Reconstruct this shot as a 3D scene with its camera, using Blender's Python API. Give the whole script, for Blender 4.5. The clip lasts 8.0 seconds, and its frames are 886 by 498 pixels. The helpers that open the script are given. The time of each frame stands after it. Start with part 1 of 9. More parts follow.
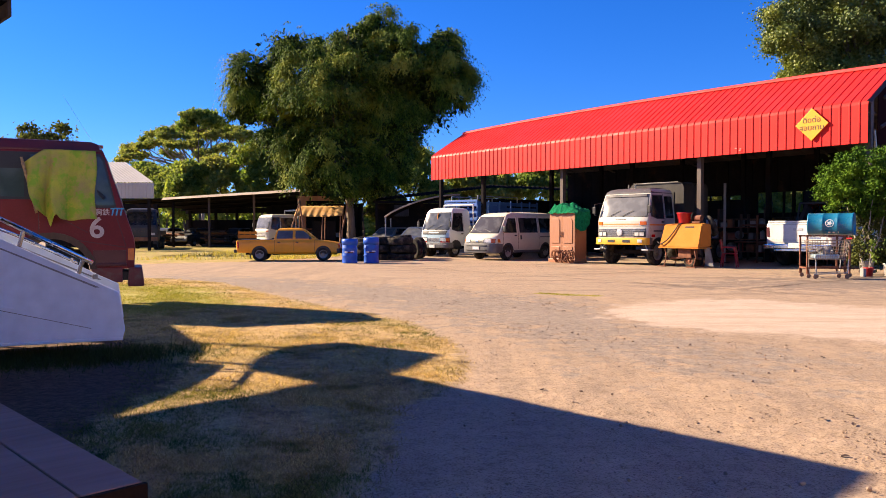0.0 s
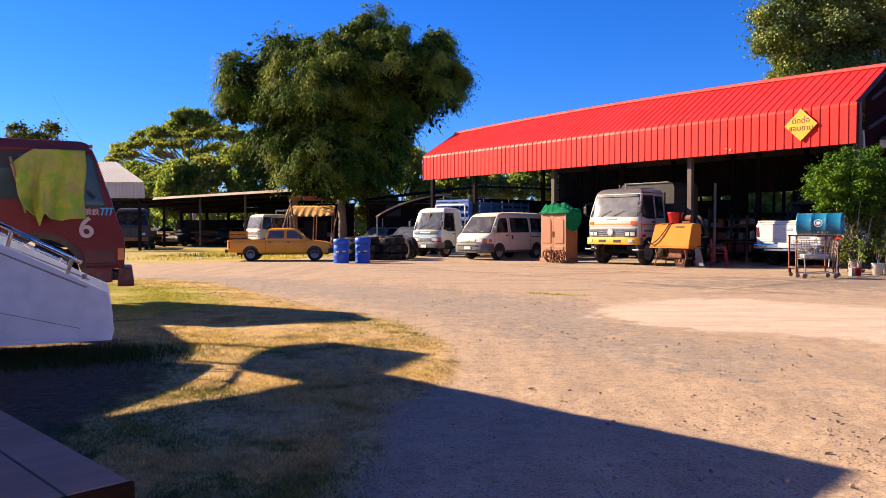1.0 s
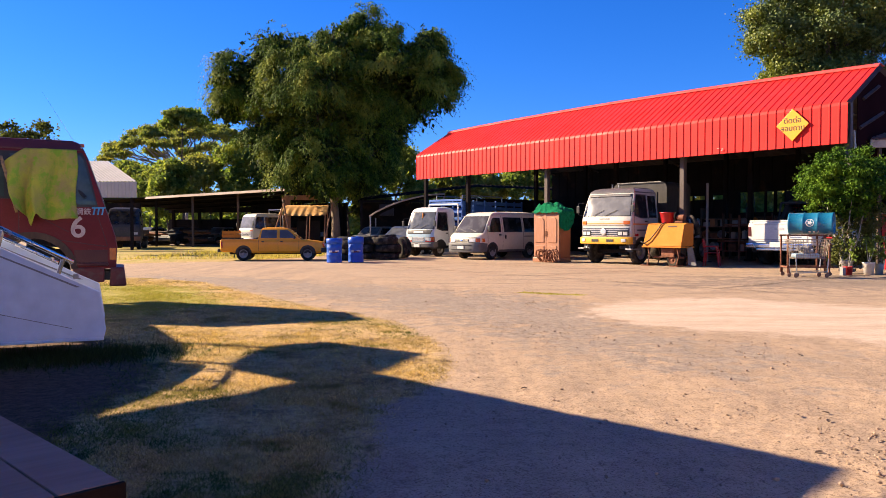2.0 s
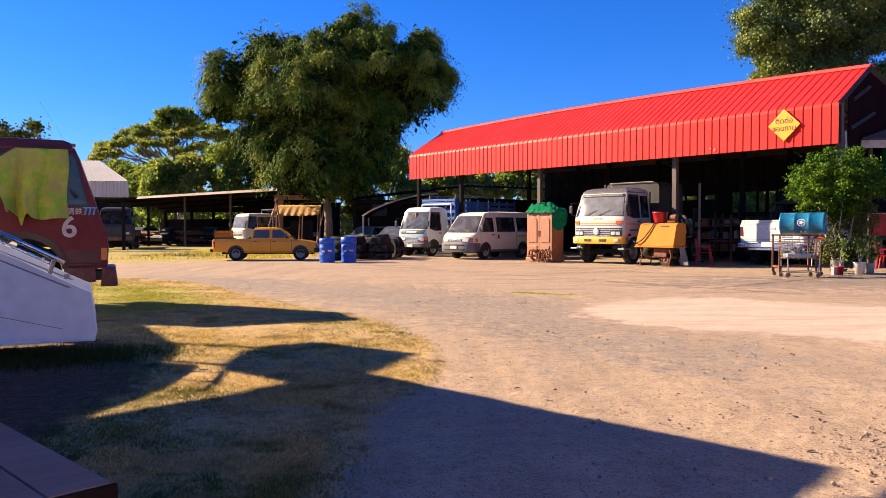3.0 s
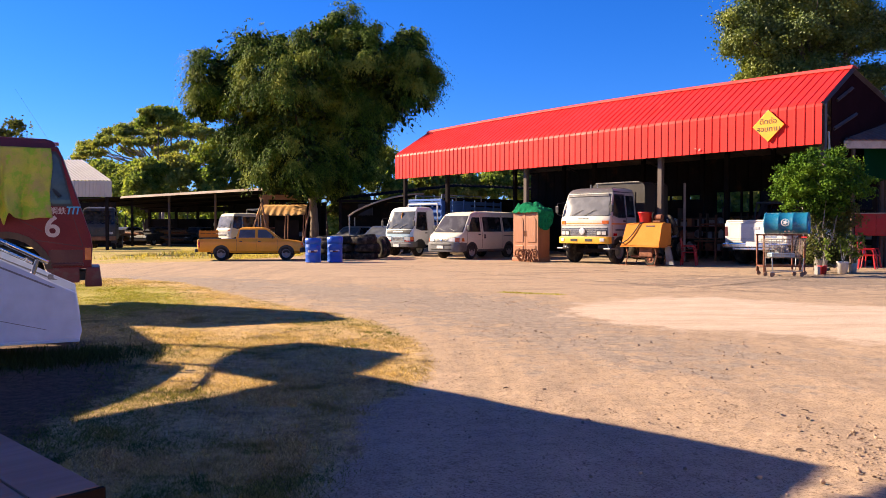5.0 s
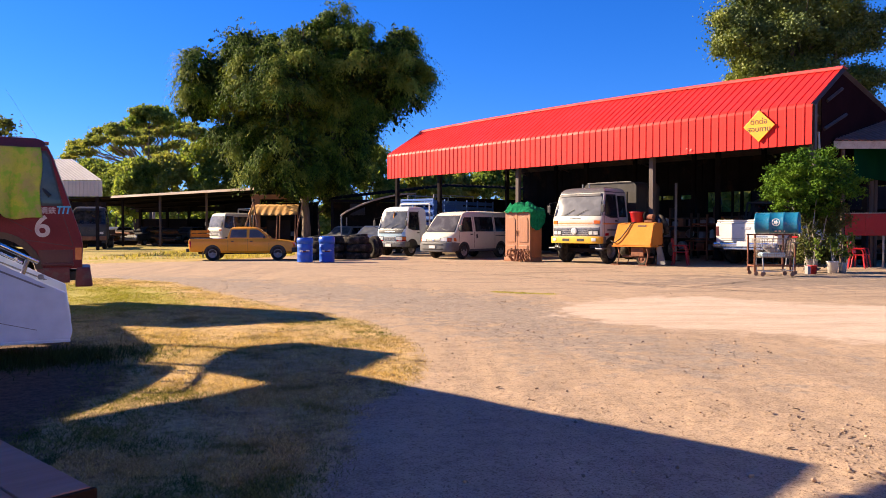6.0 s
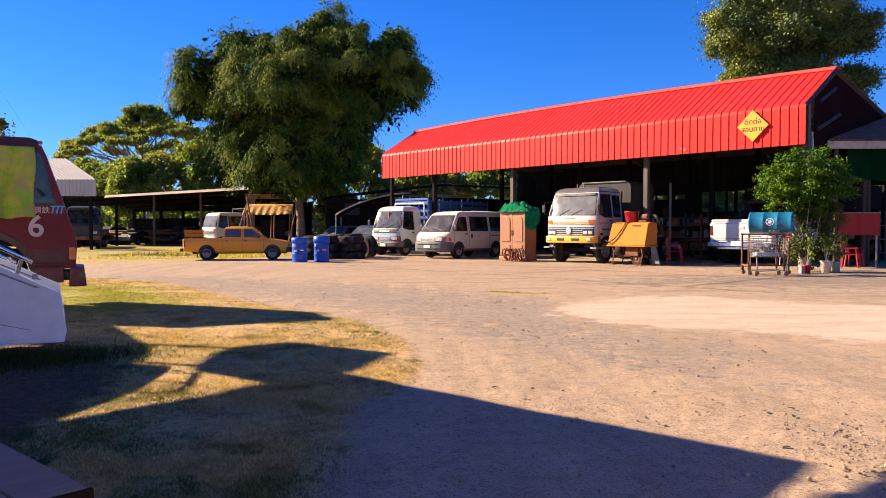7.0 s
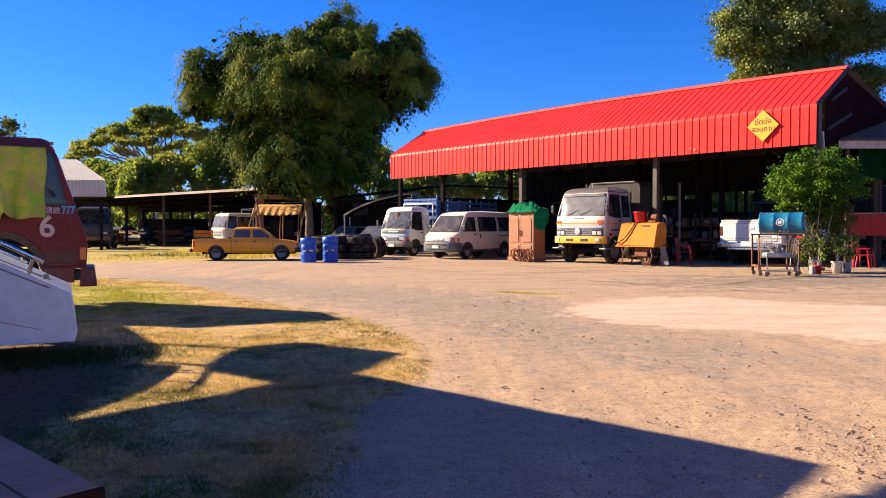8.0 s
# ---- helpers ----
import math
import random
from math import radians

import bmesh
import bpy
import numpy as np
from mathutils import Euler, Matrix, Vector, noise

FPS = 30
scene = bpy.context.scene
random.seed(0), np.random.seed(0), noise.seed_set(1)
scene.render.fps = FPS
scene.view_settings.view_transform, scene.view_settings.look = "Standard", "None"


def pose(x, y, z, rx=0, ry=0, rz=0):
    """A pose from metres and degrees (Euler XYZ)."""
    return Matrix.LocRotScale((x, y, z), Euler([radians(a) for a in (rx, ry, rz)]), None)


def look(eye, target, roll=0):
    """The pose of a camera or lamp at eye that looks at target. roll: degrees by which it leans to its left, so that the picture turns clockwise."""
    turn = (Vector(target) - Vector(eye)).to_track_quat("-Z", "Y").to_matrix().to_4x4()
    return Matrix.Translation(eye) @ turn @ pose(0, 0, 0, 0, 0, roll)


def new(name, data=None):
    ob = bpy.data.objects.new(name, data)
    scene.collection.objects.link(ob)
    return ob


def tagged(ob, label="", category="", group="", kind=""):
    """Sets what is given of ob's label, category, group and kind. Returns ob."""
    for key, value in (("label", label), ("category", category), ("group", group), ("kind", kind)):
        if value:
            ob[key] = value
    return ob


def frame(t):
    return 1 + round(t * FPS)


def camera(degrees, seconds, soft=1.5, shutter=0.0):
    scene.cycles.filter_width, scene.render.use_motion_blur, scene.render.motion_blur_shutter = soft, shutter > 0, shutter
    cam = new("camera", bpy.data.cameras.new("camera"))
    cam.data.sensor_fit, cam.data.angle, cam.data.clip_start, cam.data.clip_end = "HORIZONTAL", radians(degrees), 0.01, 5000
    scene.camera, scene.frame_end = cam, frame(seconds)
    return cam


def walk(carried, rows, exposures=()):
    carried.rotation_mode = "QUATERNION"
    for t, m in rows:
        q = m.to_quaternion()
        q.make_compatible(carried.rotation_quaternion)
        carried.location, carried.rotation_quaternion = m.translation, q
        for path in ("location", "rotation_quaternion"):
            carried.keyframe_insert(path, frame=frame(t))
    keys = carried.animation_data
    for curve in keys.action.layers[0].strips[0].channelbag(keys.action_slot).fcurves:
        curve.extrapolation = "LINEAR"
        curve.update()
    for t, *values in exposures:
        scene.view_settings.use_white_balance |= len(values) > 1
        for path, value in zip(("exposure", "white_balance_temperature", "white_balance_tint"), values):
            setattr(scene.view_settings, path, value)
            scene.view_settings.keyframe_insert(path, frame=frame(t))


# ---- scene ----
cam = camera(60.86, 8.0, soft=0.9)
PATH = [
    (0.0, 0.0, 0.0, 1.25, -1.459, 0.0), (0.5, 0.010, -0.011, 1.246, -1.458, -0.248),
    (1.0, 0.022, -0.020, 1.249, -1.466, -0.604), (1.5, 0.028, -0.026, 1.250, -1.488, -0.864),
    (3.0, 0.026, -0.020, 1.252, -1.519, -1.643), (3.5, 0.015, -0.007, 1.250, -1.518, -1.932),
    (4.0, 0.011, -0.004, 1.251, -1.530, -2.242), (4.5, 0.006, -0.003, 1.251, -1.528, -2.521),
    (6.0, -0.002, 0.002, 1.249, -1.543, -3.328), (6.5, -0.007, 0.000, 1.250, -1.535, -3.735),
    (7.0, -0.013, 0.003, 1.249, -1.570, -3.744), (7.5, -0.018, 0.009, 1.247, -1.543, -3.506),
    (8.0, -0.020, 0.010, 1.246, -1.535, -3.106),
]
walk(cam, [(t, pose(x, y, z, 90 + p, 0, yaw)) for t, x, y, z, p, yaw in PATH], [(0.0, 1.63, 6600, 15), (8.0, 1.63, 6600, 15)])

# ---- sky and sun ----
SUN_DIR = Vector((-1.80, 0.67, 1.0)).normalized()      # towards the sun
SHADE = Vector((1.80, -0.67, 0.0))                      # shadow offset on the ground per metre of height
elev = math.asin(SUN_DIR.z)
world = bpy.data.worlds.new("sky")
scene.world = world
world.use_nodes = True
wn, wl = world.node_tree.nodes, world.node_tree.links
sky = wn.new("ShaderNodeTexSky")
sky.sky_type = 'NISHITA'
sky.sun_disc = False
sky.sun_elevation = elev
sky.sun_rotation = math.atan2(SUN_DIR.x, SUN_DIR.y)
sky.air_density, sky.dust_density, sky.ozone_density = 1.0, 0.12, 10.0
vivid = wn.new("ShaderNodeHueSaturation")
vivid.inputs["Saturation"].default_value = 1.14
wl.new(sky.outputs[0], vivid.inputs["Color"])
clear = wn.new("ShaderNodeMix")
clear.data_type, clear.blend_type = 'RGBA', 'MULTIPLY'
clear.inputs[0].default_value = 1.0
clear.inputs[7].default_value = (0.70, 0.83, 1.17, 1)
wl.new(vivid.outputs[0], clear.inputs[6])
wl.new(clear.outputs[2], wn["Background"].inputs[0])
wn["Background"].inputs[1].default_value = 0.055
sun = new("sun", bpy.data.lights.new("sun", 'SUN'))
sun.data.energy, sun.data.angle, sun.data.color = 5.0, radians(0.53), (1.0, 0.81, 0.55)
sun.matrix_world = look((0, 0, 30), Vector((0, 0, 30)) - SUN_DIR)


# ---- materials ----
def nodes_of(name):
    m = bpy.data.materials.new(name)
    m.use_nodes = True
    return m, m.node_tree.nodes, m.node_tree.links, m.node_tree.nodes["Principled BSDF"]


def node(n, kind, **values):
    made = n.new(kind)
    for key, value in values.items():
        made.inputs[key.replace("_", " ")].default_value = value
    return made


def mixed(n, l, fac, a, b, how='MIX'):
    m = n.new("ShaderNodeMix")
    m.data_type, m.blend_type = 'RGBA', how
    for socket, value in ((m.inputs[0], fac), (m.inputs[6], a), (m.inputs[7], b)):
        if isinstance(value, bpy.types.NodeSocket):
            l.new(value, socket)
        elif isinstance(value, (int, float)):
            socket.default_value = value
        else:
            socket.default_value = (*value, 1)
    return m.outputs[2]


def ramp(n, l, value, lo, hi):
    r = n.new("ShaderNodeMapRange")
    l.new(value, r.inputs[0])
    r.inputs[1].default_value, r.inputs[2].default_value = lo, hi
    return r.outputs[0]


def mat(name, c1, c2=None, scale=2.0, rough=0.6, metal=0.0, bump=0.15, grain=40.0, stain=None, stain_scale=1.0,
        stain_at=(0.55, 0.7), stretch=(1, 1, 1), rand=0.0, coat=0.0, island=False, spec=0.4):
    """A surface with two colours mixed by a large and a fine noise, an optional stain, and fine relief."""
    m, n, l, b = nodes_of(name)
    c2 = c2 or tuple(v * 0.8 for v in c1)
    at = n.new("ShaderNodeTexCoord")
    mp = n.new("ShaderNodeMapping")
    mp.inputs["Scale"].default_value = stretch
    l.new(at.outputs["Object"], mp.inputs[0])
    big = node(n, "ShaderNodeTexNoise", Scale=scale, Detail=5.0, Roughness=0.6)
    fine = node(n, "ShaderNodeTexNoise", Scale=grain, Detail=3.0)
    l.new(mp.outputs[0], big.inputs["Vector"]), l.new(mp.outputs[0], fine.inputs["Vector"])
    col = mixed(n, l, ramp(n, l, big.outputs[0], 0.35, 0.65), c1, c2)
    col = mixed(n, l, ramp(n, l, fine.outputs[0], 0.2, 0.8), col, mixed(n, l, 1.0, col, (0.78, 0.78, 0.78), 'MULTIPLY'))
    if stain:
        st = node(n, "ShaderNodeTexNoise", Scale=stain_scale, Detail=6.0, Roughness=0.7)
        l.new(mp.outputs[0], st.inputs["Vector"])
        col = mixed(n, l, ramp(n, l, st.outputs[0], *stain_at), col, stain)
    if rand:
        if island:
            src = n.new("ShaderNodeNewGeometry").outputs["Random Per Island"]
        else:
            src = n.new("ShaderNodeObjectInfo").outputs["Random"]
        hv = n.new("ShaderNodeHueSaturation")
        mr = n.new("ShaderNodeMapRange")
        l.new(src, mr.inputs[0])
        mr.inputs[3].default_value, mr.inputs[4].default_value = 1 - rand, 1 + rand
        l.new(mr.outputs[0], hv.inputs["Value"]), l.new(col, hv.inputs["Color"])
        col = hv.outputs[0]
    l.new(col, b.inputs["Base Color"])
    rr = n.new("ShaderNodeMapRange")
    l.new(big.outputs[0], rr.inputs[0])
    rr.inputs[1].default_value, rr.inputs[2].default_value = 0.3, 0.7
    rr.inputs[3].default_value, rr.inputs[4].default_value = max(rough - 0.1, 0.03), min(rough + 0.1, 1)
    l.new(rr.outputs[0], b.inputs["Roughness"])
    b.inputs["Metallic"].default_value = metal
    b.inputs["Specular IOR Level"].default_value = spec
    b.inputs["Coat Weight"].default_value = coat
    if bump:
        bp = n.new("ShaderNodeBump")
        bp.inputs["Strength"].default_value, bp.inputs["Distance"].default_value = bump, 0.02
        l.new(fine.outputs[0], bp.inputs["Height"]), l.new(bp.outputs[0], b.inputs["Normal"])
    return m


def leaf_mat(name, dark, light, tip=None, thin=0.45, gloss=0.15, rough=0.8, patch=0.75):
    m, n, l, b = nodes_of(name)
    geo = n.new("ShaderNodeNewGeometry")
    at = n.new("ShaderNodeTexCoord")
    big = node(n, "ShaderNodeTexNoise", Scale=patch, Detail=3.0)
    l.new(at.outputs["Object"], big.inputs["Vector"])
    col = mixed(n, l, geo.outputs["Random Per Island"], dark, light)
    if tip:
        col = mixed(n, l, ramp(n, l, big.outputs[0], 0.48, 0.64), col, tip)
    l.new(col, b.inputs["Base Color"])
    b.inputs["Roughness"].default_value = rough
    b.inputs["Specular IOR Level"].default_value = gloss
    tr = n.new("ShaderNodeBsdfTranslucent")
    l.new(mixed(n, l, 1.0, col, (1.0, 1.0, 0.5), 'MULTIPLY'), tr.inputs[0])
    mx = n.new("ShaderNodeMixShader")
    mx.inputs[0].default_value = thin
    l.new(b.outputs[0], mx.inputs[1]), l.new(tr.outputs[0], mx.inputs[2])
    l.new(mx.outputs[0], n["Material Output"].inputs[0])
    return m


def glass_mat(name, tint=(0.02, 0.025, 0.03), rough=0.06):
    m, n, l, b = nodes_of(name)
    at = n.new("ShaderNodeTexCoord")
    dirt = node(n, "ShaderNodeTexNoise", Scale=3.0, Detail=6.0)
    l.new(at.outputs["Object"], dirt.inputs["Vector"])
    l.new(mixed(n, l, ramp(n, l, dirt.outputs[0], 0.45, 0.75), tint, tuple(0.04 + v * 1.15 for v in tint)), b.inputs["Base Color"])
    rr = n.new("ShaderNodeMapRange")
    l.new(dirt.outputs[0], rr.inputs[0])
    rr.inputs[3].default_value, rr.inputs[4].default_value = rough, rough + 0.10
    l.new(rr.outputs[0], b.inputs["Roughness"])
    b.inputs["Specular IOR Level"].default_value = 0.45
    return m


M = {}
M["red_sheet"] = mat("red_sheet", (0.78, 0.030, 0.024), (0.70, 0.022, 0.018), 0.6, 0.52, spec=0.16, bump=0.03, grain=8, stain=(0.52, 0.09, 0.07), stain_scale=1.2, stain_at=(0.64, 0.85))
# paler red for the ridge cap: its highlight is put into the colour
M["ridge_highlight_red"] = mat("ridge_highlight_red", (0.78, 0.09, 0.075), (0.74, 0.06, 0.05), 2.0, 0.55, spec=0.15, bump=0.03, grain=8)
M["red_truck"] = mat("red_truck", (0.175, 0.013, 0.018), (0.135, 0.012, 0.016), 1.5, 0.55, bump=0.05, spec=0.25, stain=(0.15, 0.04, 0.035), stain_scale=2.2, stain_at=(0.62, 0.85))
M["red_truck_low"] = mat("red_truck_low", (0.16, 0.02, 0.025), (0.12, 0.022, 0.025), 2.0, 0.5, bump=0.05, stain=(0.12, 0.07, 0.06), stain_scale=3)
M["maroon"] = mat("maroon", (0.10, 0.012, 0.018), (0.08, 0.012, 0.016), 2.0, 0.4)
M["van_white"] = mat("van_white", (0.70, 0.66, 0.52), (0.63, 0.59, 0.46), 1.2, 0.45, bump=0.02, coat=0.05, stain=(0.38, 0.33, 0.27), stain_scale=2, stain_at=(0.6, 0.85))
M["cab_white"] = mat("cab_white", (0.54, 0.52, 0.46), (0.45, 0.43, 0.38), 1.5, 0.45, bump=0.03, stain=(0.32, 0.25, 0.18), stain_scale=3, stain_at=(0.58, 0.8))
M["cab_blue"] = mat("cab_blue", (0.40, 0.58, 0.66), (0.46, 0.58, 0.63), 1.0, 0.4, bump=0.02, stain=(0.3, 0.3, 0.3), stain_scale=3, stain_at=(0.6, 0.85))
M["cab_white_blue"] = mat("cab_white_blue", (0.66, 0.70, 0.70), (0.58, 0.63, 0.64), 1.0, 0.4, bump=0.02, stain=(0.36, 0.34, 0.31), stain_scale=3, stain_at=(0.6, 0.85))
M["pickup_white"] = mat("pickup_white", (0.78, 0.77, 0.74), (0.68, 0.66, 0.62), 1.5, 0.35, bump=0.02, coat=0.3)
M["pickup_yellow"] = mat("pickup_yellow", (0.86, 0.35, 0.010), (0.78, 0.31, 0.010), 1.5, 0.38, bump=0.02, coat=0.3)
M["amber_paint"] = mat("amber_paint", (0.60, 0.225, 0.04), (0.54, 0.20, 0.035), 2.5, 0.75, spec=0.08, bump=0.05, stain=(0.3, 0.13, 0.04), stain_scale=4, stain_at=(0.6, 0.8))
M["yellow_bumper"] = mat("yellow_bumper", (0.80, 0.42, 0.03), (0.68, 0.34, 0.03), 4, 0.5, stain=(0.2, 0.12, 0.05), stain_scale=6, stain_at=(0.62, 0.8))
M["stake_blue"] = mat("stake_blue", (0.045, 0.13, 0.42), (0.06, 0.16, 0.44), 2, 0.5, stain=(0.2, 0.2, 0.25), stain_scale=4, stain_at=(0.6, 0.8))
M["drum_blue"] = mat("drum_blue", (0.015, 0.09, 0.52), (0.02, 0.11, 0.45), 3, 0.4, stain=(0.06, 0.08, 0.2), stain_scale=5, stain_at=(0.6, 0.8))
M["drum_teal"] = mat("drum_teal", (0.008, 0.13, 0.24), (0.01, 0.16, 0.28), 3, 0.3, coat=0.3, stain=(0.05, 0.07, 0.09), stain_scale=5, stain_at=(0.62, 0.8))
M["white_mark"] = mat("white_mark", (0.78, 0.76, 0.74), (0.6, 0.58, 0.56), 6, 0.6)
M["scuffed_red"] = mat("scuffed_red", (0.60, 0.28, 0.25), (0.55, 0.2, 0.18), 8, 0.7)
M["pink_mark"] = mat("pink_mark", (0.62, 0.5, 0.47), (0.5, 0.36, 0.34), 8, 0.7)
M["cyan_mark"] = mat("cyan_mark", (0.06, 0.35, 0.6), (0.08, 0.4, 0.62), 6, 0.6)
M["orange_mark"] = mat("orange_mark", (0.8, 0.28, 0.05), (0.7, 0.24, 0.05), 6, 0.6)
M["panel_white"] = mat("panel_white", (0.80, 0.85, 0.89), (0.75, 0.80, 0.85), 0.9, 0.5, bump=0.0, grain=6, stain=(0.58, 0.57, 0.57), stain_scale=1.6, stain_at=(0.62, 0.9))
M["chrome"] = mat("chrome", (0.72, 0.72, 0.74), (0.6, 0.6, 0.62), 6, 0.22, metal=1.0, bump=0.0)
M["steel"] = mat("steel", (0.36, 0.36, 0.36), (0.28, 0.27, 0.27), 4, 0.45, metal=0.7)
M["rusty_wire"] = mat("rusty_wire", (0.36, 0.30, 0.25), (0.24, 0.16, 0.11), 7, 0.5, metal=0.45)
M["castor_tan"] = mat("castor_tan", (0.30, 0.17, 0.10), (0.20, 0.12, 0.08), 8, 0.7)
M["wire"] = mat("wire", (0.50, 0.50, 0.50), (0.38, 0.36, 0.34), 5, 0.4, metal=0.8)
M["silver_paint"] = mat("silver_paint", (0.62, 0.62, 0.62), (0.52, 0.52, 0.52), 6, 0.3, metal=0.3)
M["rust"] = mat("rust", (0.24, 0.09, 0.045), (0.14, 0.055, 0.03), 6, 0.85, bump=0.4)
M["rust_sheet"] = mat("rust_sheet", (0.34, 0.12, 0.075), (0.22, 0.08, 0.055), 1.5, 0.85, bump=0.2, stain=(0.20, 0.12, 0.10), stain_scale=1.5)
M["rubber"] = mat("rubber", (0.014, 0.013, 0.012), (0.024, 0.021, 0.019), 6, 0.9, bump=0.3, spec=0.15, stain=(0.10, 0.085, 0.065), stain_scale=4, stain_at=(0.48, 0.72), rand=0.25)
M["rim_grey"] = mat("rim_grey", (0.30, 0.29, 0.27), (0.2, 0.19, 0.18), 5, 0.5, metal=0.4)
M["black_plastic"] = mat("black_plastic", (0.022, 0.022, 0.024), (0.03, 0.03, 0.03), 5, 0.5)
M["grey_plastic"] = mat("grey_plastic", (0.13, 0.13, 0.135), (0.1, 0.1, 0.1), 5, 0.55)
M["grille"] = mat("grille", (0.10, 0.11, 0.14), (0.07, 0.075, 0.09), 5, 0.4, metal=0.3)
M["lamp_glass"] = mat("lamp_glass", (0.7, 0.7, 0.68), (0.55, 0.55, 0.53), 8, 0.12, coat=0.6, bump=0)
M["amber_glass"] = mat("amber_glass", (0.75, 0.17, 0.03), (0.6, 0.13, 0.02), 8, 0.2, coat=0.5, bump=0)
M["red_glass"] = mat("red_glass", (0.5, 0.01, 0.015), (0.4, 0.01, 0.01), 8, 0.2, coat=0.5, bump=0)
M["glass"] = glass_mat("glass", (0.010, 0.010, 0.011))
M["van_screen"] = glass_mat("van_screen", (0.06, 0.055, 0.052), 0.12)
M["glass_grey"] = glass_mat("glass_grey", (0.07, 0.075, 0.08), 0.03)
M["windscreen"] = glass_mat("windscreen", (0.13, 0.13, 0.13), 0.04)
M["glass_pale"] = glass_mat("glass_pale", (0.045, 0.07, 0.066), 0.05)
M["wardrobe_wood"] = mat("wardrobe_wood", (0.38, 0.165, 0.082), (0.31, 0.13, 0.064), 3, 0.5, stretch=(1, 1, 0.15), grain=30, bump=0.1, coat=0.1)
M["wardrobe_side"] = mat("wardrobe_side", (0.40, 0.14, 0.055), (0.34, 0.12, 0.05), 3, 0.5, stretch=(1, 1, 0.15), grain=30, bump=0.1)
M["green_net"] = mat("green_net", (0.006, 0.20, 0.085), (0.004, 0.12, 0.05), 9, 0.9, bump=0.8, grain=60, spec=0.05, stain=(0.003, 0.07, 0.03), stain_scale=7)
M["towel"] = mat("towel", (0.50, 0.50, 0.045), (0.40, 0.32, 0.10), 2.6, 0.85, bump=0.5, grain=90, stain=(0.24, 0.40, 0.025), stain_scale=6, stain_at=(0.5, 0.6))
M["towel_back"] = mat("towel_back", (0.36, 0.22, 0.12), (0.4, 0.3, 0.12), 3, 0.9, bump=0.4, grain=90)
M["deck_wood"] = mat("deck_wood", (0.46, 0.23, 0.155), (0.37, 0.18, 0.12), 2, 0.85, stretch=(1, 0.12, 1), bump=0.25, grain=25, rand=0.2, spec=0.15)
# near-black wood: the shade on the deck's sides is in its colour
M["deck_side_shade"] = mat("deck_side_shade", (0.028, 0.017, 0.012), (0.02, 0.013, 0.01), 3, 0.9, bump=0.2, spec=0.05)
M["dark_wood"] = mat("dark_wood", (0.10, 0.06, 0.04), (0.06, 0.04, 0.03), 3, 0.8, stretch=(1, 1, 0.2), bump=0.3)
M["brown_wood"] = mat("brown_wood", (0.30, 0.145, 0.075), (0.21, 0.10, 0.055), 3, 0.8, stretch=(1, 1, 0.2), bump=0.3)
M["pale_wood"] = mat("pale_wood", (0.46, 0.36, 0.29), (0.36, 0.28, 0.22), 3, 0.8, stretch=(0.2, 0.2, 1), bump=0.3)
M["post_paint"] = mat("post_paint", (0.10, 0.075, 0.065), (0.075, 0.055, 0.048), 2, 0.7, stretch=(1, 1, 0.3), stain=(0.1, 0.07, 0.06), stain_scale=2, stain_at=(0.55, 0.75))
# near-black steel and sheet: the shade inside the sheds is put into their colour
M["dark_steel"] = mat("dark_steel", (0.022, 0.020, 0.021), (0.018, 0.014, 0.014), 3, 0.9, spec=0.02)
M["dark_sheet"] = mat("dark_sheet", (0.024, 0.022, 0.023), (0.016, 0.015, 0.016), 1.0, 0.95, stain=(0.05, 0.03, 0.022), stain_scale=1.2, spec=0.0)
M["gable_trim"] = mat("gable_trim", (0.065, 0.045, 0.042), (0.045, 0.032, 0.030), 2.0, 0.8)
# plum kept near black: the shade on the gable end is in the colour
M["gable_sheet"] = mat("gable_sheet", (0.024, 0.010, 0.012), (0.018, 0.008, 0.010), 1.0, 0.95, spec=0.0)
M["box_grey"] = mat("box_grey", (0.30, 0.29, 0.28), (0.24, 0.23, 0.22), 1.5, 0.6, stain=(0.14, 0.12, 0.1), stain_scale=2)
M["roof_grey"] = mat("roof_grey", (0.085, 0.08, 0.09), (0.06, 0.056, 0.064), 2.0, 0.6, stain=(0.14, 0.12, 0.11), stain_scale=3)
# near-black counterpart of box_grey: the shade is put into its colour
M["box_shade"] = mat("box_shade", (0.040, 0.034, 0.030), (0.028, 0.025, 0.023), 1.5, 0.7, stain=(0.07, 0.06, 0.055), stain_scale=2, stretch=(1, 1, 0.3))
M["hood_sheet"] = mat("hood_sheet", (0.62, 0.58, 0.53), (0.54, 0.5, 0.46), 0.8, 0.5, bump=0.05)
# stained fascia wood, made paler and warmer in place of light falling on it
M["aged_lit_fascia"] = mat("aged_lit_fascia", (0.60, 0.48, 0.38), (0.46, 0.36, 0.28), 2.5, 0.7, bump=0.15, stain=(0.30, 0.20, 0.14), stain_scale=3, stain_at=(0.5, 0.75))
M["orange_tarp"] = mat("orange_tarp", (0.58, 0.31, 0.085), (0.48, 0.25, 0.075), 1.2, 0.85, bump=0.3, grain=10, stain=(0.36, 0.22, 0.10), stain_scale=2)
M["green_board"] = mat("green_board", (0.004, 0.04, 0.014), (0.003, 0.03, 0.012), 1, 0.9, spec=0.0)
M["green_sheet"] = mat("green_sheet", (0.01, 0.32, 0.16), (0.01, 0.28, 0.14), 1, 0.6)
M["red_plastic"] = mat("red_plastic", (0.46, 0.013, 0.020), (0.40, 0.011, 0.018), 4, 0.4)
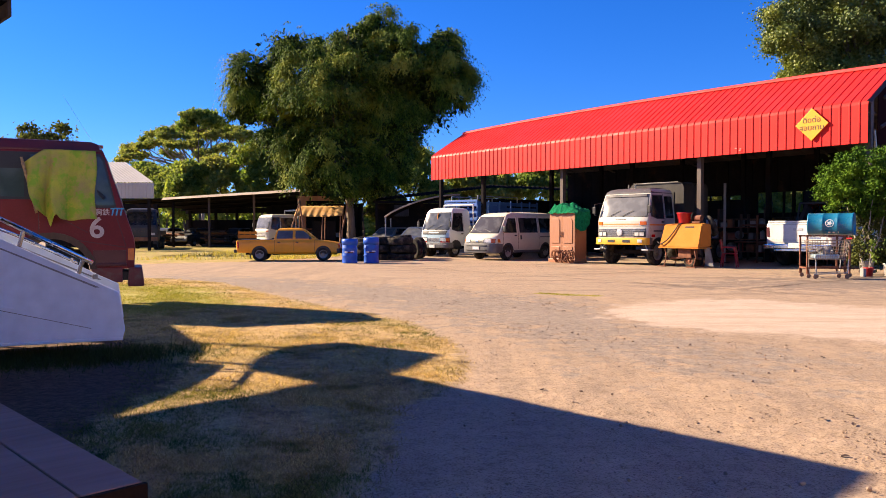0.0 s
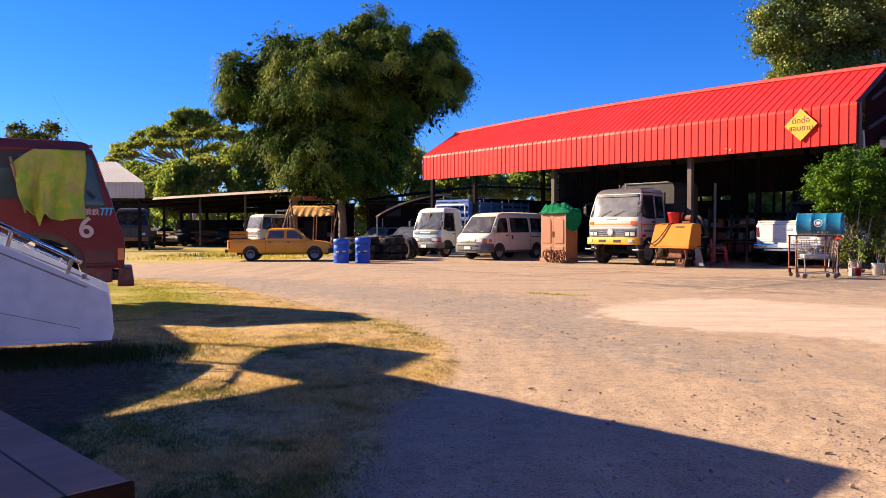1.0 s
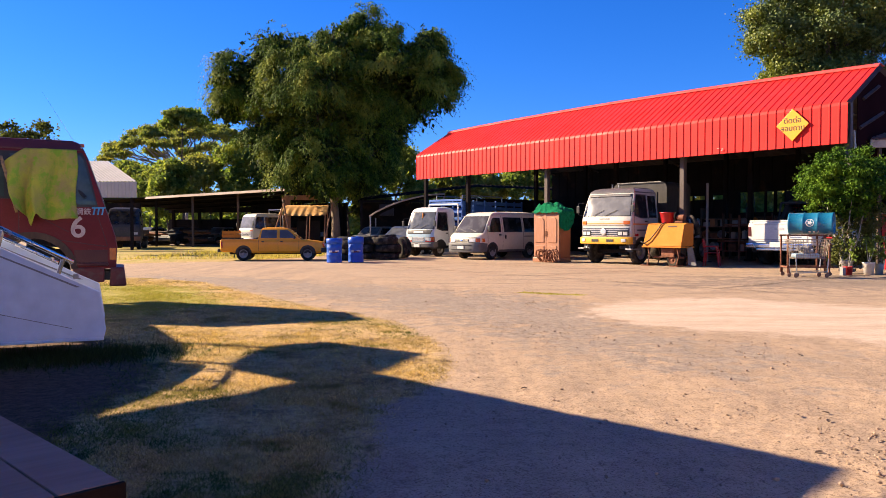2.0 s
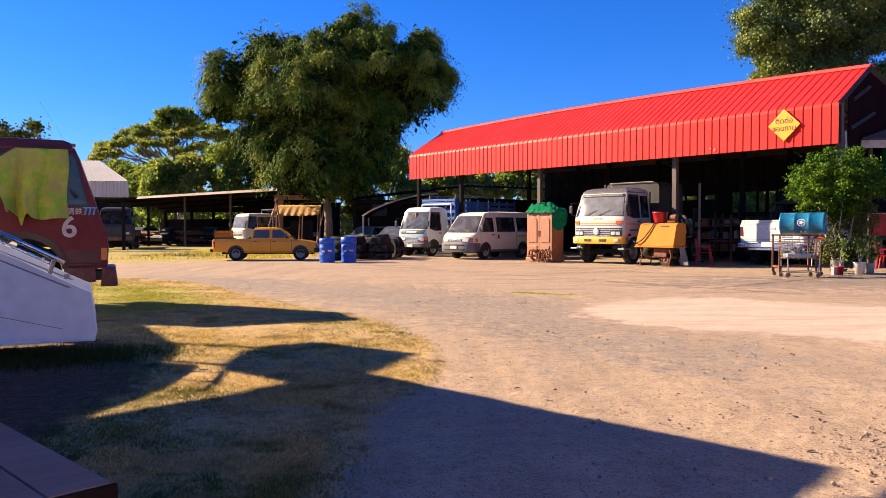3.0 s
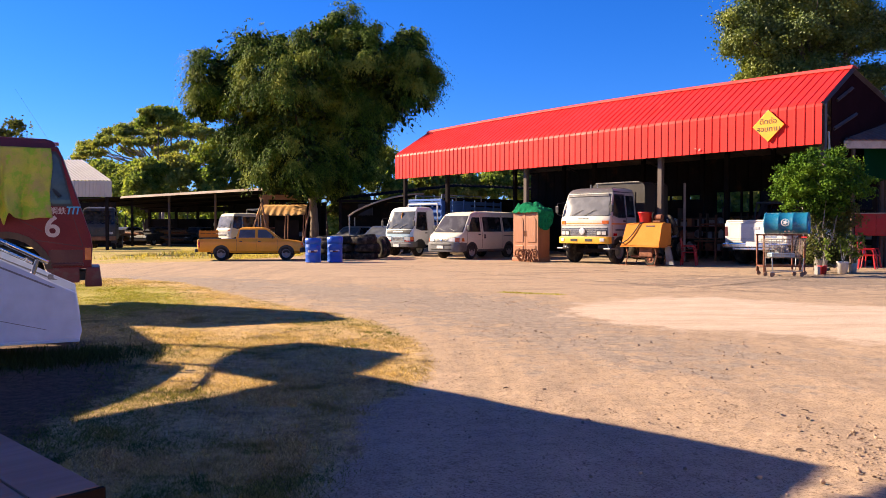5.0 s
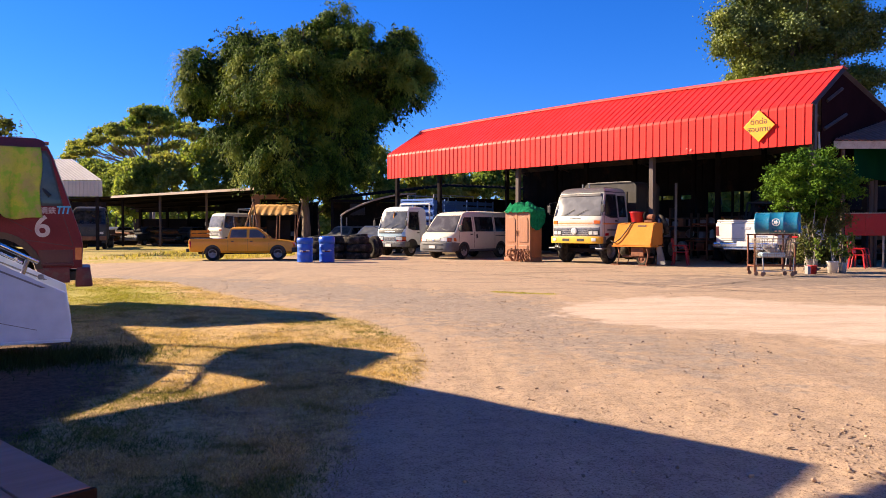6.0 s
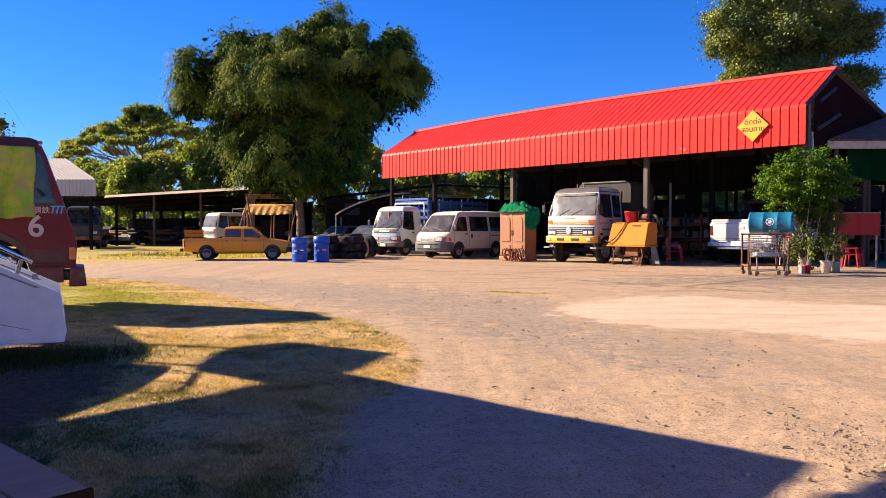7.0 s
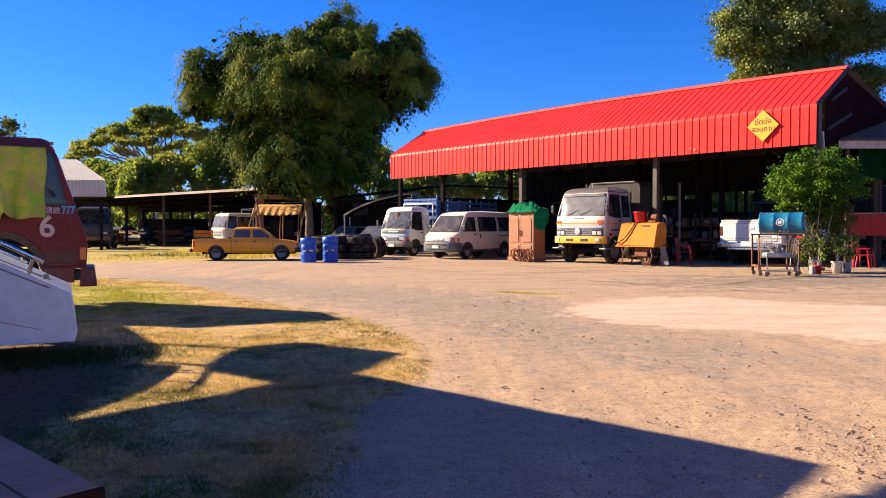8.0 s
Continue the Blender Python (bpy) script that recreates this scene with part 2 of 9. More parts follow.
M["red_box"] = mat("red_box", (0.42, 0.016, 0.018), (0.35, 0.014, 0.016), 2, 0.5, stain=(0.16, 0.05, 0.04), stain_scale=3)
M["pot_white"] = mat("pot_white", (0.66, 0.63, 0.58), (0.56, 0.52, 0.46), 4, 0.6, stain=(0.3, 0.24, 0.18), stain_scale=4)
M["soil"] = mat("soil", (0.08, 0.05, 0.03), (0.06, 0.04, 0.025), 8, 0.95, bump=0.6)
M["sign_yellow"] = mat("sign_yellow", (0.84, 0.37, 0.014), (0.76, 0.32, 0.014), 3, 0.45, bump=0.02)
M["sign_ink"] = mat("sign_ink", (0.05, 0.035, 0.03), (0.07, 0.045, 0.03), 3, 0.6, bump=0)
M["concrete_wall"] = mat("concrete_wall", (0.36, 0.34, 0.32), (0.3, 0.28, 0.26), 1, 0.9, bump=0.3)
M["bark"] = mat("bark", (0.26, 0.20, 0.145), (0.12, 0.09, 0.065), 3, 0.95, stretch=(1, 1, 0.25), bump=0.9, grain=14)
M["bark_dark"] = mat("bark_dark", (0.10, 0.085, 0.07), (0.07, 0.055, 0.045), 3, 0.95, stretch=(1, 1, 0.3), bump=0.8, grain=12)
M["bark_pale"] = mat("bark_pale", (0.36, 0.33, 0.3), (0.27, 0.24, 0.22), 2, 0.95, stretch=(1, 1, 0.3), bump=0.6, grain=10)
M["leaf_main"] = leaf_mat("leaf_main", (0.012, 0.033, 0.004), (0.098, 0.168, 0.013), (0.225, 0.265, 0.034), 0.10)
# darker copy of the leaves; the shade inside the crowns is in its colour
M["leaf_core_shade"] = leaf_mat("leaf_core_shade", (0.014, 0.030, 0.006), (0.035, 0.06, 0.010), None, 0.05)
M["leaf_weed"] = leaf_mat("leaf_weed", (0.02, 0.03, 0.008), (0.07, 0.08, 0.02), None, 0.2)
M["leaf_far"] = leaf_mat("leaf_far", (0.15, 0.20, 0.06), (0.31, 0.35, 0.09), (0.36, 0.35, 0.10), 0.55)
M["leaf_green"] = leaf_mat("leaf_green", (0.07, 0.13, 0.028), (0.25, 0.33, 0.075), (0.32, 0.36, 0.09), 0.55)
M["leaf_glossy"] = leaf_mat("leaf_glossy", (0.035, 0.062, 0.016), (0.15, 0.205, 0.05), (0.235, 0.27, 0.045), 0.25, 0.35, 0.55, 0.35)
M["leaf_bush"] = leaf_mat("leaf_bush", (0.011, 0.036, 0.004), (0.083, 0.18, 0.011), (0.125, 0.225, 0.016), 0.14)
# undergrowth leaves coloured dimmer for the shade below the crown
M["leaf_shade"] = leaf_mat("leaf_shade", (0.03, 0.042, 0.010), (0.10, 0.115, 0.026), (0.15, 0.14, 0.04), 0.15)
M["leaf_dark"] = leaf_mat("leaf_dark", (0.045, 0.065, 0.02), (0.13, 0.14, 0.04))
M["grass_dry"] = leaf_mat("grass_dry", (0.19, 0.13, 0.055), (0.84, 0.61, 0.30), (0.22, 0.165, 0.055), patch=2.6)
M["grass_green"] = leaf_mat("grass_green", (0.050, 0.055, 0.016), (0.36, 0.31, 0.105), (0.070, 0.090, 0.020), patch=3.5)
M["grass_lush"] = leaf_mat("grass_lush", (0.13, 0.13, 0.02), (0.44, 0.40, 0.075), (0.24, 0.25, 0.035), patch=1.6)
M["grass_far"] = leaf_mat("grass_far", (0.26, 0.22, 0.05), (0.58, 0.48, 0.15))
M["old_sheet"] = mat("old_sheet", (0.20, 0.165, 0.145), (0.15, 0.12, 0.105), 1.0, 0.8, stain=(0.16, 0.13, 0.11), stain_scale=1.2, spec=0.1)
M["warm_bounce_paint"] = mat("warm_bounce_paint", (0.66, 0.48, 0.31), (0.60, 0.44, 0.29), 0.8, 0.9, bump=0.2, stain=(0.5, 0.36, 0.24), stain_scale=1.2)
M["navy_paint"] = mat("navy_paint", (0.03, 0.05, 0.12), (0.04, 0.06, 0.12), 2, 0.45, stain=(0.1, 0.09, 0.08), stain_scale=3)
M["dull_paint"] = mat("dull_paint", (0.05, 0.05, 0.05), (0.035, 0.035, 0.04), 2, 0.5, stain=(0.12, 0.08, 0.06), stain_scale=3)
M["faded_paint"] = mat("faded_paint", (0.20, 0.20, 0.20), (0.15, 0.15, 0.15), 2, 0.5, stain=(0.15, 0.1, 0.07), stain_scale=3)
M["stone"] = mat("stone", (0.36, 0.255, 0.175), (0.26, 0.19, 0.14), 20, 0.9, bump=0.4, rand=0.4, island=True)


# ---- building helpers ----
def part(name, bm, material, parent=None, label="", smooth=False):
    me = bpy.data.meshes.new(name)
    bmesh.ops.recalc_face_normals(bm, faces=bm.faces)
    bm.to_mesh(me)
    bm.free()
    me.materials.append(M[material])
    if smooth:
        for f in me.polygons:
            f.use_smooth = True
    ob = new(name, me)
    ob.parent = parent
    if label:
        tagged(ob, label)
    return ob


def thing(name, m, label, category, group="", kind=""):
    ob = new(name)
    ob.empty_display_size = 0.2
    ob.matrix_world = m
    return tagged(ob, label, category, group, kind)


def box(bm, c, s, rot=None, bevel=0.0):
    """A box of size s about c, turned by rot (degrees), with bevelled edges."""
    m = pose(*c, *(rot or (0, 0, 0))) @ Matrix.Diagonal((*s, 1))
    made = bmesh.ops.create_cube(bm, size=1, matrix=m)
    if bevel:
        edges = list({e for v in made["verts"] for e in v.link_edges})
        bmesh.ops.bevel(bm, geom=edges, offset=bevel, segments=2, affect='EDGES', profile=0.6)
    return bm


def rod(bm, a, b, r0, r1=None, seg=8):
    """A tapered round bar from a to b."""
    a, b = Vector(a), Vector(b)
    m = Matrix.Translation((a + b) / 2) @ (b - a).to_track_quat('Z', 'Y').to_matrix().to_4x4()
    bmesh.ops.create_cone(bm, cap_ends=True, segments=seg, radius1=r0, radius2=r0 if r1 is None else r1, depth=(b - a).length, matrix=m)
    return bm


def prism(bm, pts, y0, y1, bevel=0.0):
    """A polygon of (x, z) pushed out from y0 to y1."""
    a = [bm.verts.new((x, y0, z)) for x, z in pts]
    b = [bm.verts.new((x, y1, z)) for x, z in pts]
    bm.faces.new(a), bm.faces.new(b[::-1])
    for i in range(len(pts)):
        bm.faces.new((a[i], b[i], b[i - 1], a[i - 1]))
    if bevel:
        bmesh.ops.bevel(bm, geom=list({e for v in a + b for e in v.link_edges}), offset=bevel, segments=2, affect='EDGES', profile=0.6)
    return bm


def lathe(bm, prof, seg=20, m=Matrix()):
    """A profile of (radius, height) turned about z, then moved by m."""
    rings = [[bm.verts.new(m @ Vector((r * math.cos(2 * math.pi * k / seg), r * math.sin(2 * math.pi * k / seg), h))) for k in range(seg)] for r, h in prof]
    for a, b in zip(rings, rings[1:]):
        for k in range(seg):
            bm.faces.new((a[k], a[(k + 1) % seg], b[(k + 1) % seg], b[k]))
    bm.faces.new(rings[0][::-1]), bm.faces.new(rings[-1])
    return bm


def pipe(bm, pts, r, seg=6):
    for a, b in zip(pts, pts[1:]):
        rod(bm, a, b, r, r, seg)
    return bm


def ribbed(bm, o, along, up, length, height, pitch=0.25, rib=0.03, wide=0.06, thick=0.004):
    """A profiled metal sheet: flat pans with raised trapezoid ribs; along and up are unit vectors."""
    along, up, o = Vector(along), Vector(up), Vector(o)
    out = along.cross(up).normalized()
    sect = []
    n = max(1, round(length / pitch))
    p = length / n
    for i in range(n):
        s = i * p
        sect += [(s, 0), (s + p - wide, 0), (s + p - wide * 0.75, rib), (s + p - wide * 0.25, rib)]
    sect.append((length, 0))
    lo = [bm.verts.new(o + along * s + out * d) for s, d in sect]
    hi = [bm.verts.new(o + along * s + out * d + up * height) for s, d in sect]
    for i in range(len(sect) - 1):
        bm.faces.new((lo[i], lo[i + 1], hi[i + 1], hi[i]))
    geom = bmesh.ops.extrude_face_region(bm, geom=bm.faces[:])
    bmesh.ops.translate(bm, vec=-out * thick, verts=[v for v in geom["geom"] if isinstance(v, bmesh.types.BMVert)])
    return bm


def heading(dx, dy):
    return math.degrees(math.atan2(dy, dx))


# ---- ground ----
def inside(poly, x, y):
    hit = np.zeros(x.shape, bool)
    for (xa, ya), (xb, yb) in zip(poly, poly[1:] + poly[:1]):
        if ya != yb:
            hit ^= ((ya > y) != (yb > y)) & (x < (xb - xa) * (y - ya) / (yb - ya) + xa)
    return hit


def zone(poly, x, y, soft):
    """1 inside the outline, 0 outside, with a soft edge."""
    d = np.full(x.shape, 1e9)
    for (xa, ya), (xb, yb) in zip(poly, poly[1:] + poly[:1]):
        ex, ey = xb - xa, yb - ya
        s = np.clip(((x - xa) * ex + (y - ya) * ey) / (ex * ex + ey * ey), 0, 1)
        d = np.minimum(d, np.hypot(x - xa - s * ex, y - ya - s * ey))
    d = np.where(inside(poly, x, y), d, -d)
    return np.clip(0.5 + d / (2 * soft), 0, 1)


GRASS = [(-8.2, 20.1), (-5.3, 17.9), (-2.1, 12.5), (-0.66, 10.56), (0.04, 8.64), (0.21, 6.87), (0.03, 5.9), (-0.26, 5.33),
         (-0.31, 4.47), (-0.38, 3.5), (-0.6, 2.1), (-3, 0), (-15, 0), (-40, 20), (-30, 20.5)]
FAR_GRASS = [(-11.1, 27.3), (-6.9, 30.0), (-4.8, 34.7), (-6.5, 50), (-9, 58), (-45, 58), (-45, 27)]
APRON = [(-4.1, 24.5), (-1.6, 19.5), (0, 17), (2.35, 14.6), (3.6, 13.6), (5.5, 13.9), (8, 12.2), (14, 9), (40, 20), (32, 60), (-3, 40), (-4.5, 33)]
WEEDS = [(1.75, 14.75), (2.3, 14.35), (2.95, 14.1), (3.05, 14.3), (2.5, 14.6), (1.9, 14.95)]
LUSH = [(-8, 11.6), (-4.4, 11.0), (-3.2, 12.5), (-5.2, 16.5), (-9.5, 18)]
# bare soil; its dark colour also carries the shade beside the stairs
SHADED_SOIL = [(-6.5, 9.2), (-3.9, 9.0), (-2.6, 7.2), (-2.15, 5.9), (-2.3, 4.9), (-1.9, 4.2), (-2.2, 3.4), (-4.5, 3.0), (-7, 6.0)]
DAMP = [(4.2, 17.2), (7.0, 15.2), (12.5, 14.2), (14.0, 19.5), (11.0, 21.4), (7.5, 19.5)]
GRAVEL = [(-9.5, 20.5), (-7.4, 21.0), (-4.4, 20.0), (0.4, 16.0), (2.7, 13.6), (3.4, 11.0), (3.3, 8.8), (4.6, 7.1), (3.0, 5.9), (1.4, 6.4), (0.35, 8.7), (-0.7, 11.0), (-3.0, 14.0), (-6.3, 17.8)]
PALE = [(2.48, 11.67), (2.4, 10.5), (2.97, 9.6), (3.78, 8.95), (4.8, 8.25), (6, 7.5), (9, 7.2), (12, 9), (7.1, 12.0), (5.3, 13.6), (3.6, 13.1)]


def build_ground():
    ang = np.concatenate([np.linspace(-48, 48, 420), np.linspace(48, 312, 100)[1:-1]])
    ang = np.radians(ang)
    rad = np.concatenate([[0.0], np.geomspace(0.5, 90, 330), np.geomspace(90, 3000, 16)[1:]])
    r, a = np.meshgrid(rad[1:], ang, indexing="ij")
    x, y = np.concatenate([[0], (r * np.sin(a)).ravel()]), np.concatenate([[0], (r * np.cos(a)).ravel()])
    na, nr = len(ang), len(rad) - 1
    masks = {"grass": np.maximum(zone(GRASS, x, y, 0.35), zone(FAR_GRASS, x, y, 0.9)) + zone(WEEDS, x, y, 0.12), "apron": zone(APRON, x, y, 0.5), "pale": zone(PALE, x, y, 0.8), "gravel": 0.72 * zone(GRAVEL, x, y, 1.6), "soil": zone(SHADED_SOIL, x, y, 0.45), "damp": 0.8 * zone(DAMP, x, y, 2.6), "lush": np.maximum.reduce([zone(LUSH, x, y, 1.0), zone(WEEDS, x, y, 0.15) * 1.6, zone(FAR_GRASS, x, y, 1.5) * 0.55])}
    near = np.clip(1 - np.hypot(x, y) / 40, 0, 1)
    z = np.zeros(len(x))
    for i in range(len(x)):
        if near[i] > 0:
            p = Vector((x[i], y[i], 0))
            z[i] = near[i] * (0.012 * noise.noise(p * 1.3) + 0.006 * noise.noise(p * 5) + (0.006 * noise.noise(p * 17) if near[i] > 0.6 else 0))
    z *= 1 - 0.8 * np.maximum(masks["apron"], masks["pale"])
    z += 0.012 * masks["pale"]
    me = bpy.data.meshes.new("ground")
    idx = 1 + np.arange(nr * na).reshape(nr, na)
    nxt = np.roll(idx, -1, axis=1)
    quads = np.stack([idx[:-1], idx[1:], nxt[1:], nxt[:-1]], -1).reshape(-1, 4)
    tris = [(0, int(i), int(j)) for i, j in zip(idx[0], nxt[0])]
    me.from_pydata(np.stack([x, y, z], -1).tolist(), [], quads[:, ::-1].tolist() + [t[::-1] for t in tris])
    for key, values in masks.items():
        me.attributes.new(key, 'FLOAT', 'POINT').data.foreach_set("value", values.astype(np.float32))
    me.polygons.foreach_set("use_smooth", np.ones(len(me.polygons), bool))
    m, n, l, b = nodes_of("yard_ground")
    at = n.new("ShaderNodeTexCoord").outputs["Object"]

    def tex(scale, detail=4.0, rough=0.6, stretch=None, turn=0):
        t = node(n, "ShaderNodeTexNoise", Scale=scale, Detail=detail, Roughness=rough)
        if stretch:
            mp = n.new("ShaderNodeMapping")
            mp.inputs["Rotation"].default_value = (0, 0, radians(turn))
            mp.inputs["Scale"].default_value = stretch
            l.new(at, mp.inputs[0]), l.new(mp.outputs[0], t.inputs["Vector"])
        else:
            l.new(at, t.inputs["Vector"])
        return t.outputs[0]

    big, mid, fine, grit = tex(0.35), tex(2.2, 6, 0.7), tex(14, 5, 0.7), tex(70, 3, 0.7)
    track = tex(0.9, 5, 0.65, (2.2, 0.22, 1), 38)
    ruts = tex(1.6, 6, 0.7, (0.35, 2.0, 1), -28)
    sand = mixed(n, l, ramp(n, l, big, 0.35, 0.65), (0.435, 0.312, 0.20), (0.38, 0.277, 0.185))
    sand = mixed(n, l, ramp(n, l, track, 0.44, 0.60), sand, (0.325, 0.24, 0.165))
    sand = mixed(n, l, ramp(n, l, ruts, 0.54, 0.76), sand, (0.31, 0.232, 0.165))
    sand = mixed(n, l, ramp(n, l, mid, 0.47, 0.75), sand, (0.45, 0.327, 0.222))
    sand = mixed(n, l, ramp(n, l, tex(38, 4, 0.8), 0.56, 0.76), sand, (0.25, 0.19, 0.14))
    sand = mixed(n, l, ramp(n, l, tex(55, 3, 0.8), 0.64, 0.80), sand, (0.52, 0.40, 0.29))
    sand = mixed(n, l, ramp(n, l, tex(4, 7, 0.75), 0.50, 0.72), sand, (0.30, 0.222, 0.155))
    spot = node(n, "ShaderNodeTexVoronoi", Scale=19.0, Randomness=1.0)
    l.new(at, spot.inputs["Vector"])
    gate = n.new("ShaderNodeMath")
    gate.operation = 'MULTIPLY'
    l.new(ramp(n, l, spot.outputs["Distance"], 0.12, 0.06), gate.inputs[0]), l.new(ramp(n, l, tex(3.1, 4, 0.7), 0.50, 0.62), gate.inputs[1])
    sand = mixed(n, l, gate.outputs[0], sand, (0.15, 0.105, 0.075))
    pits = node(n, "ShaderNodeTexVoronoi", Scale=31.0, Randomness=1.0)
    l.new(at, pits.inputs["Vector"])
    sand = mixed(n, l, ramp(n, l, pits.outputs["Distance"], 0.20, 0.10), sand, (0.19, 0.135, 0.095))
    dry = mixed(n, l, ramp(n, l, mid, 0.38, 0.62), (0.57, 0.39, 0.175), (0.44, 0.30, 0.13))
    dry = mixed(n, l, ramp(n, l, big, 0.48, 0.62), dry, (0.34, 0.25, 0.075))
    dry = mixed(n, l, ramp(n, l, fine, 0.46, 0.70), dry, (0.19, 0.125, 0.055))
    dry = mixed(n, l, ramp(n, l, tex(1.1, 7, 0.75), 0.53, 0.66), dry, (0.13, 0.085, 0.045))
    slab = mixed(n, l, ramp(n, l, mid, 0.35, 0.7), (0.41, 0.30, 0.20), (0.335, 0.25, 0.175))
    slab = mixed(n, l, ramp(n, l, tex(0.8, 6, 0.7, (0.35, 1.6, 1), -50), 0.50, 0.68), slab, (0.25, 0.185, 0.13))
    slab = mixed(n, l, ramp(n, l, tex(1.7, 7, 0.75, (0.5, 2.2, 1), -30), 0.58, 0.72), slab, (0.20, 0.145, 0.10))
    pale = mixed(n, l, ramp(n, l, mid, 0.4, 0.7), (0.535, 0.415, 0.315), (0.47, 0.36, 0.27))
    pale = mixed(n, l, ramp(n, l, tex(1.4, 7, 0.75, (0.3, 2.2, 1), -15), 0.48, 0.68), pale, (0.385, 0.29, 0.20))
    pale = mixed(n, l, ramp(n, l, tex(2.6, 7, 0.8, (0.25, 2.4, 1), 12), 0.58, 0.76), pale, (0.34, 0.26, 0.185))

    def masked(key, jitter=0.45):
        t = n.new("ShaderNodeAttribute")
        t.attribute_name = key
        add = n.new("ShaderNodeMath")
        add.operation = 'MULTIPLY_ADD'
        l.new(mid, add.inputs[0])
        add.inputs[1].default_value = jitter * 2
        l.new(t.outputs["Fac"], add.inputs[2])
        return ramp(n, l, add.outputs[0], 0.40 + jitter, 0.60 + jitter)

    stony = mixed(n, l, ramp(n, l, tex(9, 6, 0.8), 0.40, 0.62), (0.335, 0.268, 0.205), (0.235, 0.19, 0.15))
    stony = mixed(n, l, ramp(n, l, tex(46, 4, 0.8), 0.56, 0.72), stony, (0.13, 0.10, 0.08))
    stony = mixed(n, l, ramp(n, l, tex(33, 3, 0.8), 0.64, 0.76), stony, (0.48, 0.38, 0.28))
    sand = mixed(n, l, masked("gravel", 1.0), sand, stony)
    slab = mixed(n, l, masked("damp", 1.1), slab, mixed(n, l, ramp(n, l, fine, 0.35, 0.65), (0.20, 0.155, 0.12), (0.28, 0.215, 0.16)))
    col = mixed(n, l, masked("apron"), sand, slab)
    dry = mixed(n, l, masked("lush", 1.0), dry, (0.33, 0.285, 0.06))
    col = mixed(n, l, masked("grass", 0.6), col, dry)
    # soil tone, darkened as well for the shade of the stairs
    shaded_earth = mixed(n, l, ramp(n, l, fine, 0.35, 0.65), (0.17, 0.10, 0.058), (0.075, 0.045, 0.027))
    col = mixed(n, l, masked("soil", 0.6), col, shaded_earth)
    col = mixed(n, l, ramp(n, l, tex(8.5, 7, 0.75), 0.48, 0.68), col, mixed(n, l, 1.0, col, (0.75, 0.735, 0.725), 'MULTIPLY'))
    col = mixed(n, l, ramp(n, l, tex(24, 5, 0.75), 0.55, 0.65), col, mixed(n, l, 1.0, col, (0.64, 0.625, 0.61), 'MULTIPLY'))
    col = mixed(n, l, ramp(n, l, tex(1.9, 6, 0.7), 0.50, 0.36), col, mixed(n, l, 1.0, col, (1.12, 1.11, 1.10), 'MULTIPLY'))
    col = mixed(n, l, masked("pale", 0.8), col, pale)
    col = mixed(n, l, ramp(n, l, grit, 0.50, 0.64), col, mixed(n, l, 1.0, col, (0.56, 0.53, 0.50), 'MULTIPLY'))
    l.new(col, b.inputs["Base Color"])
    b.inputs["Roughness"].default_value = 0.95
    b.inputs["Specular IOR Level"].default_value = 0.2
    hsum = n.new("ShaderNodeMath")
    hsum.operation = 'MULTIPLY_ADD'
    l.new(grit, hsum.inputs[0])
    hsum.inputs[1].default_value = 0.35
    l.new(fine, hsum.inputs[2])
    bp = n.new("ShaderNodeBump")
    bp.inputs["Strength"].default_value, bp.inputs["Distance"].default_value = 0.30, 0.03
    l.new(hsum.outputs[0], bp.inputs["Height"]), l.new(bp.outputs[0], b.inputs["Normal"])
    me.materials.append(m)
    return tagged(new("ground", me), "dry yard ground of dusty gravel, worn concrete and yellow grass", "ground", kind="structure")


build_ground()

# ---- red-roofed open shed: s runs along the front from its near end, w inwards, z up ----
EAVE = Vector((12.12, 21.6, 0))
ALONG = Vector((-0.6126, 0.7904, 0))
INWARD = Vector((0.7904, 0.6126, 0))
SHED_M = Matrix(((ALONG.x, INWARD.x, 0, EAVE.x), (ALONG.y, INWARD.y, 0, EAVE.y), (0, 0, 1, 0), (0, 0, 0, 1)))
SHED_L, RIDGE_W, RIDGE_Z, CREASE_Z, EAVE_Z, BACK_W, BACK_Z = 20.75, 2.2, 6.27, 5.0, 3.74, 10.0, 4.5


def ridge_bow(s):
    f = min(max(s / SHED_L, 0.0), 1.0)
    return 0.15 * 4 * f * (1 - f)


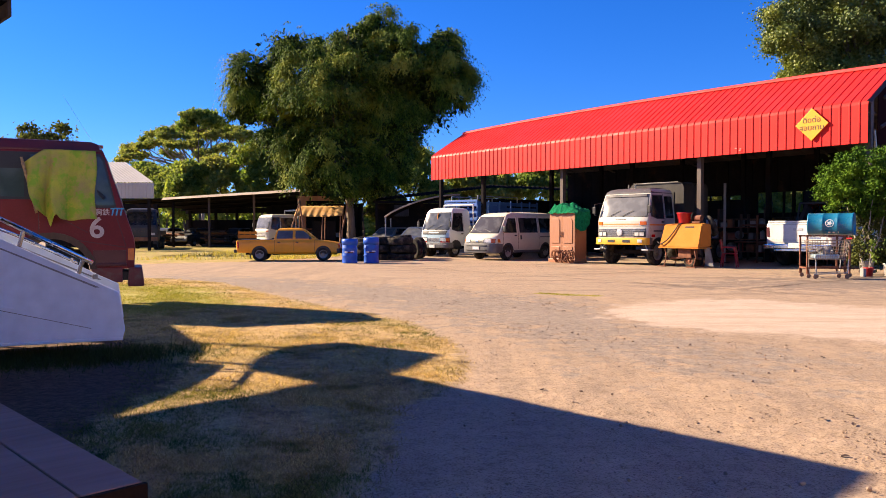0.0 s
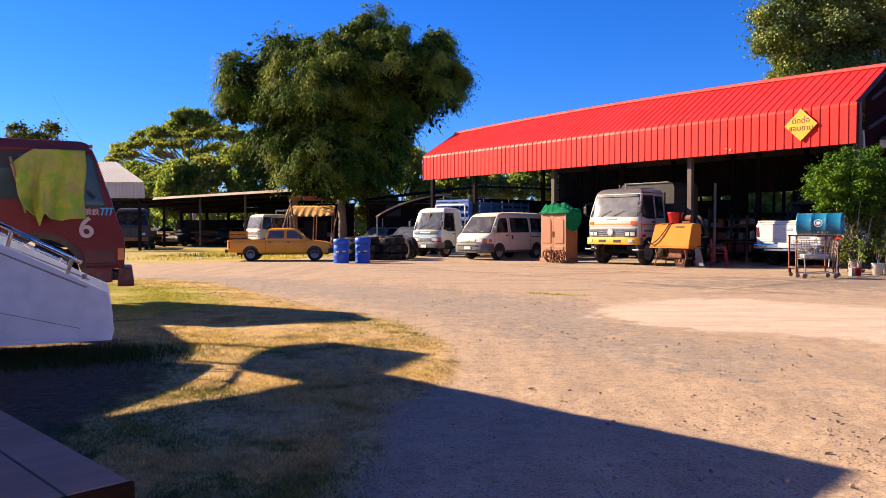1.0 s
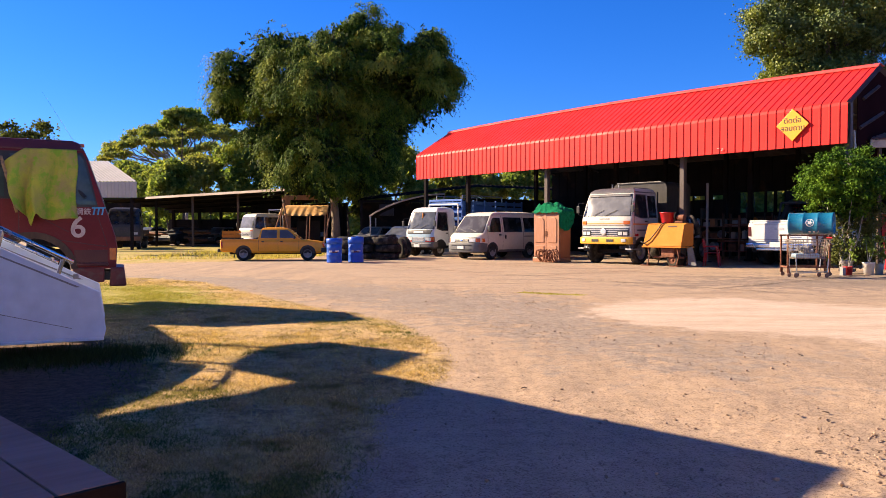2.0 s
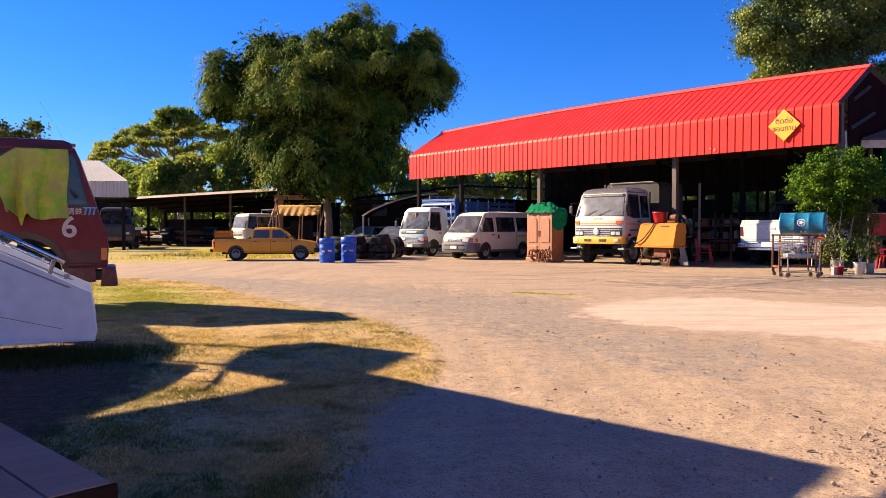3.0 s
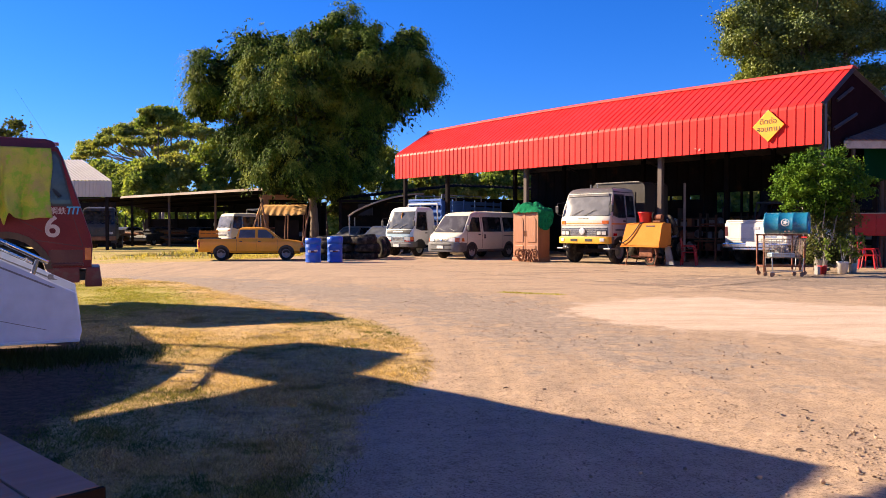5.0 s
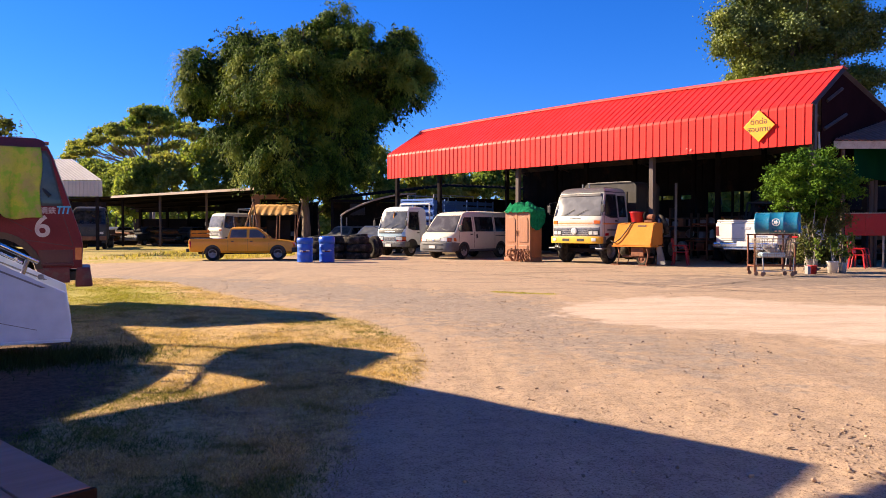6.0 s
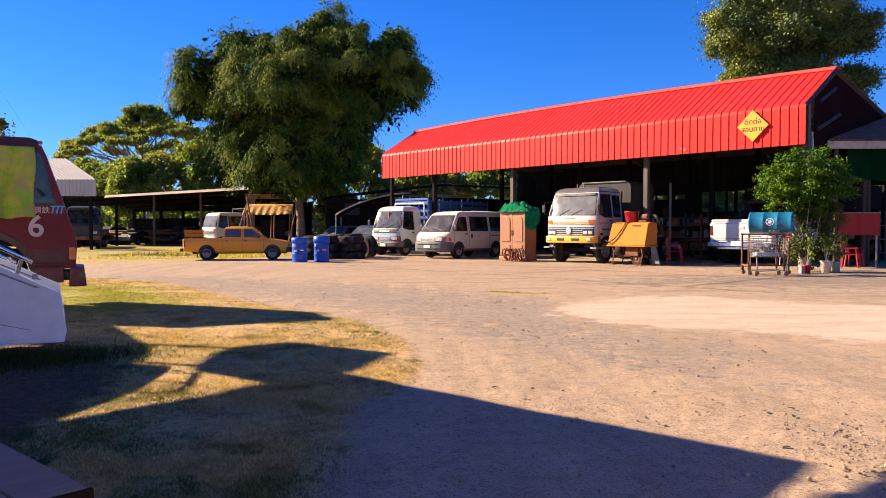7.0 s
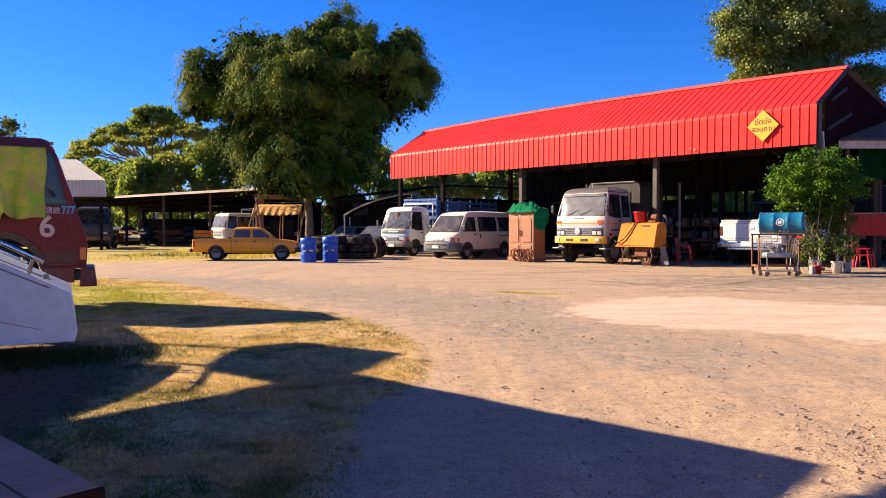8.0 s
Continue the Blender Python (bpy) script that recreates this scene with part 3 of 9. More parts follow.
def build_red_shed():
    shed = thing("open_shed", SHED_M, "long open-fronted vehicle shed with a bright red ribbed metal roof", "shed")
    # one continuous profiled sheet: fascia, rounded crease, slope
    sect = [(0.0, EAVE_Z), (0.0, CREASE_Z - 0.16), (0.03, CREASE_Z - 0.07), (0.10, CREASE_Z), (RIDGE_W, RIDGE_Z)]
    bm = bmesh.new()
    pitch = SHED_L / 76
    cols = []
    for i in range(76):
        s = i * pitch
        cols += [(s, 0), (s + pitch - 0.075, 0), (s + pitch - 0.055, 0.021), (s + pitch - 0.02, 0.021)]
    cols.append((SHED_L, 0))
    outs = [(-1, 0), (-1, 0.1), (-0.85, 0.5), (-0.5, 0.85), (-0.5, 0.86)]
    # the ridge is bowed up towards the middle to fit the camera's view
    grid = [[bm.verts.new((s, w + d * o[0], z + d * o[1] + ridge_bow(s) * w / RIDGE_W)) for s, d in cols] for (w, z), o in zip(sect, outs)]
    for a, b in zip(grid, grid[1:]):
        for i in range(len(cols) - 1):
            bm.faces.new((a[i], a[i + 1], b[i + 1], b[i]))
    geom = bmesh.ops.extrude_face_region(bm, geom=bm.faces[:])
    bmesh.ops.translate(bm, vec=(0, 0.012, -0.006), verts=[v for v in geom["geom"] if isinstance(v, bmesh.types.BMVert)])
    part("front_roof", bm, "red_sheet", shed, "bright red ribbed metal roof with a deep folded fascia")
    bm = bmesh.new()
    fold = [(-0.17, -0.09), (-0.165, -0.045), (-0.04, 0.035), (0.04, 0.035), (0.30, -0.01), (0.30, -0.03), (0.03, 0.012), (-0.03, 0.012)]
    last = None
    for i in range(25):
        sx = -0.02 + (SHED_L + 0.04) * i / 24
        ring = [bm.verts.new((sx, RIDGE_W + w, RIDGE_Z + z + 0.03 + ridge_bow(sx))) for w, z in fold]
        if last:
            for k in range(len(fold)):
                bm.faces.new((last[k - 1], last[k], ring[k], ring[k - 1]))
        else:
            bm.faces.new(ring)
        last = ring
    bm.faces.new(last[::-1])
    part("ridge_cap", bm, "ridge_highlight_red", shed, "ridge flashing coloured pinkish for the highlight along it")
    bm = bmesh.new()
    up = Vector((0, BACK_W - RIDGE_W, BACK_Z - RIDGE_Z))
    ribbed(bm, (SHED_L, RIDGE_W, RIDGE_Z), (-1, 0, 0), up.normalized(), SHED_L, up.length, 0.75, 0.03)
    part("back_roof", bm, "old_sheet", shed, "dull dark metal rear roof slope")
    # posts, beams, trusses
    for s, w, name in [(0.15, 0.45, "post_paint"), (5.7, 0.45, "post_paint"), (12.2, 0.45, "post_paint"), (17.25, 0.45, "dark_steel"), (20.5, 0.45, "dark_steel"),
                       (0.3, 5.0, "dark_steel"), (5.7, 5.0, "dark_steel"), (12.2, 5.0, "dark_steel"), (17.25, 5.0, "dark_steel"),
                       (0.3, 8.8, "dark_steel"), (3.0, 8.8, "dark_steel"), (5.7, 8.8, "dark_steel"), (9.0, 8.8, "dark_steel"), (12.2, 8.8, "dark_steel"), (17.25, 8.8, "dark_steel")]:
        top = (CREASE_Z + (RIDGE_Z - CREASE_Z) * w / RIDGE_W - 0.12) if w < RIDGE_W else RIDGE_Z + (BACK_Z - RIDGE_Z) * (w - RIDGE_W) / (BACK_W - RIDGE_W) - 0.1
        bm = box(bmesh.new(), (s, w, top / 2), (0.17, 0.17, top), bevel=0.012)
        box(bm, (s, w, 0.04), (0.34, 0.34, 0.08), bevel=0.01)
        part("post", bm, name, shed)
    for s in (0.15, 5.7, 12.2, 17.25, 20.5):
        bm = bmesh.new()
        rod(bm, (s, 0.1, CREASE_Z - 0.12), (s, RIDGE_W, RIDGE_Z - 0.1), 0.05, 0.05, 4)
        rod(bm, (s, RIDGE_W, RIDGE_Z - 0.1), (s, BACK_W - 0.1, BACK_Z - 0.12), 0.05, 0.05, 4)
        rod(bm, (s, 0.1, CREASE_Z - 0.35), (s, 5.0, CREASE_Z - 0.35), 0.045, 0.045, 4)
        for w in (1.2, 2.2, 3.4):
            zt = CREASE_Z + (RIDGE_Z - CREASE_Z) * w / RIDGE_W if w <= RIDGE_W else RIDGE_Z + (BACK_Z - RIDGE_Z) * (w - RIDGE_W) / (BACK_W - RIDGE_W)
            rod(bm, (s, w, CREASE_Z - 0.35), (s, w, zt - 0.1), 0.03, 0.03, 4)
        rod(bm, (s, 0.12, EAVE_Z + 0.05), (s, 0.12, CREASE_Z - 0.1), 0.04, 0.04, 4)
        part("truss", bm, "old_sheet", shed)
    for w, z in ((0.10, EAVE_Z + 0.08), (0.10, CREASE_Z - 0.2), (1.1, 5.5), (4.0, 5.75), (6.5, 5.2)):
        part("purlin", box(bmesh.new(), (SHED_L / 2, w, z), (SHED_L - 0.1, 0.06, 0.12)), "old_sheet", shed)
    # rear cladding, near-black for the interior's shade: closed above and below a long slot
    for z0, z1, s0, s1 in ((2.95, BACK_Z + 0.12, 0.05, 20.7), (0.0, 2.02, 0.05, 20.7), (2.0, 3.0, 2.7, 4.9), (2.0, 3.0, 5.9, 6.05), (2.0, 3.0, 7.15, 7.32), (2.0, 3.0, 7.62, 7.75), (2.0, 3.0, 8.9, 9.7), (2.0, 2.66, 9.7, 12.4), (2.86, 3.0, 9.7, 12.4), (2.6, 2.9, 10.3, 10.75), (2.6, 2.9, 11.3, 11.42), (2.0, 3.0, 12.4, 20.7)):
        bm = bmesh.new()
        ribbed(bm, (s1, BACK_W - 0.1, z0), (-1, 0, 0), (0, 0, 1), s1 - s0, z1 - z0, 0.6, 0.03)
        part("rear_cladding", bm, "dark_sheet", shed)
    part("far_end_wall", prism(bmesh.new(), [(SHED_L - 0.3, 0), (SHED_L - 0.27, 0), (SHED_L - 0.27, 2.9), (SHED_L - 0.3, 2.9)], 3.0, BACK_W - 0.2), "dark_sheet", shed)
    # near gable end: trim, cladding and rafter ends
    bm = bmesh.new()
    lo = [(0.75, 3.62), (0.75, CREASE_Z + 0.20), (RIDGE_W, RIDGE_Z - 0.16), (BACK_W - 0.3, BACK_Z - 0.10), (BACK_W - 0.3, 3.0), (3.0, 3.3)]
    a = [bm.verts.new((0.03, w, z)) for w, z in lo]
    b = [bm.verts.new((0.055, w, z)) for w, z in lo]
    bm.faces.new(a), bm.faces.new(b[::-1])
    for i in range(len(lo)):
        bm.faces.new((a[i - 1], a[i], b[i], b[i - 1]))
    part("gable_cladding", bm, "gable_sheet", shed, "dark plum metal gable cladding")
    bm = bmesh.new()
    rod(bm, (0.02, 0.05, CREASE_Z - 0.12), (0.02, RIDGE_W, RIDGE_Z - 0.08), 0.09, 0.09, 4)
    rod(bm, (0.02, RIDGE_W, RIDGE_Z - 0.08), (0.02, BACK_W, BACK_Z - 0.08), 0.09, 0.09, 4)
    part("barge_board", bm, "gable_trim", shed)
    for wa, za, wb, zb in ((0.85, 4.25, 2.5, 4.85), (1.05, 5.12, 2.15, 5.62)):
        part("gable_brace", rod(bmesh.new(), (0.0, wa, za), (0.0, wb, zb), 0.06, 0.06, 4), "gable_trim", shed)
    part("gutter_pipe", rod(bmesh.new(), (-0.12, 0.3, 3.35), (-0.12, 0.16, 4.1), 0.035), "steel", shed)
    for s, w in ((10.2, 1.8), (4.0, 3.0)):
        part("tube_lamp", box(bmesh.new(), (s, w, 4.35), (1.3, 0.08, 0.06), bevel=0.01), "pot_white", shed, "unlit white tube lamp fitting")
    rng = np.random.default_rng(12)
    for i in range(4):
        bm = bmesh.new()
        c = (3.92 + rng.normal() * 0.12, 3.86 + rng.normal() * 0.035)
        prism(bm, [(c[0] + rng.uniform(0.02, 0.055) * math.cos(a), c[1] + rng.uniform(0.008, 0.022) * math.sin(a)) for a in np.linspace(0, 5.6, 8)], -0.038, -0.034)
        part("paint_scuff", bm, "scuffed_red", shed)
    return shed


build_red_shed()


# ---- trees ----
def leaf_cloud(name, centres, per, size, material, parent, rng, droop=0.3, label=""):
    """Many small leaves round the given clump centres (x, y, z, rx, rz), joined in one crown."""
    c = np.repeat(np.array(centres), per, axis=0)
    k = len(c)
    d = rng.normal(size=(k, 3))
    d /= np.linalg.norm(d, axis=1)[:, None]
    rad = np.abs(rng.normal(size=k)) * 0.55 + 0.1
    p = c[:, :3] + d * rad[:, None] * np.stack([c[:, 3], c[:, 3], c[:, 4]], -1)
    p[:, 2] -= droop * rng.exponential(0.5, k) * c[:, 4]
    a = rng.normal(size=(k, 3)) + d * 0.8
    a[:, 2] -= 0.6
    a /= np.linalg.norm(a, axis=1)[:, None]
    b = np.cross(a, d + rng.normal(size=(k, 3)) * 0.35)
    b /= np.linalg.norm(b, axis=1)[:, None]
    ln = size * rng.uniform(0.7, 1.5, k)[:, None]
    wd = ln * 0.33
    v = np.stack([p - a * ln * 0.5, p + b * wd, p + a * ln * 0.5, p - b * wd], 1).reshape(-1, 3)
    me = bpy.data.meshes.new(name)
    me.vertices.add(len(v))
    me.vertices.foreach_set("co", v.ravel())
    me.loops.add(len(v))
    me.loops.foreach_set("vertex_index", np.arange(len(v)))
    me.polygons.add(k)
    me.polygons.foreach_set("loop_start", np.arange(0, len(v), 4))
    me.update(calc_edges=True)
    me.materials.append(M[material])
    ob = new(name, me)
    ob.parent = parent
    if label:
        tagged(ob, label)
    return ob


def limbs(bm, start, targets, r, rng, bend=0.15):
    """Bent tapering limbs from start to each target."""
    for t in targets:
        a, b = Vector(start), Vector(t)
        n, prev, length = 4, Vector(start), (Vector(t) - Vector(start)).length
        for i in range(1, n + 1):
            q = a.lerp(b, i / n)
            if i < n:
                q += Vector(rng.normal(size=3)) * bend * length / n
            rod(bm, prev, q, r * (1 - 0.8 * (i - 1) / n), r * (1 - 0.8 * i / n), 7)
            prev = q


def tree(name, base, shape, clumps, per, leaf, size, bark, label, seed, trunk_r=0.3, fork=0.35, droop=0.3, lean=(0, 0), shell=0.45, limb_n=9):
    """shape: rows of (height, centre x, centre y, radius) that the crown fills."""
    rng = np.random.default_rng(seed)
    t = thing(name, pose(*base), label, "tree")
    hs = [s[0] for s in shape]
    centres = []
    for _ in range(clumps):
        z = rng.uniform(hs[0], hs[-1])
        cx, cy, r = (np.interp(z, hs, [s[i] for s in shape]) for i in (1, 2, 3))
        q = r * math.sqrt(rng.uniform(shell ** 2, 1.0))
        an = rng.uniform(0, 2 * math.pi)
        cr = rng.uniform(0.55, 1.15) * max(0.10 * (hs[-1] - hs[0]), 0.35)
        q = max(q - cr * 0.6, 0)
        centres.append((cx + q * math.cos(an), cy + q * math.sin(an), z, cr, cr * rng.uniform(0.7, 1.1)))
    top = (lean[0], lean[1], hs[0] + (hs[-1] - hs[0]) * fork)
    bm = bmesh.new()
    limbs(bm, (0, 0, -0.1), [top], trunk_r, rng, 0.05)
    rod(bm, (0, 0, -0.1), (0, 0, 0.5), trunk_r * 1.35, trunk_r, 9)
    part("trunk", bm, bark, t, smooth=True)
    bm = bmesh.new()
    picks = rng.choice(len(centres), limb_n, replace=False)
    for i in picks:
        f = rng.uniform(0.55, 1.0)
        limbs(bm, (top[0] * f, top[1] * f, top[2] * f), [centres[i][:3]], trunk_r * 0.42, rng)
    part("branchwork", bm, bark, t, smooth=True)
    leaf_cloud("crown", centres, per, size, leaf, t, rng, droop)
    return t


# ---- my side: porch roof, unseen shade panels, deck ----
U = Vector((-0.7071, 0.7071, 0))
V = Vector((0.7071, 0.7071, 0))


def flat_roof(name, pts, z, thick, label, posts=()):
    """A thin flat roof over the given outline, on round posts; also makes the unseen shade panels."""
    r = thing(name, pose(0, 0, 0), label, "roof", kind="structure")
    bm = bmesh.new()
    lo = [bm.verts.new((x, y, z)) for x, y in pts]
    hi = [bm.verts.new((x, y, z + thick)) for x, y in pts]
    bm.faces.new(lo[::-1]), bm.faces.new(hi)
    for i in range(len(pts)):
        bm.faces.new((lo[i - 1], lo[i], hi[i], hi[i - 1]))
    part("roof_sheet", bm, "dark_sheet", r)
    for x, y in posts:
        part("post", rod(bmesh.new(), (x, y, 0), (x, y, z), 0.05), "dark_steel", r)
    return r


def uv(u, v):
    p = U * u + V * v
    return (p.x, p.y)


flat_roof("porch_roof", [uv(6.56, 1.78), uv(10.35, 1.78), uv(10.35, -6), uv(6.56, -6)], 3.02, 0.08, "dark flat metal porch roof edge overhead")
FASCIA = box(bmesh.new(), (8.455, 1.795, 3.005), (3.79, 0.03, 0.19), bevel=0.004)
bmesh.ops.transform(FASCIA, matrix=Matrix(((U.x, V.x, 0, 0), (U.y, V.y, 0, 0), (0, 0, 1, 0), (0, 0, 0, 1))), verts=FASCIA.verts[:])
tagged(part("porch_fascia", FASCIA, "dark_wood"), "dark timber fascia board along the porch roof edge", "fascia", kind="structure")


def deck():
    d = thing("porch_deck", Matrix(((U.x, V.x, 0, -1.04), (U.y, V.y, 0, 2.59), (0, 0, 1, 0), (0, 0, 0, 1))), "dark brown timber porch deck with wide planks", "deck", kind="structure")
    for i in range(18):
        v = -0.212 * i
        part("plank", box(bmesh.new(), (2.5 + 0.004 * (i % 3), v - 0.1035, 0.365), (5.0, 0.203, 0.03), bevel=0.005), "deck_wood", d)
    part("skirt_board", box(bmesh.new(), (2.5, -0.03, 0.174), (4.96, 0.03, 0.348)), "deck_side_shade", d)
    part("end_board", box(bmesh.new(), (0.03, -1.9, 0.174), (0.03, 3.7, 0.348)), "deck_side_shade", d)
    # board added so the plank ends stay dark as in shade
    part("end_shade_board", box(bmesh.new(), (-0.012, -1.9, 0.30), (0.022, 3.82, 0.155), bevel=0.004), "deck_side_shade", d)
    for u in (0.5, 2.5, 4.5):
        part("joist", box(bmesh.new(), (u, -1.9, 0.30), (0.08, 3.6, 0.10)), "deck_side_shade", d)
    return d


deck()


# ---- vehicles: front towards +x, origin on the ground under the middle of the front ----
LEVELS = {}


def width_at(table):
    zs, ws = [t[0] for t in table], [t[1] for t in table]

    def f(z):
        return float(np.interp(z, zs, ws))
    LEVELS[f] = zs
    return f


def hull(prof, wf, bevel=0.03):
    """A body from its side outline (x, z) and half-widths by height."""
    levels = sorted(LEVELS.get(wf, ()))
    full = folded(prof, levels)
    bm = bmesh.new()
    a = [bm.verts.new((x, -wf(z), z)) for x, z in full]
    b = [bm.verts.new((x, wf(z), z)) for x, z in full]
    bm.faces.new(a), bm.faces.new(b[::-1])
    for i in range(len(full)):
        bm.faces.new((a[i - 1], a[i], b[i], b[i - 1]))
    for z in levels:
        bmesh.ops.bisect_plane(bm, geom=bm.verts[:] + bm.edges[:] + bm.faces[:], dist=1e-4, plane_co=(0, 0, z), plane_no=(0, 0, 1))
    bmesh.ops.recalc_face_normals(bm, faces=bm.faces[:])
    if bevel:
        sharp = [e for e in bm.edges if e.calc_face_angle(0) > 0.3]
        bmesh.ops.bevel(bm, geom=sharp, offset=bevel, segments=2, affect='EDGES', profile=0.6, clamp_overlap=True)
    return bm


def bowed(bm, hw, depth, x0=0.05, run=0.9, tail=None):
    """Rounds a vehicle's nose in plan: what lies near the front falls back towards the flanks, and the tail likewise."""
    lo, hi = min(v.co.y for v in bm.verts), max(v.co.y for v in bm.verts)
    for f in (-0.96, -0.86, -0.70, -0.45, 0.0, 0.45, 0.70, 0.86, 0.96):
        if lo + 0.004 < f * hw < hi - 0.004:
            bmesh.ops.bisect_plane(bm, geom=bm.verts[:] + bm.edges[:] + bm.faces[:], dist=1e-4, plane_co=(0, f * hw, 0), plane_no=(0, 1, 0))
    for v in bm.verts:
        q = min(abs(v.co.y) / hw, 1.05)
        k = min(max((v.co.x - x0 + run) / run, 0.0), 1.0)
        v.co.x -= depth * k * (0.35 * q ** 2 + 0.65 * q ** 7)
        if tail is not None:
            k = min(max((tail + 0.5 - v.co.x) / 0.5, 0.0), 1.0)
            v.co.x += 0.6 * depth * k * (0.35 * q ** 2 + 0.65 * q ** 7)
    return bm


def soft_part(name, bm, material, parent, label=""):
    """A part with smooth panels and crisp folds."""
    ob = part(name, bm, material, parent, label, smooth=True)
    ob.data.set_sharp_from_angle(angle=radians(38))
    return ob


def folded(pts, levels):
    """The outline of (a, z) with a point added wherever it crosses one of the levels."""
    full = []
    for (xa, za), (xb, zb) in zip(pts, pts[1:] + pts[:1]):
        full.append((xa, za))
        cuts = [z for z in levels if min(za, zb) + 0.004 < z < max(za, zb) - 0.004]
        for z in (cuts if zb > za else cuts[::-1]):
            full.append((xa + (xb - xa) * (z - za) / (zb - za), z))
    return full


def skin(bm, outer, inner, levels):
    """Closes two outlines into a panel that bends at the levels."""
    a, b = [bm.verts.new(p) for p in outer], [bm.verts.new(p) for p in inner]
    bm.faces.new(a), bm.faces.new(b[::-1])
    for i in range(len(a)):
        bm.faces.new((a[i - 1], a[i], b[i], b[i - 1]))
    for z in levels:
        bmesh.ops.bisect_plane(bm, geom=bm.verts[:] + bm.edges[:] + bm.faces[:], dist=1e-4, plane_co=(0, 0, z), plane_no=(0, 0, 1))
    return bm


def nose(parent, hw, depth):
    """A maker of parts that follow a rounded nose."""
    def put(name, bm, material, label=""):
        return soft_part(name, bowed(bm, hw, depth, 0.05, 0.8), material, parent, label)
    return put


def side_patch(pts, wf, side, off=0.006, thick=0.03, bm=None):
    """A panel lying on the body's side: an outline of (x, z)."""
    levels = sorted(LEVELS.get(wf, ()))
    pts = folded(list(pts), levels)
    return skin(bm or bmesh.new(), [(x, side * (wf(z) + off), z) for x, z in pts], [(x, side * (wf(z) - thick), z) for x, z in pts], levels)


def face_patch(pts, xf, off=0.006, thick=0.03, bm=None, sign=1):
    """A panel lying on the body's front (sign 1) or rear (-1): an outline of (y, z)."""
    levels = sorted(LEVELS.get(xf, ()))
    pts = folded(list(pts), levels)
    return skin(bm or bmesh.new(), [(xf(z) + sign * off, y, z) for y, z in pts], [(xf(z) - sign * thick, y, z) for y, z in pts], levels)


def rect(y0, y1, z0, z1):
    return [(y0, z0), (y1, z0), (y1, z1), (y0, z1)]


def wheel(parent, x, y, r, w, rim="rim_grey", side=1):
    """A tyre with rounded shoulders and a dished rim; side: which way its face looks."""
    m = Matrix.Translation((x, y, r)) @ Matrix.Rotation(radians(-90 * side), 4, 'X')
    bm = lathe(bmesh.new(), [(r * 0.62, -w / 2), (r * 0.9, -w / 2), (r, -w * 0.32), (r, w * 0.32), (r * 0.9, w / 2), (r * 0.62, w / 2), (r * 0.58, w * 0.2)], 24, m)
    t = part("wheel", bm, "rubber", parent, smooth=True)
    bm = lathe(bmesh.new(), [(r * 0.61, w * 0.1), (r * 0.61, w * 0.47), (r * 0.54, w * 0.47), (r * 0.5, w * 0.25), (r * 0.2, w * 0.22), (r * 0.18, w * 0.45), (r * 0.05, w * 0.46)], 20, m)
    part("rim", bm, rim, t, smooth=True)
    return t


def arch(parent, x, wf, r, side, z, mat_name="black_plastic", h=None):
    pts = [(x + r * math.cos(a), z + r * math.sin(a)) for a in np.linspace(math.pi, 0, 14)]
    pts += [(x + r, (h or 0.32)), (x - r, (h or 0.32))]
    # black patch painted for the shade inside the wheel well, which is not cut open
    part("wheel_arch", side_patch(pts, wf, side, 0.004, 0.25), mat_name, parent)


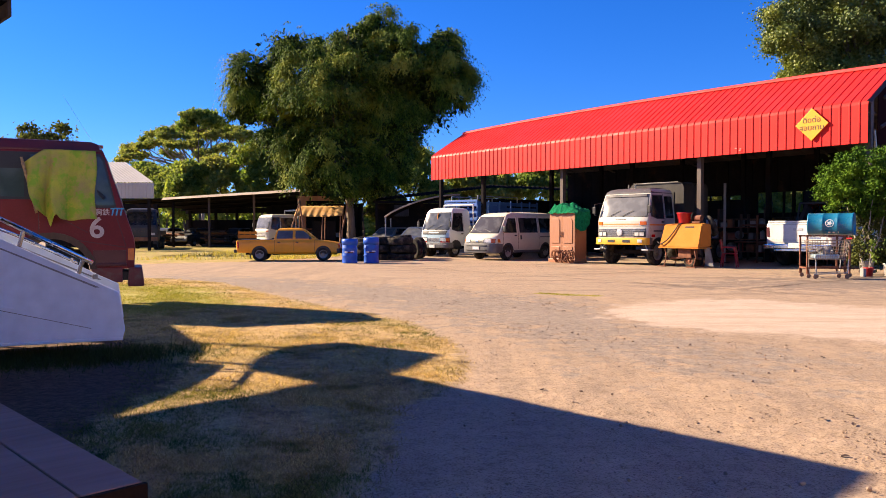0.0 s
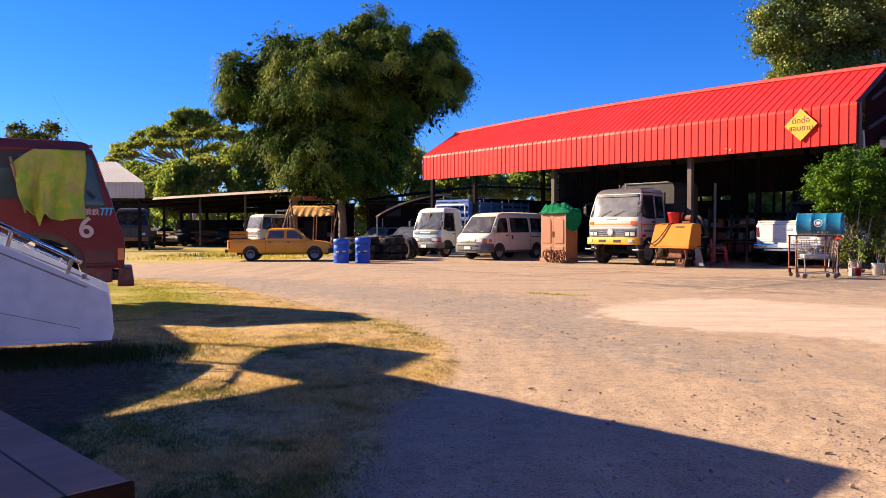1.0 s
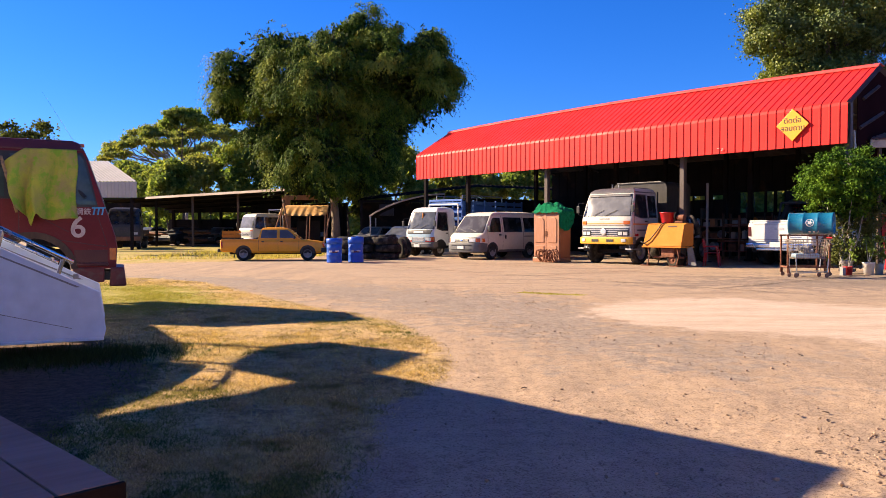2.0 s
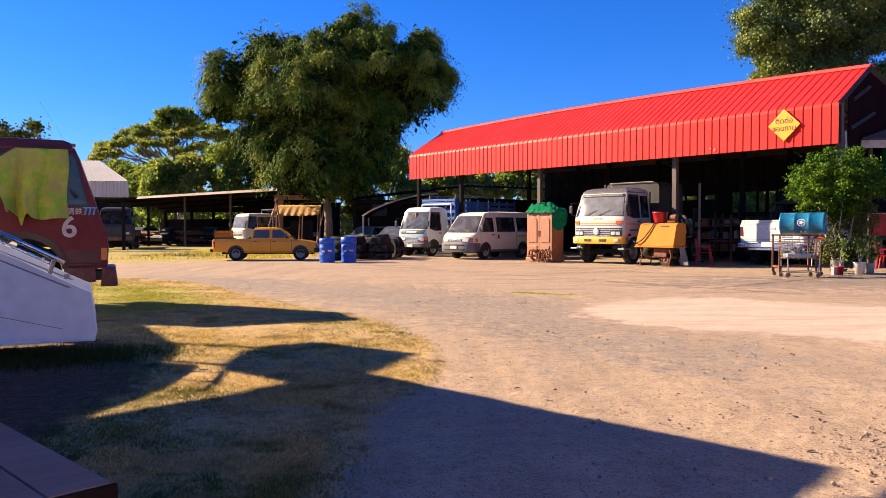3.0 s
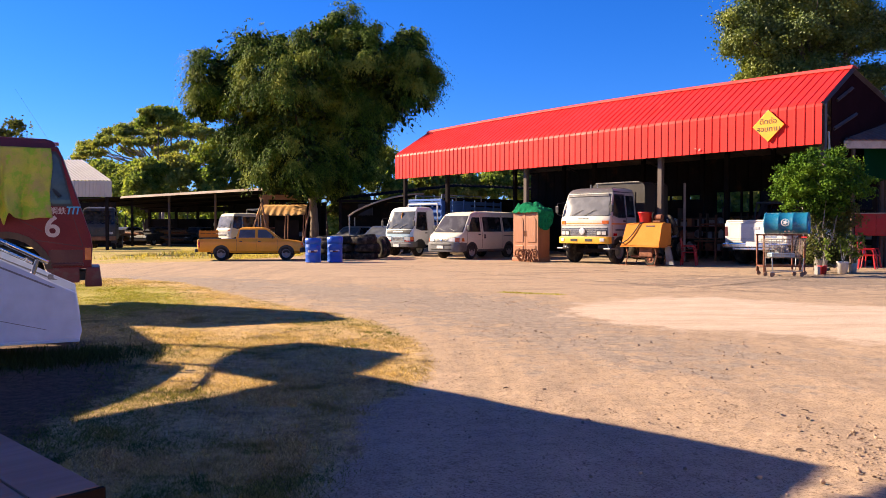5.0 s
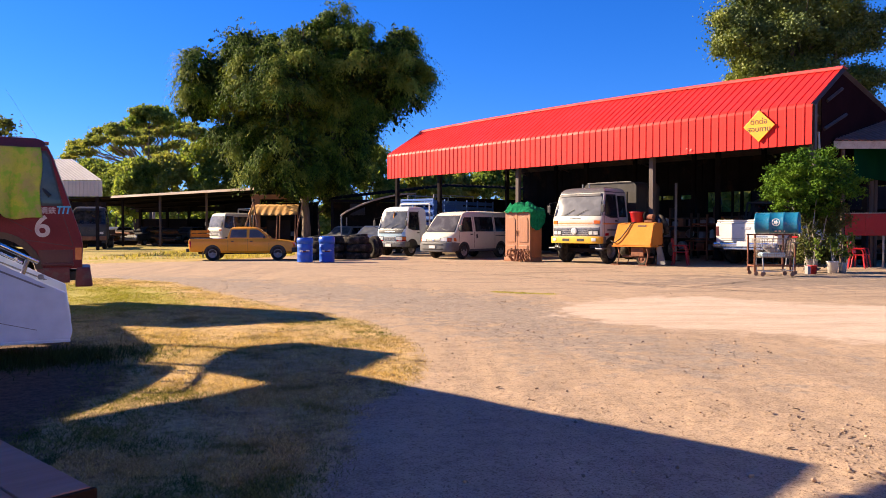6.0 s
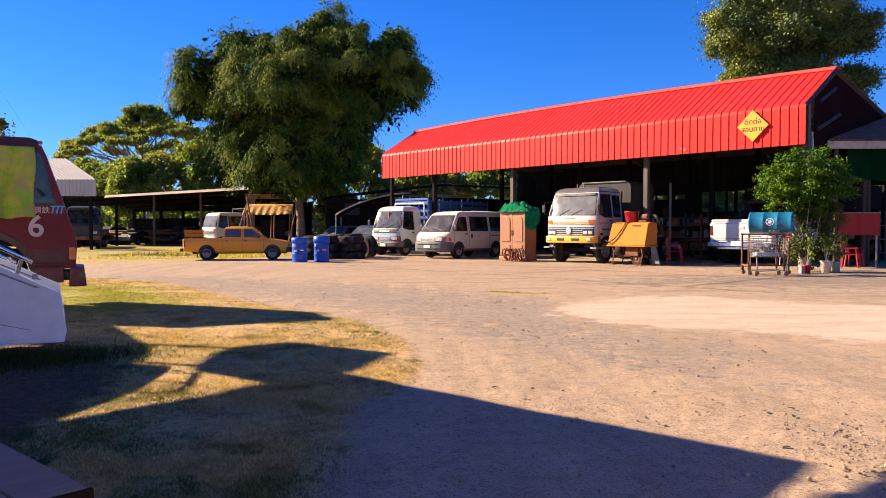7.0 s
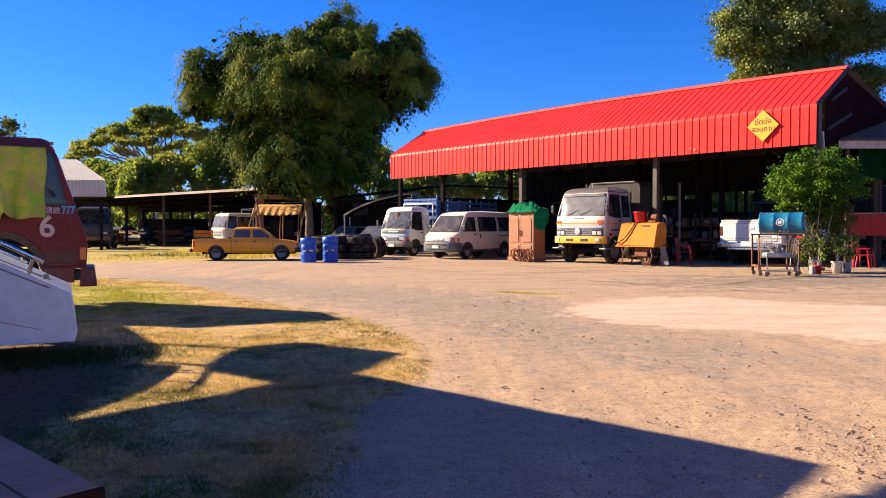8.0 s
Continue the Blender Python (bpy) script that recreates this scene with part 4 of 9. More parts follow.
def build_van():
    v = thing("minivan", pose(1.42, 31.0, 0, 0, 0, heading(-0.70, -0.715)), "dusty cream-white passenger van with dark windows and grey bumper", "van")
    hw = 0.845
    prof = [(0.0, 0.34), (0.03, 0.55), (0.02, 0.80), (-0.03, 0.93), (-0.12, 1.02), (-0.30, 1.11), (-0.58, 1.42), (-0.90, 1.78), (-1.00, 1.86), (-1.16, 1.92), (-1.6, 1.97), (-2.4, 2.0), (-3.6, 1.99), (-4.2, 1.95), (-4.42, 1.86), (-4.56, 1.5), (-4.66, 1.05), (-4.66, 0.5), (-4.6, 0.34)]
    wf = width_at([(0.3, 0.80), (0.42, 0.835), (0.75, hw), (1.1, 0.835), (1.45, 0.785), (1.78, 0.715), (1.90, 0.66), (1.96, 0.58), (2.0, 0.44)])
    xs = width_at([(0.34, 0.0), (0.55, 0.03), (0.80, 0.02), (0.93, -0.03), (1.02, -0.12), (1.11, -0.30), (1.42, -0.58), (1.78, -0.90), (1.86, -1.0)])

    def put(name, bm, material, label=""):
        return soft_part(name, bowed(bm, hw, 0.20, 0.05, 1.5, -4.66), material, v, label)

    put("body", hull(prof, wf, 0.03), "van_white")
    put("windscreen_seal", face_patch([(-0.79, 1.10), (0.79, 1.10), (0.765, 1.28), (0.665, 1.80), (-0.665, 1.80), (-0.765, 1.28)], xs, 0.004), "black_plastic")
    put("windscreen", face_patch([(-0.76, 1.13), (0.76, 1.13), (0.735, 1.28), (0.64, 1.77), (-0.64, 1.77), (-0.735, 1.28)], xs, 0.012), "van_screen", "dusty grey windscreen")
    put("bonnet_seam", face_patch(rect(-0.70, 0.70, 0.905, 0.918), xs, 0.004), "black_plastic")
    put("front_bumper", box(bmesh.new(), (-0.10, 0, 0.50), (0.40, 1.74, 0.40), bevel=0.06), "grey_plastic", "grey plastic bumper")
    for z, h in ((0.60, 0.045), (0.42, 0.05)):
        put("bumper_slot", box(bmesh.new(), (0.10, 0, z), (0.03, 1.1, h), bevel=0.01), "black_plastic")
    put("number_plate", box(bmesh.new(), (0.115, 0, 0.505), (0.015, 0.34, 0.12)), "white_mark")
    put("grille", face_patch(rect(-0.36, 0.36, 0.73, 0.86), xs, 0.014), "grey_plastic")
    for z in (0.755, 0.80, 0.845):
        put("grille_bar", face_patch(rect(-0.35, 0.35, z - 0.008, z + 0.008), xs, 0.026), "van_white")
    put("badge", face_patch(rect(-0.06, 0.06, 0.77, 0.83), xs, 0.034), "chrome")
    for s in (-1, 1):
        put("lamp_surround", face_patch(rect(s * 0.37, s * 0.83, 0.71, 0.88), xs, 0.008), "black_plastic")
        put("headlight", face_patch(rect(s * 0.39, s * 0.68, 0.73, 0.87), xs, 0.018), "lamp_glass")
        put("indicator", face_patch(rect(s * 0.69, s * 0.825, 0.73, 0.87), xs, 0.016, 0.12), "amber_glass")
        put("side_indicator", side_patch([(-0.10, 0.73), (-0.30, 0.73), (-0.26, 0.87), (-0.10, 0.87)], wf, s, 0.008), "amber_glass")
        put("bumper_side", side_patch([(-0.08, 0.34), (-0.46, 0.34), (-0.46, 0.66), (-0.08, 0.70)], wf, s, 0.014), "grey_plastic")
        put("front_window", side_patch([(-0.58, 1.13), (-1.52, 1.13), (-1.52, 1.73), (-1.06, 1.73), (-0.98, 1.68)], wf, s, 0.006), "glass")
        put("sliding_window", side_patch([(-1.72, 1.13), (-2.96, 1.13), (-2.96, 1.75), (-1.72, 1.75)], wf, s, 0.006), "glass")
        put("rear_window", side_patch([(-3.12, 1.13), (-4.34, 1.13), (-4.24, 1.75), (-3.12, 1.75)], wf, s, 0.006), "glass")
        for x in (-0.52, -1.62, -3.04):
            put("door_seam", side_patch([(x, 0.45), (x - 0.014, 0.45), (x - 0.014, 1.84), (x, 1.84)] if x < -1 else [(x, 0.45), (x - 0.014, 0.45), (x - 0.014, 1.13), (x, 1.13)], wf, s, 0.003), "dark_wood")
        put("roof_drip", side_patch([(-1.1, 1.865), (-4.35, 1.885), (-4.35, 1.90), (-1.1, 1.88)], wf, s, 0.02), "van_white")
        put("door_handle", side_patch([(-1.36, 0.99), (-1.50, 0.99), (-1.50, 1.04), (-1.36, 1.04)], wf, s, 0.03), "black_plastic")
        put("slide_handle", side_patch([(-1.76, 0.85), (-1.83, 0.85), (-1.83, 1.02), (-1.76, 1.02)], wf, s, 0.03), "black_plastic")
        put("slide_rail", side_patch([(-3.1, 0.93), (-4.4, 0.93), (-4.4, 0.97), (-3.1, 0.97)], wf, s, 0.012), "grey_plastic")
        put("sill", side_patch([(-1.34, 0.30), (-3.1, 0.30), (-3.1, 0.40), (-1.34, 0.40)], wf, s, 0.016), "grey_plastic")
        arch(v, -0.95, wf, 0.375, s, 0.34)
        arch(v, -3.5, wf, 0.375, s, 0.34)
        wheel(v, -0.95, s * 0.735, 0.33, 0.22, "box_grey", side=s)
        wheel(v, -3.5, s * 0.735, 0.33, 0.22, "box_grey", side=s)
        bm = box(bmesh.new(), (-0.62, s * 0.93, 1.27), (0.08, 0.15, 0.25), bevel=0.03)
        rod(bm, (-0.66, s * 0.78, 1.16), (-0.62, s * 0.9, 1.20), 0.02)
        soft_part("door_mirror", bm, "black_plastic", v)
    for y in (-0.1, 0.45):
        part("wiper", rod(bmesh.new(), (-0.33, y, 1.15), (-0.46, y - 0.5, 1.29), 0.01), "black_plastic", v)
    return v


def cab_truck(name, m, label, W, H, L, zb, body, low, bumper, zwind, lamps, lamp_glass="lamp_glass", roof=None, wheel_r=0.38, axle=-0.55, rear=-4.2, glass_name="windscreen", side="van"):
    """A forward-control truck cab on its chassis."""
    t = thing(name, m, label, "truck")
    hw = W / 2
    prof = [(0.0, zb), (0.02, zb + 0.35), (0.02, zwind - 0.12), (-0.02, zwind), (-0.18, (zwind + H) / 2 - 0.08), (-0.34, H - 0.24), (-0.42, H - 0.13), (-0.54, H - 0.05), (-0.80, H), (-L + 0.2, H), (-L + 0.06, H - 0.05), (-L, H - 0.16), (-L, zb)]
    wf = width_at([(zb, hw - 0.02), (zb + 0.3, hw), (zwind, hw), (H - 0.24, hw - 0.10), (H - 0.10, hw - 0.15), (H - 0.03, hw - 0.24), (H, hw - 0.38)])
    xs = width_at([(zb, 0.0), (zb + 0.35, 0.02), (zwind - 0.12, 0.02), (zwind, -0.02), ((zwind + H) / 2 - 0.08, -0.18), (H - 0.24, -0.34)])

    def put(part_name, bm, material, text=""):
        return soft_part(part_name, bowed(bm, hw, 0.14, 0.05, 0.8), material, t, text)

    put("cab", hull(prof, wf, 0.03), body)
    if roof:
        put("cab_roof", hull([(-0.36, H - 0.18), (-0.42, H - 0.11), (-0.54, H - 0.03), (-0.80, H + 0.02), (-L + 0.18, H + 0.02), (-L + 0.03, H - 0.05), (-L - 0.01, H - 0.18)], lambda z: wf(z) + 0.012, 0.015), roof)
    put("windscreen_seal", face_patch([(-hw + 0.05, zwind + 0.02), (hw - 0.05, zwind + 0.02), (hw - 0.14, H - 0.22), (-hw + 0.14, H - 0.22)], xs, 0.004), "black_plastic")
    put("windscreen", face_patch([(-hw + 0.08, zwind + 0.05), (hw - 0.08, zwind + 0.05), (hw - 0.165, H - 0.25), (-hw + 0.165, H - 0.25)], xs, 0.012), glass_name)
    if low:
        put("front_panel", face_patch([(-hw + 0.03, zb + 0.05), (hw - 0.03, zb + 0.05), (hw - 0.03, zwind - 0.12), (-hw + 0.03, zwind - 0.12)], xs, 0.004), low)
    put("front_bumper", box(bmesh.new(), (0.03, 0, zb + 0.05), (0.2, W + 0.04, 0.25), bevel=0.03), bumper)
    for s in (-1, 1):
        put("bumper_end", box(bmesh.new(), (-0.12, s * (hw - 0.02), zb + 0.05), (0.22, 0.10, 0.24), bevel=0.03), "grey_plastic")
        put("headlight", face_patch(rect(s * (hw - 0.36), s * (hw - 0.16), zb + lamps, zb + lamps + 0.14), xs, 0.02), lamp_glass)
        put("window_seal", side_patch([(-0.15, zwind + 0.04), (-0.60, zwind - 0.05), (-1.07, zwind - 0.05), (-1.07, H - 0.24), (-0.42, H - 0.24)], wf, s, 0.004), "black_plastic")
        put("door_window", side_patch([(-0.20, zwind + 0.06), (-0.62, zwind - 0.02), (-1.04, zwind - 0.02), (-1.04, H - 0.28), (-0.44, H - 0.28)], wf, s, 0.010), "glass")
        if L > 1.7:
            put("rear_quarter_window", side_patch([(-1.15, zwind - 0.02), (-L + 0.12, zwind - 0.02), (-L + 0.12, H - 0.28), (-1.15, H - 0.28)], wf, s, 0.008), "glass")
        put("door_seam", side_patch([(-1.10, zb + 0.15), (-1.115, zb + 0.15), (-1.115, H - 0.2), (-1.10, H - 0.2)], wf, s, 0.003), "black_plastic")
        put("door_handle", side_patch([(-0.90, zwind - 0.18), (-1.03, zwind - 0.18), (-1.03, zwind - 0.13), (-0.90, zwind - 0.13)], wf, s, 0.03), "black_plastic")
        arch(t, axle, wf, wheel_r + 0.07, s, wheel_r, h=zb - 0.02)
        wheel(t, axle, s * (hw - 0.16), wheel_r, 0.22, side=s)
        wheel(t, rear, s * (hw - 0.2), wheel_r, 0.36, side=s)
        bm = box(bmesh.new(), (0.0, s * (hw + 0.10), zwind + 0.28), (0.05, 0.12, 0.26), bevel=0.02)
        pipe(bm, [(-0.14, s * (hw - 0.02), zwind + 0.05), (0.0, s * (hw + 0.08), zwind + 0.1), (0.0, s * (hw + 0.08), zwind + 0.5), (-0.34, s * (hw - 0.1), zwind + 0.55)], 0.010)
        part("door_mirror", bm, "black_plastic", t)
    bm = bmesh.new()
    for s in (-1, 1):
        box(bm, (rear / 2 - 0.6, s * 0.38, 0.75), (-rear + 0.9, 0.08, 0.18))
    box(bm, (axle, 0, wheel_r), (0.14, W - 0.4, 0.14)), box(bm, (rear, 0, wheel_r), (0.16, W - 0.5, 0.16))
    part("chassis", bm, "dark_steel", t)
    for y in (-0.5, 0.05):
        part("wiper", rod(bmesh.new(), (xs(zwind + 0.05) + 0.03, y, zwind + 0.05), (xs(zwind + 0.25) + 0.03, y + 0.42, zwind + 0.25), 0.009), "black_plastic", t)
    return t, xs, wf


def build_small_truck():
    t, xs, wf = cab_truck("stake_truck", pose(-0.42, 34.6, 0, 0, 0, heading(-0.66, -0.75)), "pale blue and white light truck with a blue stake bed", 1.75, 2.27, 1.62, 0.5, "cab_white_blue", "cab_blue", "grey_plastic", 1.22, 0.22, "lamp_glass", wheel_r=0.36, rear=-4.4, glass_name="glass_grey")
    put = nose(t, 0.875, 0.14)
    put("dash_panel", face_patch([(-0.70, 1.03), (0.70, 1.03), (0.78, 1.22), (-0.78, 1.22)], xs, 0.008), "black_plastic")
    put("dash_lettering", face_patch(rect(-0.30, 0.30, 1.09, 1.15), xs, 0.014), "white_mark")
    put("grille", face_patch(rect(-0.34, 0.34, 0.70, 0.88), xs, 0.012), "grille")
    for z in (0.72, 0.77, 0.82, 0.86):
        put("grille_bar", face_patch(rect(-0.34, 0.34, z, z + 0.018), xs, 0.024), "white_mark")
    for s in (-1, 1):
        put("lamp_surround", face_patch(rect(s * 0.38, s * 0.87, 0.67, 0.90), xs, 0.006), "black_plastic")
        put("lamp_lens", face_patch(rect(s * 0.40, s * 0.66, 0.74, 0.88), xs, 0.022), "lamp_glass")
        put("indicator", face_patch(rect(s * 0.67, s * 0.86, 0.74, 0.88), xs, 0.018, 0.1), "amber_glass")
        put("lower_indicator", face_patch(rect(s * 0.42, s * 0.86, 0.675, 0.73), xs, 0.016), "red_glass")
        # silver strip paints the shine on the bumper
        put("bumper_shine", box(bmesh.new(), (0.135, s * 0.45, 0.60), (0.012, 0.7, 0.03)), "silver_paint")
    part("hanging_charm", rod(bmesh.new(), (-0.26, 0.05, 2.0), (-0.24, 0.05, 1.72), 0.03, 0.05, 7), "amber_paint", t, "garland hung behind the windscreen")
    part("number_plate", box(bmesh.new(), (0.14, 0, 0.5), (0.012, 0.34, 0.14)), "white_mark", t)
    # stake bed
    part("bed_floor", box(bmesh.new(), (-4.4, 0, 1.0), (5.0, 2.0, 0.12), bevel=0.01), "stake_blue", t)
    for s in (-1, 1):
        for i, z in enumerate((1.25, 1.5, 1.75, 2.0, 2.25, 2.5)):
            part("bed_slat", box(bmesh.new(), (-4.4, s * 0.98, z), (5.0, 0.03, 0.17), bevel=0.006), "stake_blue", t)
        for x in (-1.95, -2.8, -3.7, -4.6, -5.5, -6.2, -6.87):
            part("bed_stake", box(bmesh.new(), (x, s * 1.0, 1.82), (0.07, 0.06, 1.65), bevel=0.006), "stake_blue", t)
    for z in (1.4, 1.75, 2.1, 2.45):
        part("bed_front_slat", box(bmesh.new(), (-1.93, 0, z), (0.03, 1.96, 0.16), bevel=0.006), "stake_blue", t)
    part("bed_header", box(bmesh.new(), (-1.93, 0, 2.62), (0.06, 2.02, 0.1), bevel=0.01), "stake_blue", t)
    for s in (-1, 1):
        part("top_rail", pipe(bmesh.new(), [(-2.2, s * 0.8, 2.66), (-2.2, s * 0.8, 2.86), (-5.4, s * 0.8, 2.86), (-5.4, s * 0.8, 2.6)], 0.025), "wire", t)
    part("cab_guard", pipe(bmesh.new(), [(-1.76, -0.9, 1.0), (-1.76, -0.9, 2.42), (-1.76, 0.9, 2.42), (-1.76, 0.9, 1.0)], 0.04), "white_mark", t)
    return t


def build_big_truck():
    t, xs, wf = cab_truck("box_truck", pose(6.30, 26.75, 0, 0, 0, heading(-0.76, -0.65)), "worn white forward-control truck with yellow bumper and grey box body", 2.15, 2.72, 1.75, 0.80, "cab_white", None, "yellow_bumper", 1.68, 0.24, "lamp_glass", "roof_grey", 0.46, -0.75, -4.9)
    hw = 1.075

    def put(name, bm, material, label=""):
        return soft_part(name, bowed(bm, hw, 0.14, 0.05, 0.8), material, t, label)

    put("grille", face_patch(rect(-1.0, 1.0, 1.0, 1.30), xs, 0.012), "grille", "dark slatted grille")
    for z in (1.02, 1.09, 1.16, 1.23, 1.285):
        put("grille_bar", face_patch(rect(-0.98, 0.98, z, z + 0.018), xs, 0.03), "silver_paint")
    part("grille_badge", lathe(bmesh.new(), [(0.12, 0), (0.12, 0.02), (0.08, 0.03), (0.05, 0.03)], 18, Matrix.Translation((xs(1.14) + 0.035, 0, 1.16)) @ Matrix.Rotation(radians(90), 4, 'Y')), "silver_paint", t)
    for s in (-1, 1):
        put("lamp_frame", face_patch(rect(s * 0.58, s * 0.98, 1.02, 1.18), xs, 0.034), "black_plastic")
        for y in (0.61, 0.80):
            put("lamp_unit", face_patch(rect(s * y, s * (y + 0.15), 1.04, 1.16), xs, 0.042), "lamp_glass")
        put("indicator", face_patch(rect(s * 0.80, s * 1.02, 1.42, 1.54), xs, 0.02, 0.1), "amber_glass")
        put("bumper_lamp", box(bmesh.new(), (0.14, s * 0.86, 0.86), (0.02, 0.16, 0.11), bevel=0.008), "lamp_glass")
        put("fog_slot", box(bmesh.new(), (0.13, s * 0.32, 0.85), (0.02, 0.30, 0.09)), "black_plastic")
        put("door_stripe", side_patch([(-0.06, 1.40), (-1.70, 1.40), (-1.70, 1.45), (-0.06, 1.45)], wf, s, 0.005), "orange_mark")
        put("door_lettering", side_patch([(-0.35, 1.18), (-0.95, 1.18), (-0.95, 1.24), (-0.35, 1.24)], wf, s, 0.005), "grey_plastic")
        put("step_lamp", side_patch([(-0.20, 1.0), (-0.45, 1.0), (-0.45, 1.09), (-0.20, 1.09)], wf, s, 0.012), "red_glass")
        put("door_edge", side_patch([(-0.14, 0.84), (-0.155, 0.84), (-0.155, 1.70), (-0.14, 1.70)], wf, s, 0.003), "black_plastic")
        part("cab_step", box(bmesh.new(), (-0.22, s * 1.02, 0.55), (0.5, 0.26, 0.05), bevel=0.01), "steel", t)
        part("step_bracket", rod(bmesh.new(), (-0.22, s * 0.95, 0.55), (-0.25, s * 0.85, 0.80), 0.03), "steel", t)
        part("mud_guard", side_patch([(-0.20, 0.55), (-0.28, 0.55), (-0.40, 0.78), (-1.10, 0.78), (-1.22, 0.55), (-1.30, 0.55), (-1.22, 0.86), (-0.28, 0.86)], wf, s, 0.01, 0.3), "black_plastic", t)
    put("front_stripe", face_patch(rect(-0.76, 0.76, 1.43, 1.465), xs, 0.008), "orange_mark")
    put("panel_seam", face_patch(rect(-1.0, 1.0, 1.375, 1.387), xs, 0.005), "dark_wood")
    put("centre_vent", face_patch(rect(-0.22, 0.22, 1.60, 1.635), xs, 0.012), "black_plastic")
    put("sun_visor_strip", face_patch([(-0.88, 2.42), (0.88, 2.42), (0.86, 2.50), (-0.86, 2.50)], xs, 0.05), "roof_grey")
    # tall box body with rounded upper edges
    w, r = 1.16, 0.22
    sect = [(-w, 0.95), (-w, 2.98 - r)] + [(-w + r - r * math.cos(a), 2.98 - r + r * math.sin(a)) for a in np.linspace(0.3, 1.57, 5)] + [(w - r + r * math.sin(a), 2.98 - r + r * math.cos(a)) for a in np.linspace(0, 1.3, 5)] + [(w, 2.98 - r), (w, 0.95)]
    bm = bmesh.new()
    ends = [[bm.verts.new((x, y, z)) for y, z in sect] for x in (-2.15, -3.75)]
    bm.faces.new(ends[0]), bm.faces.new(ends[1][::-1])
    for i in range(len(sect)):
        bm.faces.new((ends[0][i - 1], ends[1][i - 1], ends[1][i], ends[0][i]))
    soft_part("cargo_box", bm, "box_shade", t, "grey box body, coloured darker as shade")
    for x in (-2.9, -3.72):
        bm = bmesh.new()
        pipe(bm, [(x, y * 1.012, z + 0.012) for y, z in sect], 0.022, 6)
        part("box_frame", bm, "box_shade", t)
    part("box_lip", rod(bmesh.new(), (-2.1, -0.95, 2.99), (-2.1, 0.95, 2.99), 0.014), "box_grey", t)
    bm = bmesh.new()
    for y in (-1.02, -0.72):
        rod(bm, (-1.92, y, 1.0), (-1.88, y, 2.95), 0.022)
    for z in (1.3, 1.6, 1.9, 2.2, 2.5, 2.8):
        rod(bm, (-1.9, -1.02, z), (-1.9, -0.72, z), 0.016)
    part("ladder", bm, "steel", t)
    bm = bmesh.new()
    for y in (-1.0, 1.0):
        pipe(bm, [(-1.80, y, 1.0), (-1.80, y, 2.6)], 0.028, 6)
    part("headboard_frame", bm, "dark_steel", t)
    part("air_pipe", rod(bmesh.new(), (-1.98, -1.05, 1.1), (-1.98, -1.05, 2.55), 0.06), "box_grey", t)
    return t


def build_far_truck():
    t, xs, wf = cab_truck("white_truck", pose(-11.65, 48.2, 0, 0, 0, heading(-0.70, -0.71)) @ Matrix.Scale(0.86, 4), "white double-cab truck parked by the low shed", 1.95, 2.62, 2.55, 0.62, "van_white", None, "white_mark", 1.5, 0.3, "lamp_glass", wheel_r=0.4, rear=-4.2)
    put = nose(t, 0.975, 0.14)
    put("grille", face_patch(rect(-0.8, 0.8, 0.95, 1.25), xs, 0.012), "grille")
    for z in (1.0, 1.1, 1.18):
        put("grille_bar", face_patch(rect(-0.8, 0.8, z, z + 0.03), xs, 0.026), "white_mark")
    for y in (-0.5, 0, 0.5):
        put("bumper_slot", box(bmesh.new(), (0.125, y, 0.66), (0.02, 0.26, 0.1)), "black_plastic")
    for s in (-1, 1):
        put("indicator", face_patch(rect(s * 0.72, s * 0.93, 1.30, 1.40), xs, 0.016), "amber_glass")
    part("side_rail", pipe(bmesh.new(), [(-2.7, -0.9, 2.92), (-6.3, -0.9, 2.6)], 0.03), "white_mark", t)
    part("cab_guard", pipe(bmesh.new(), [(-2.7, -0.9, 1.0), (-2.7, -0.9, 2.95), (-2.7, 0.9, 2.95), (-2.7, 0.9, 1.0)], 0.035), "white_mark", t)
    part("flat_bed", box(bmesh.new(), (-4.6, 0, 1.05), (3.8, 2.0, 0.35), bevel=0.02), "box_grey", t)
    return t


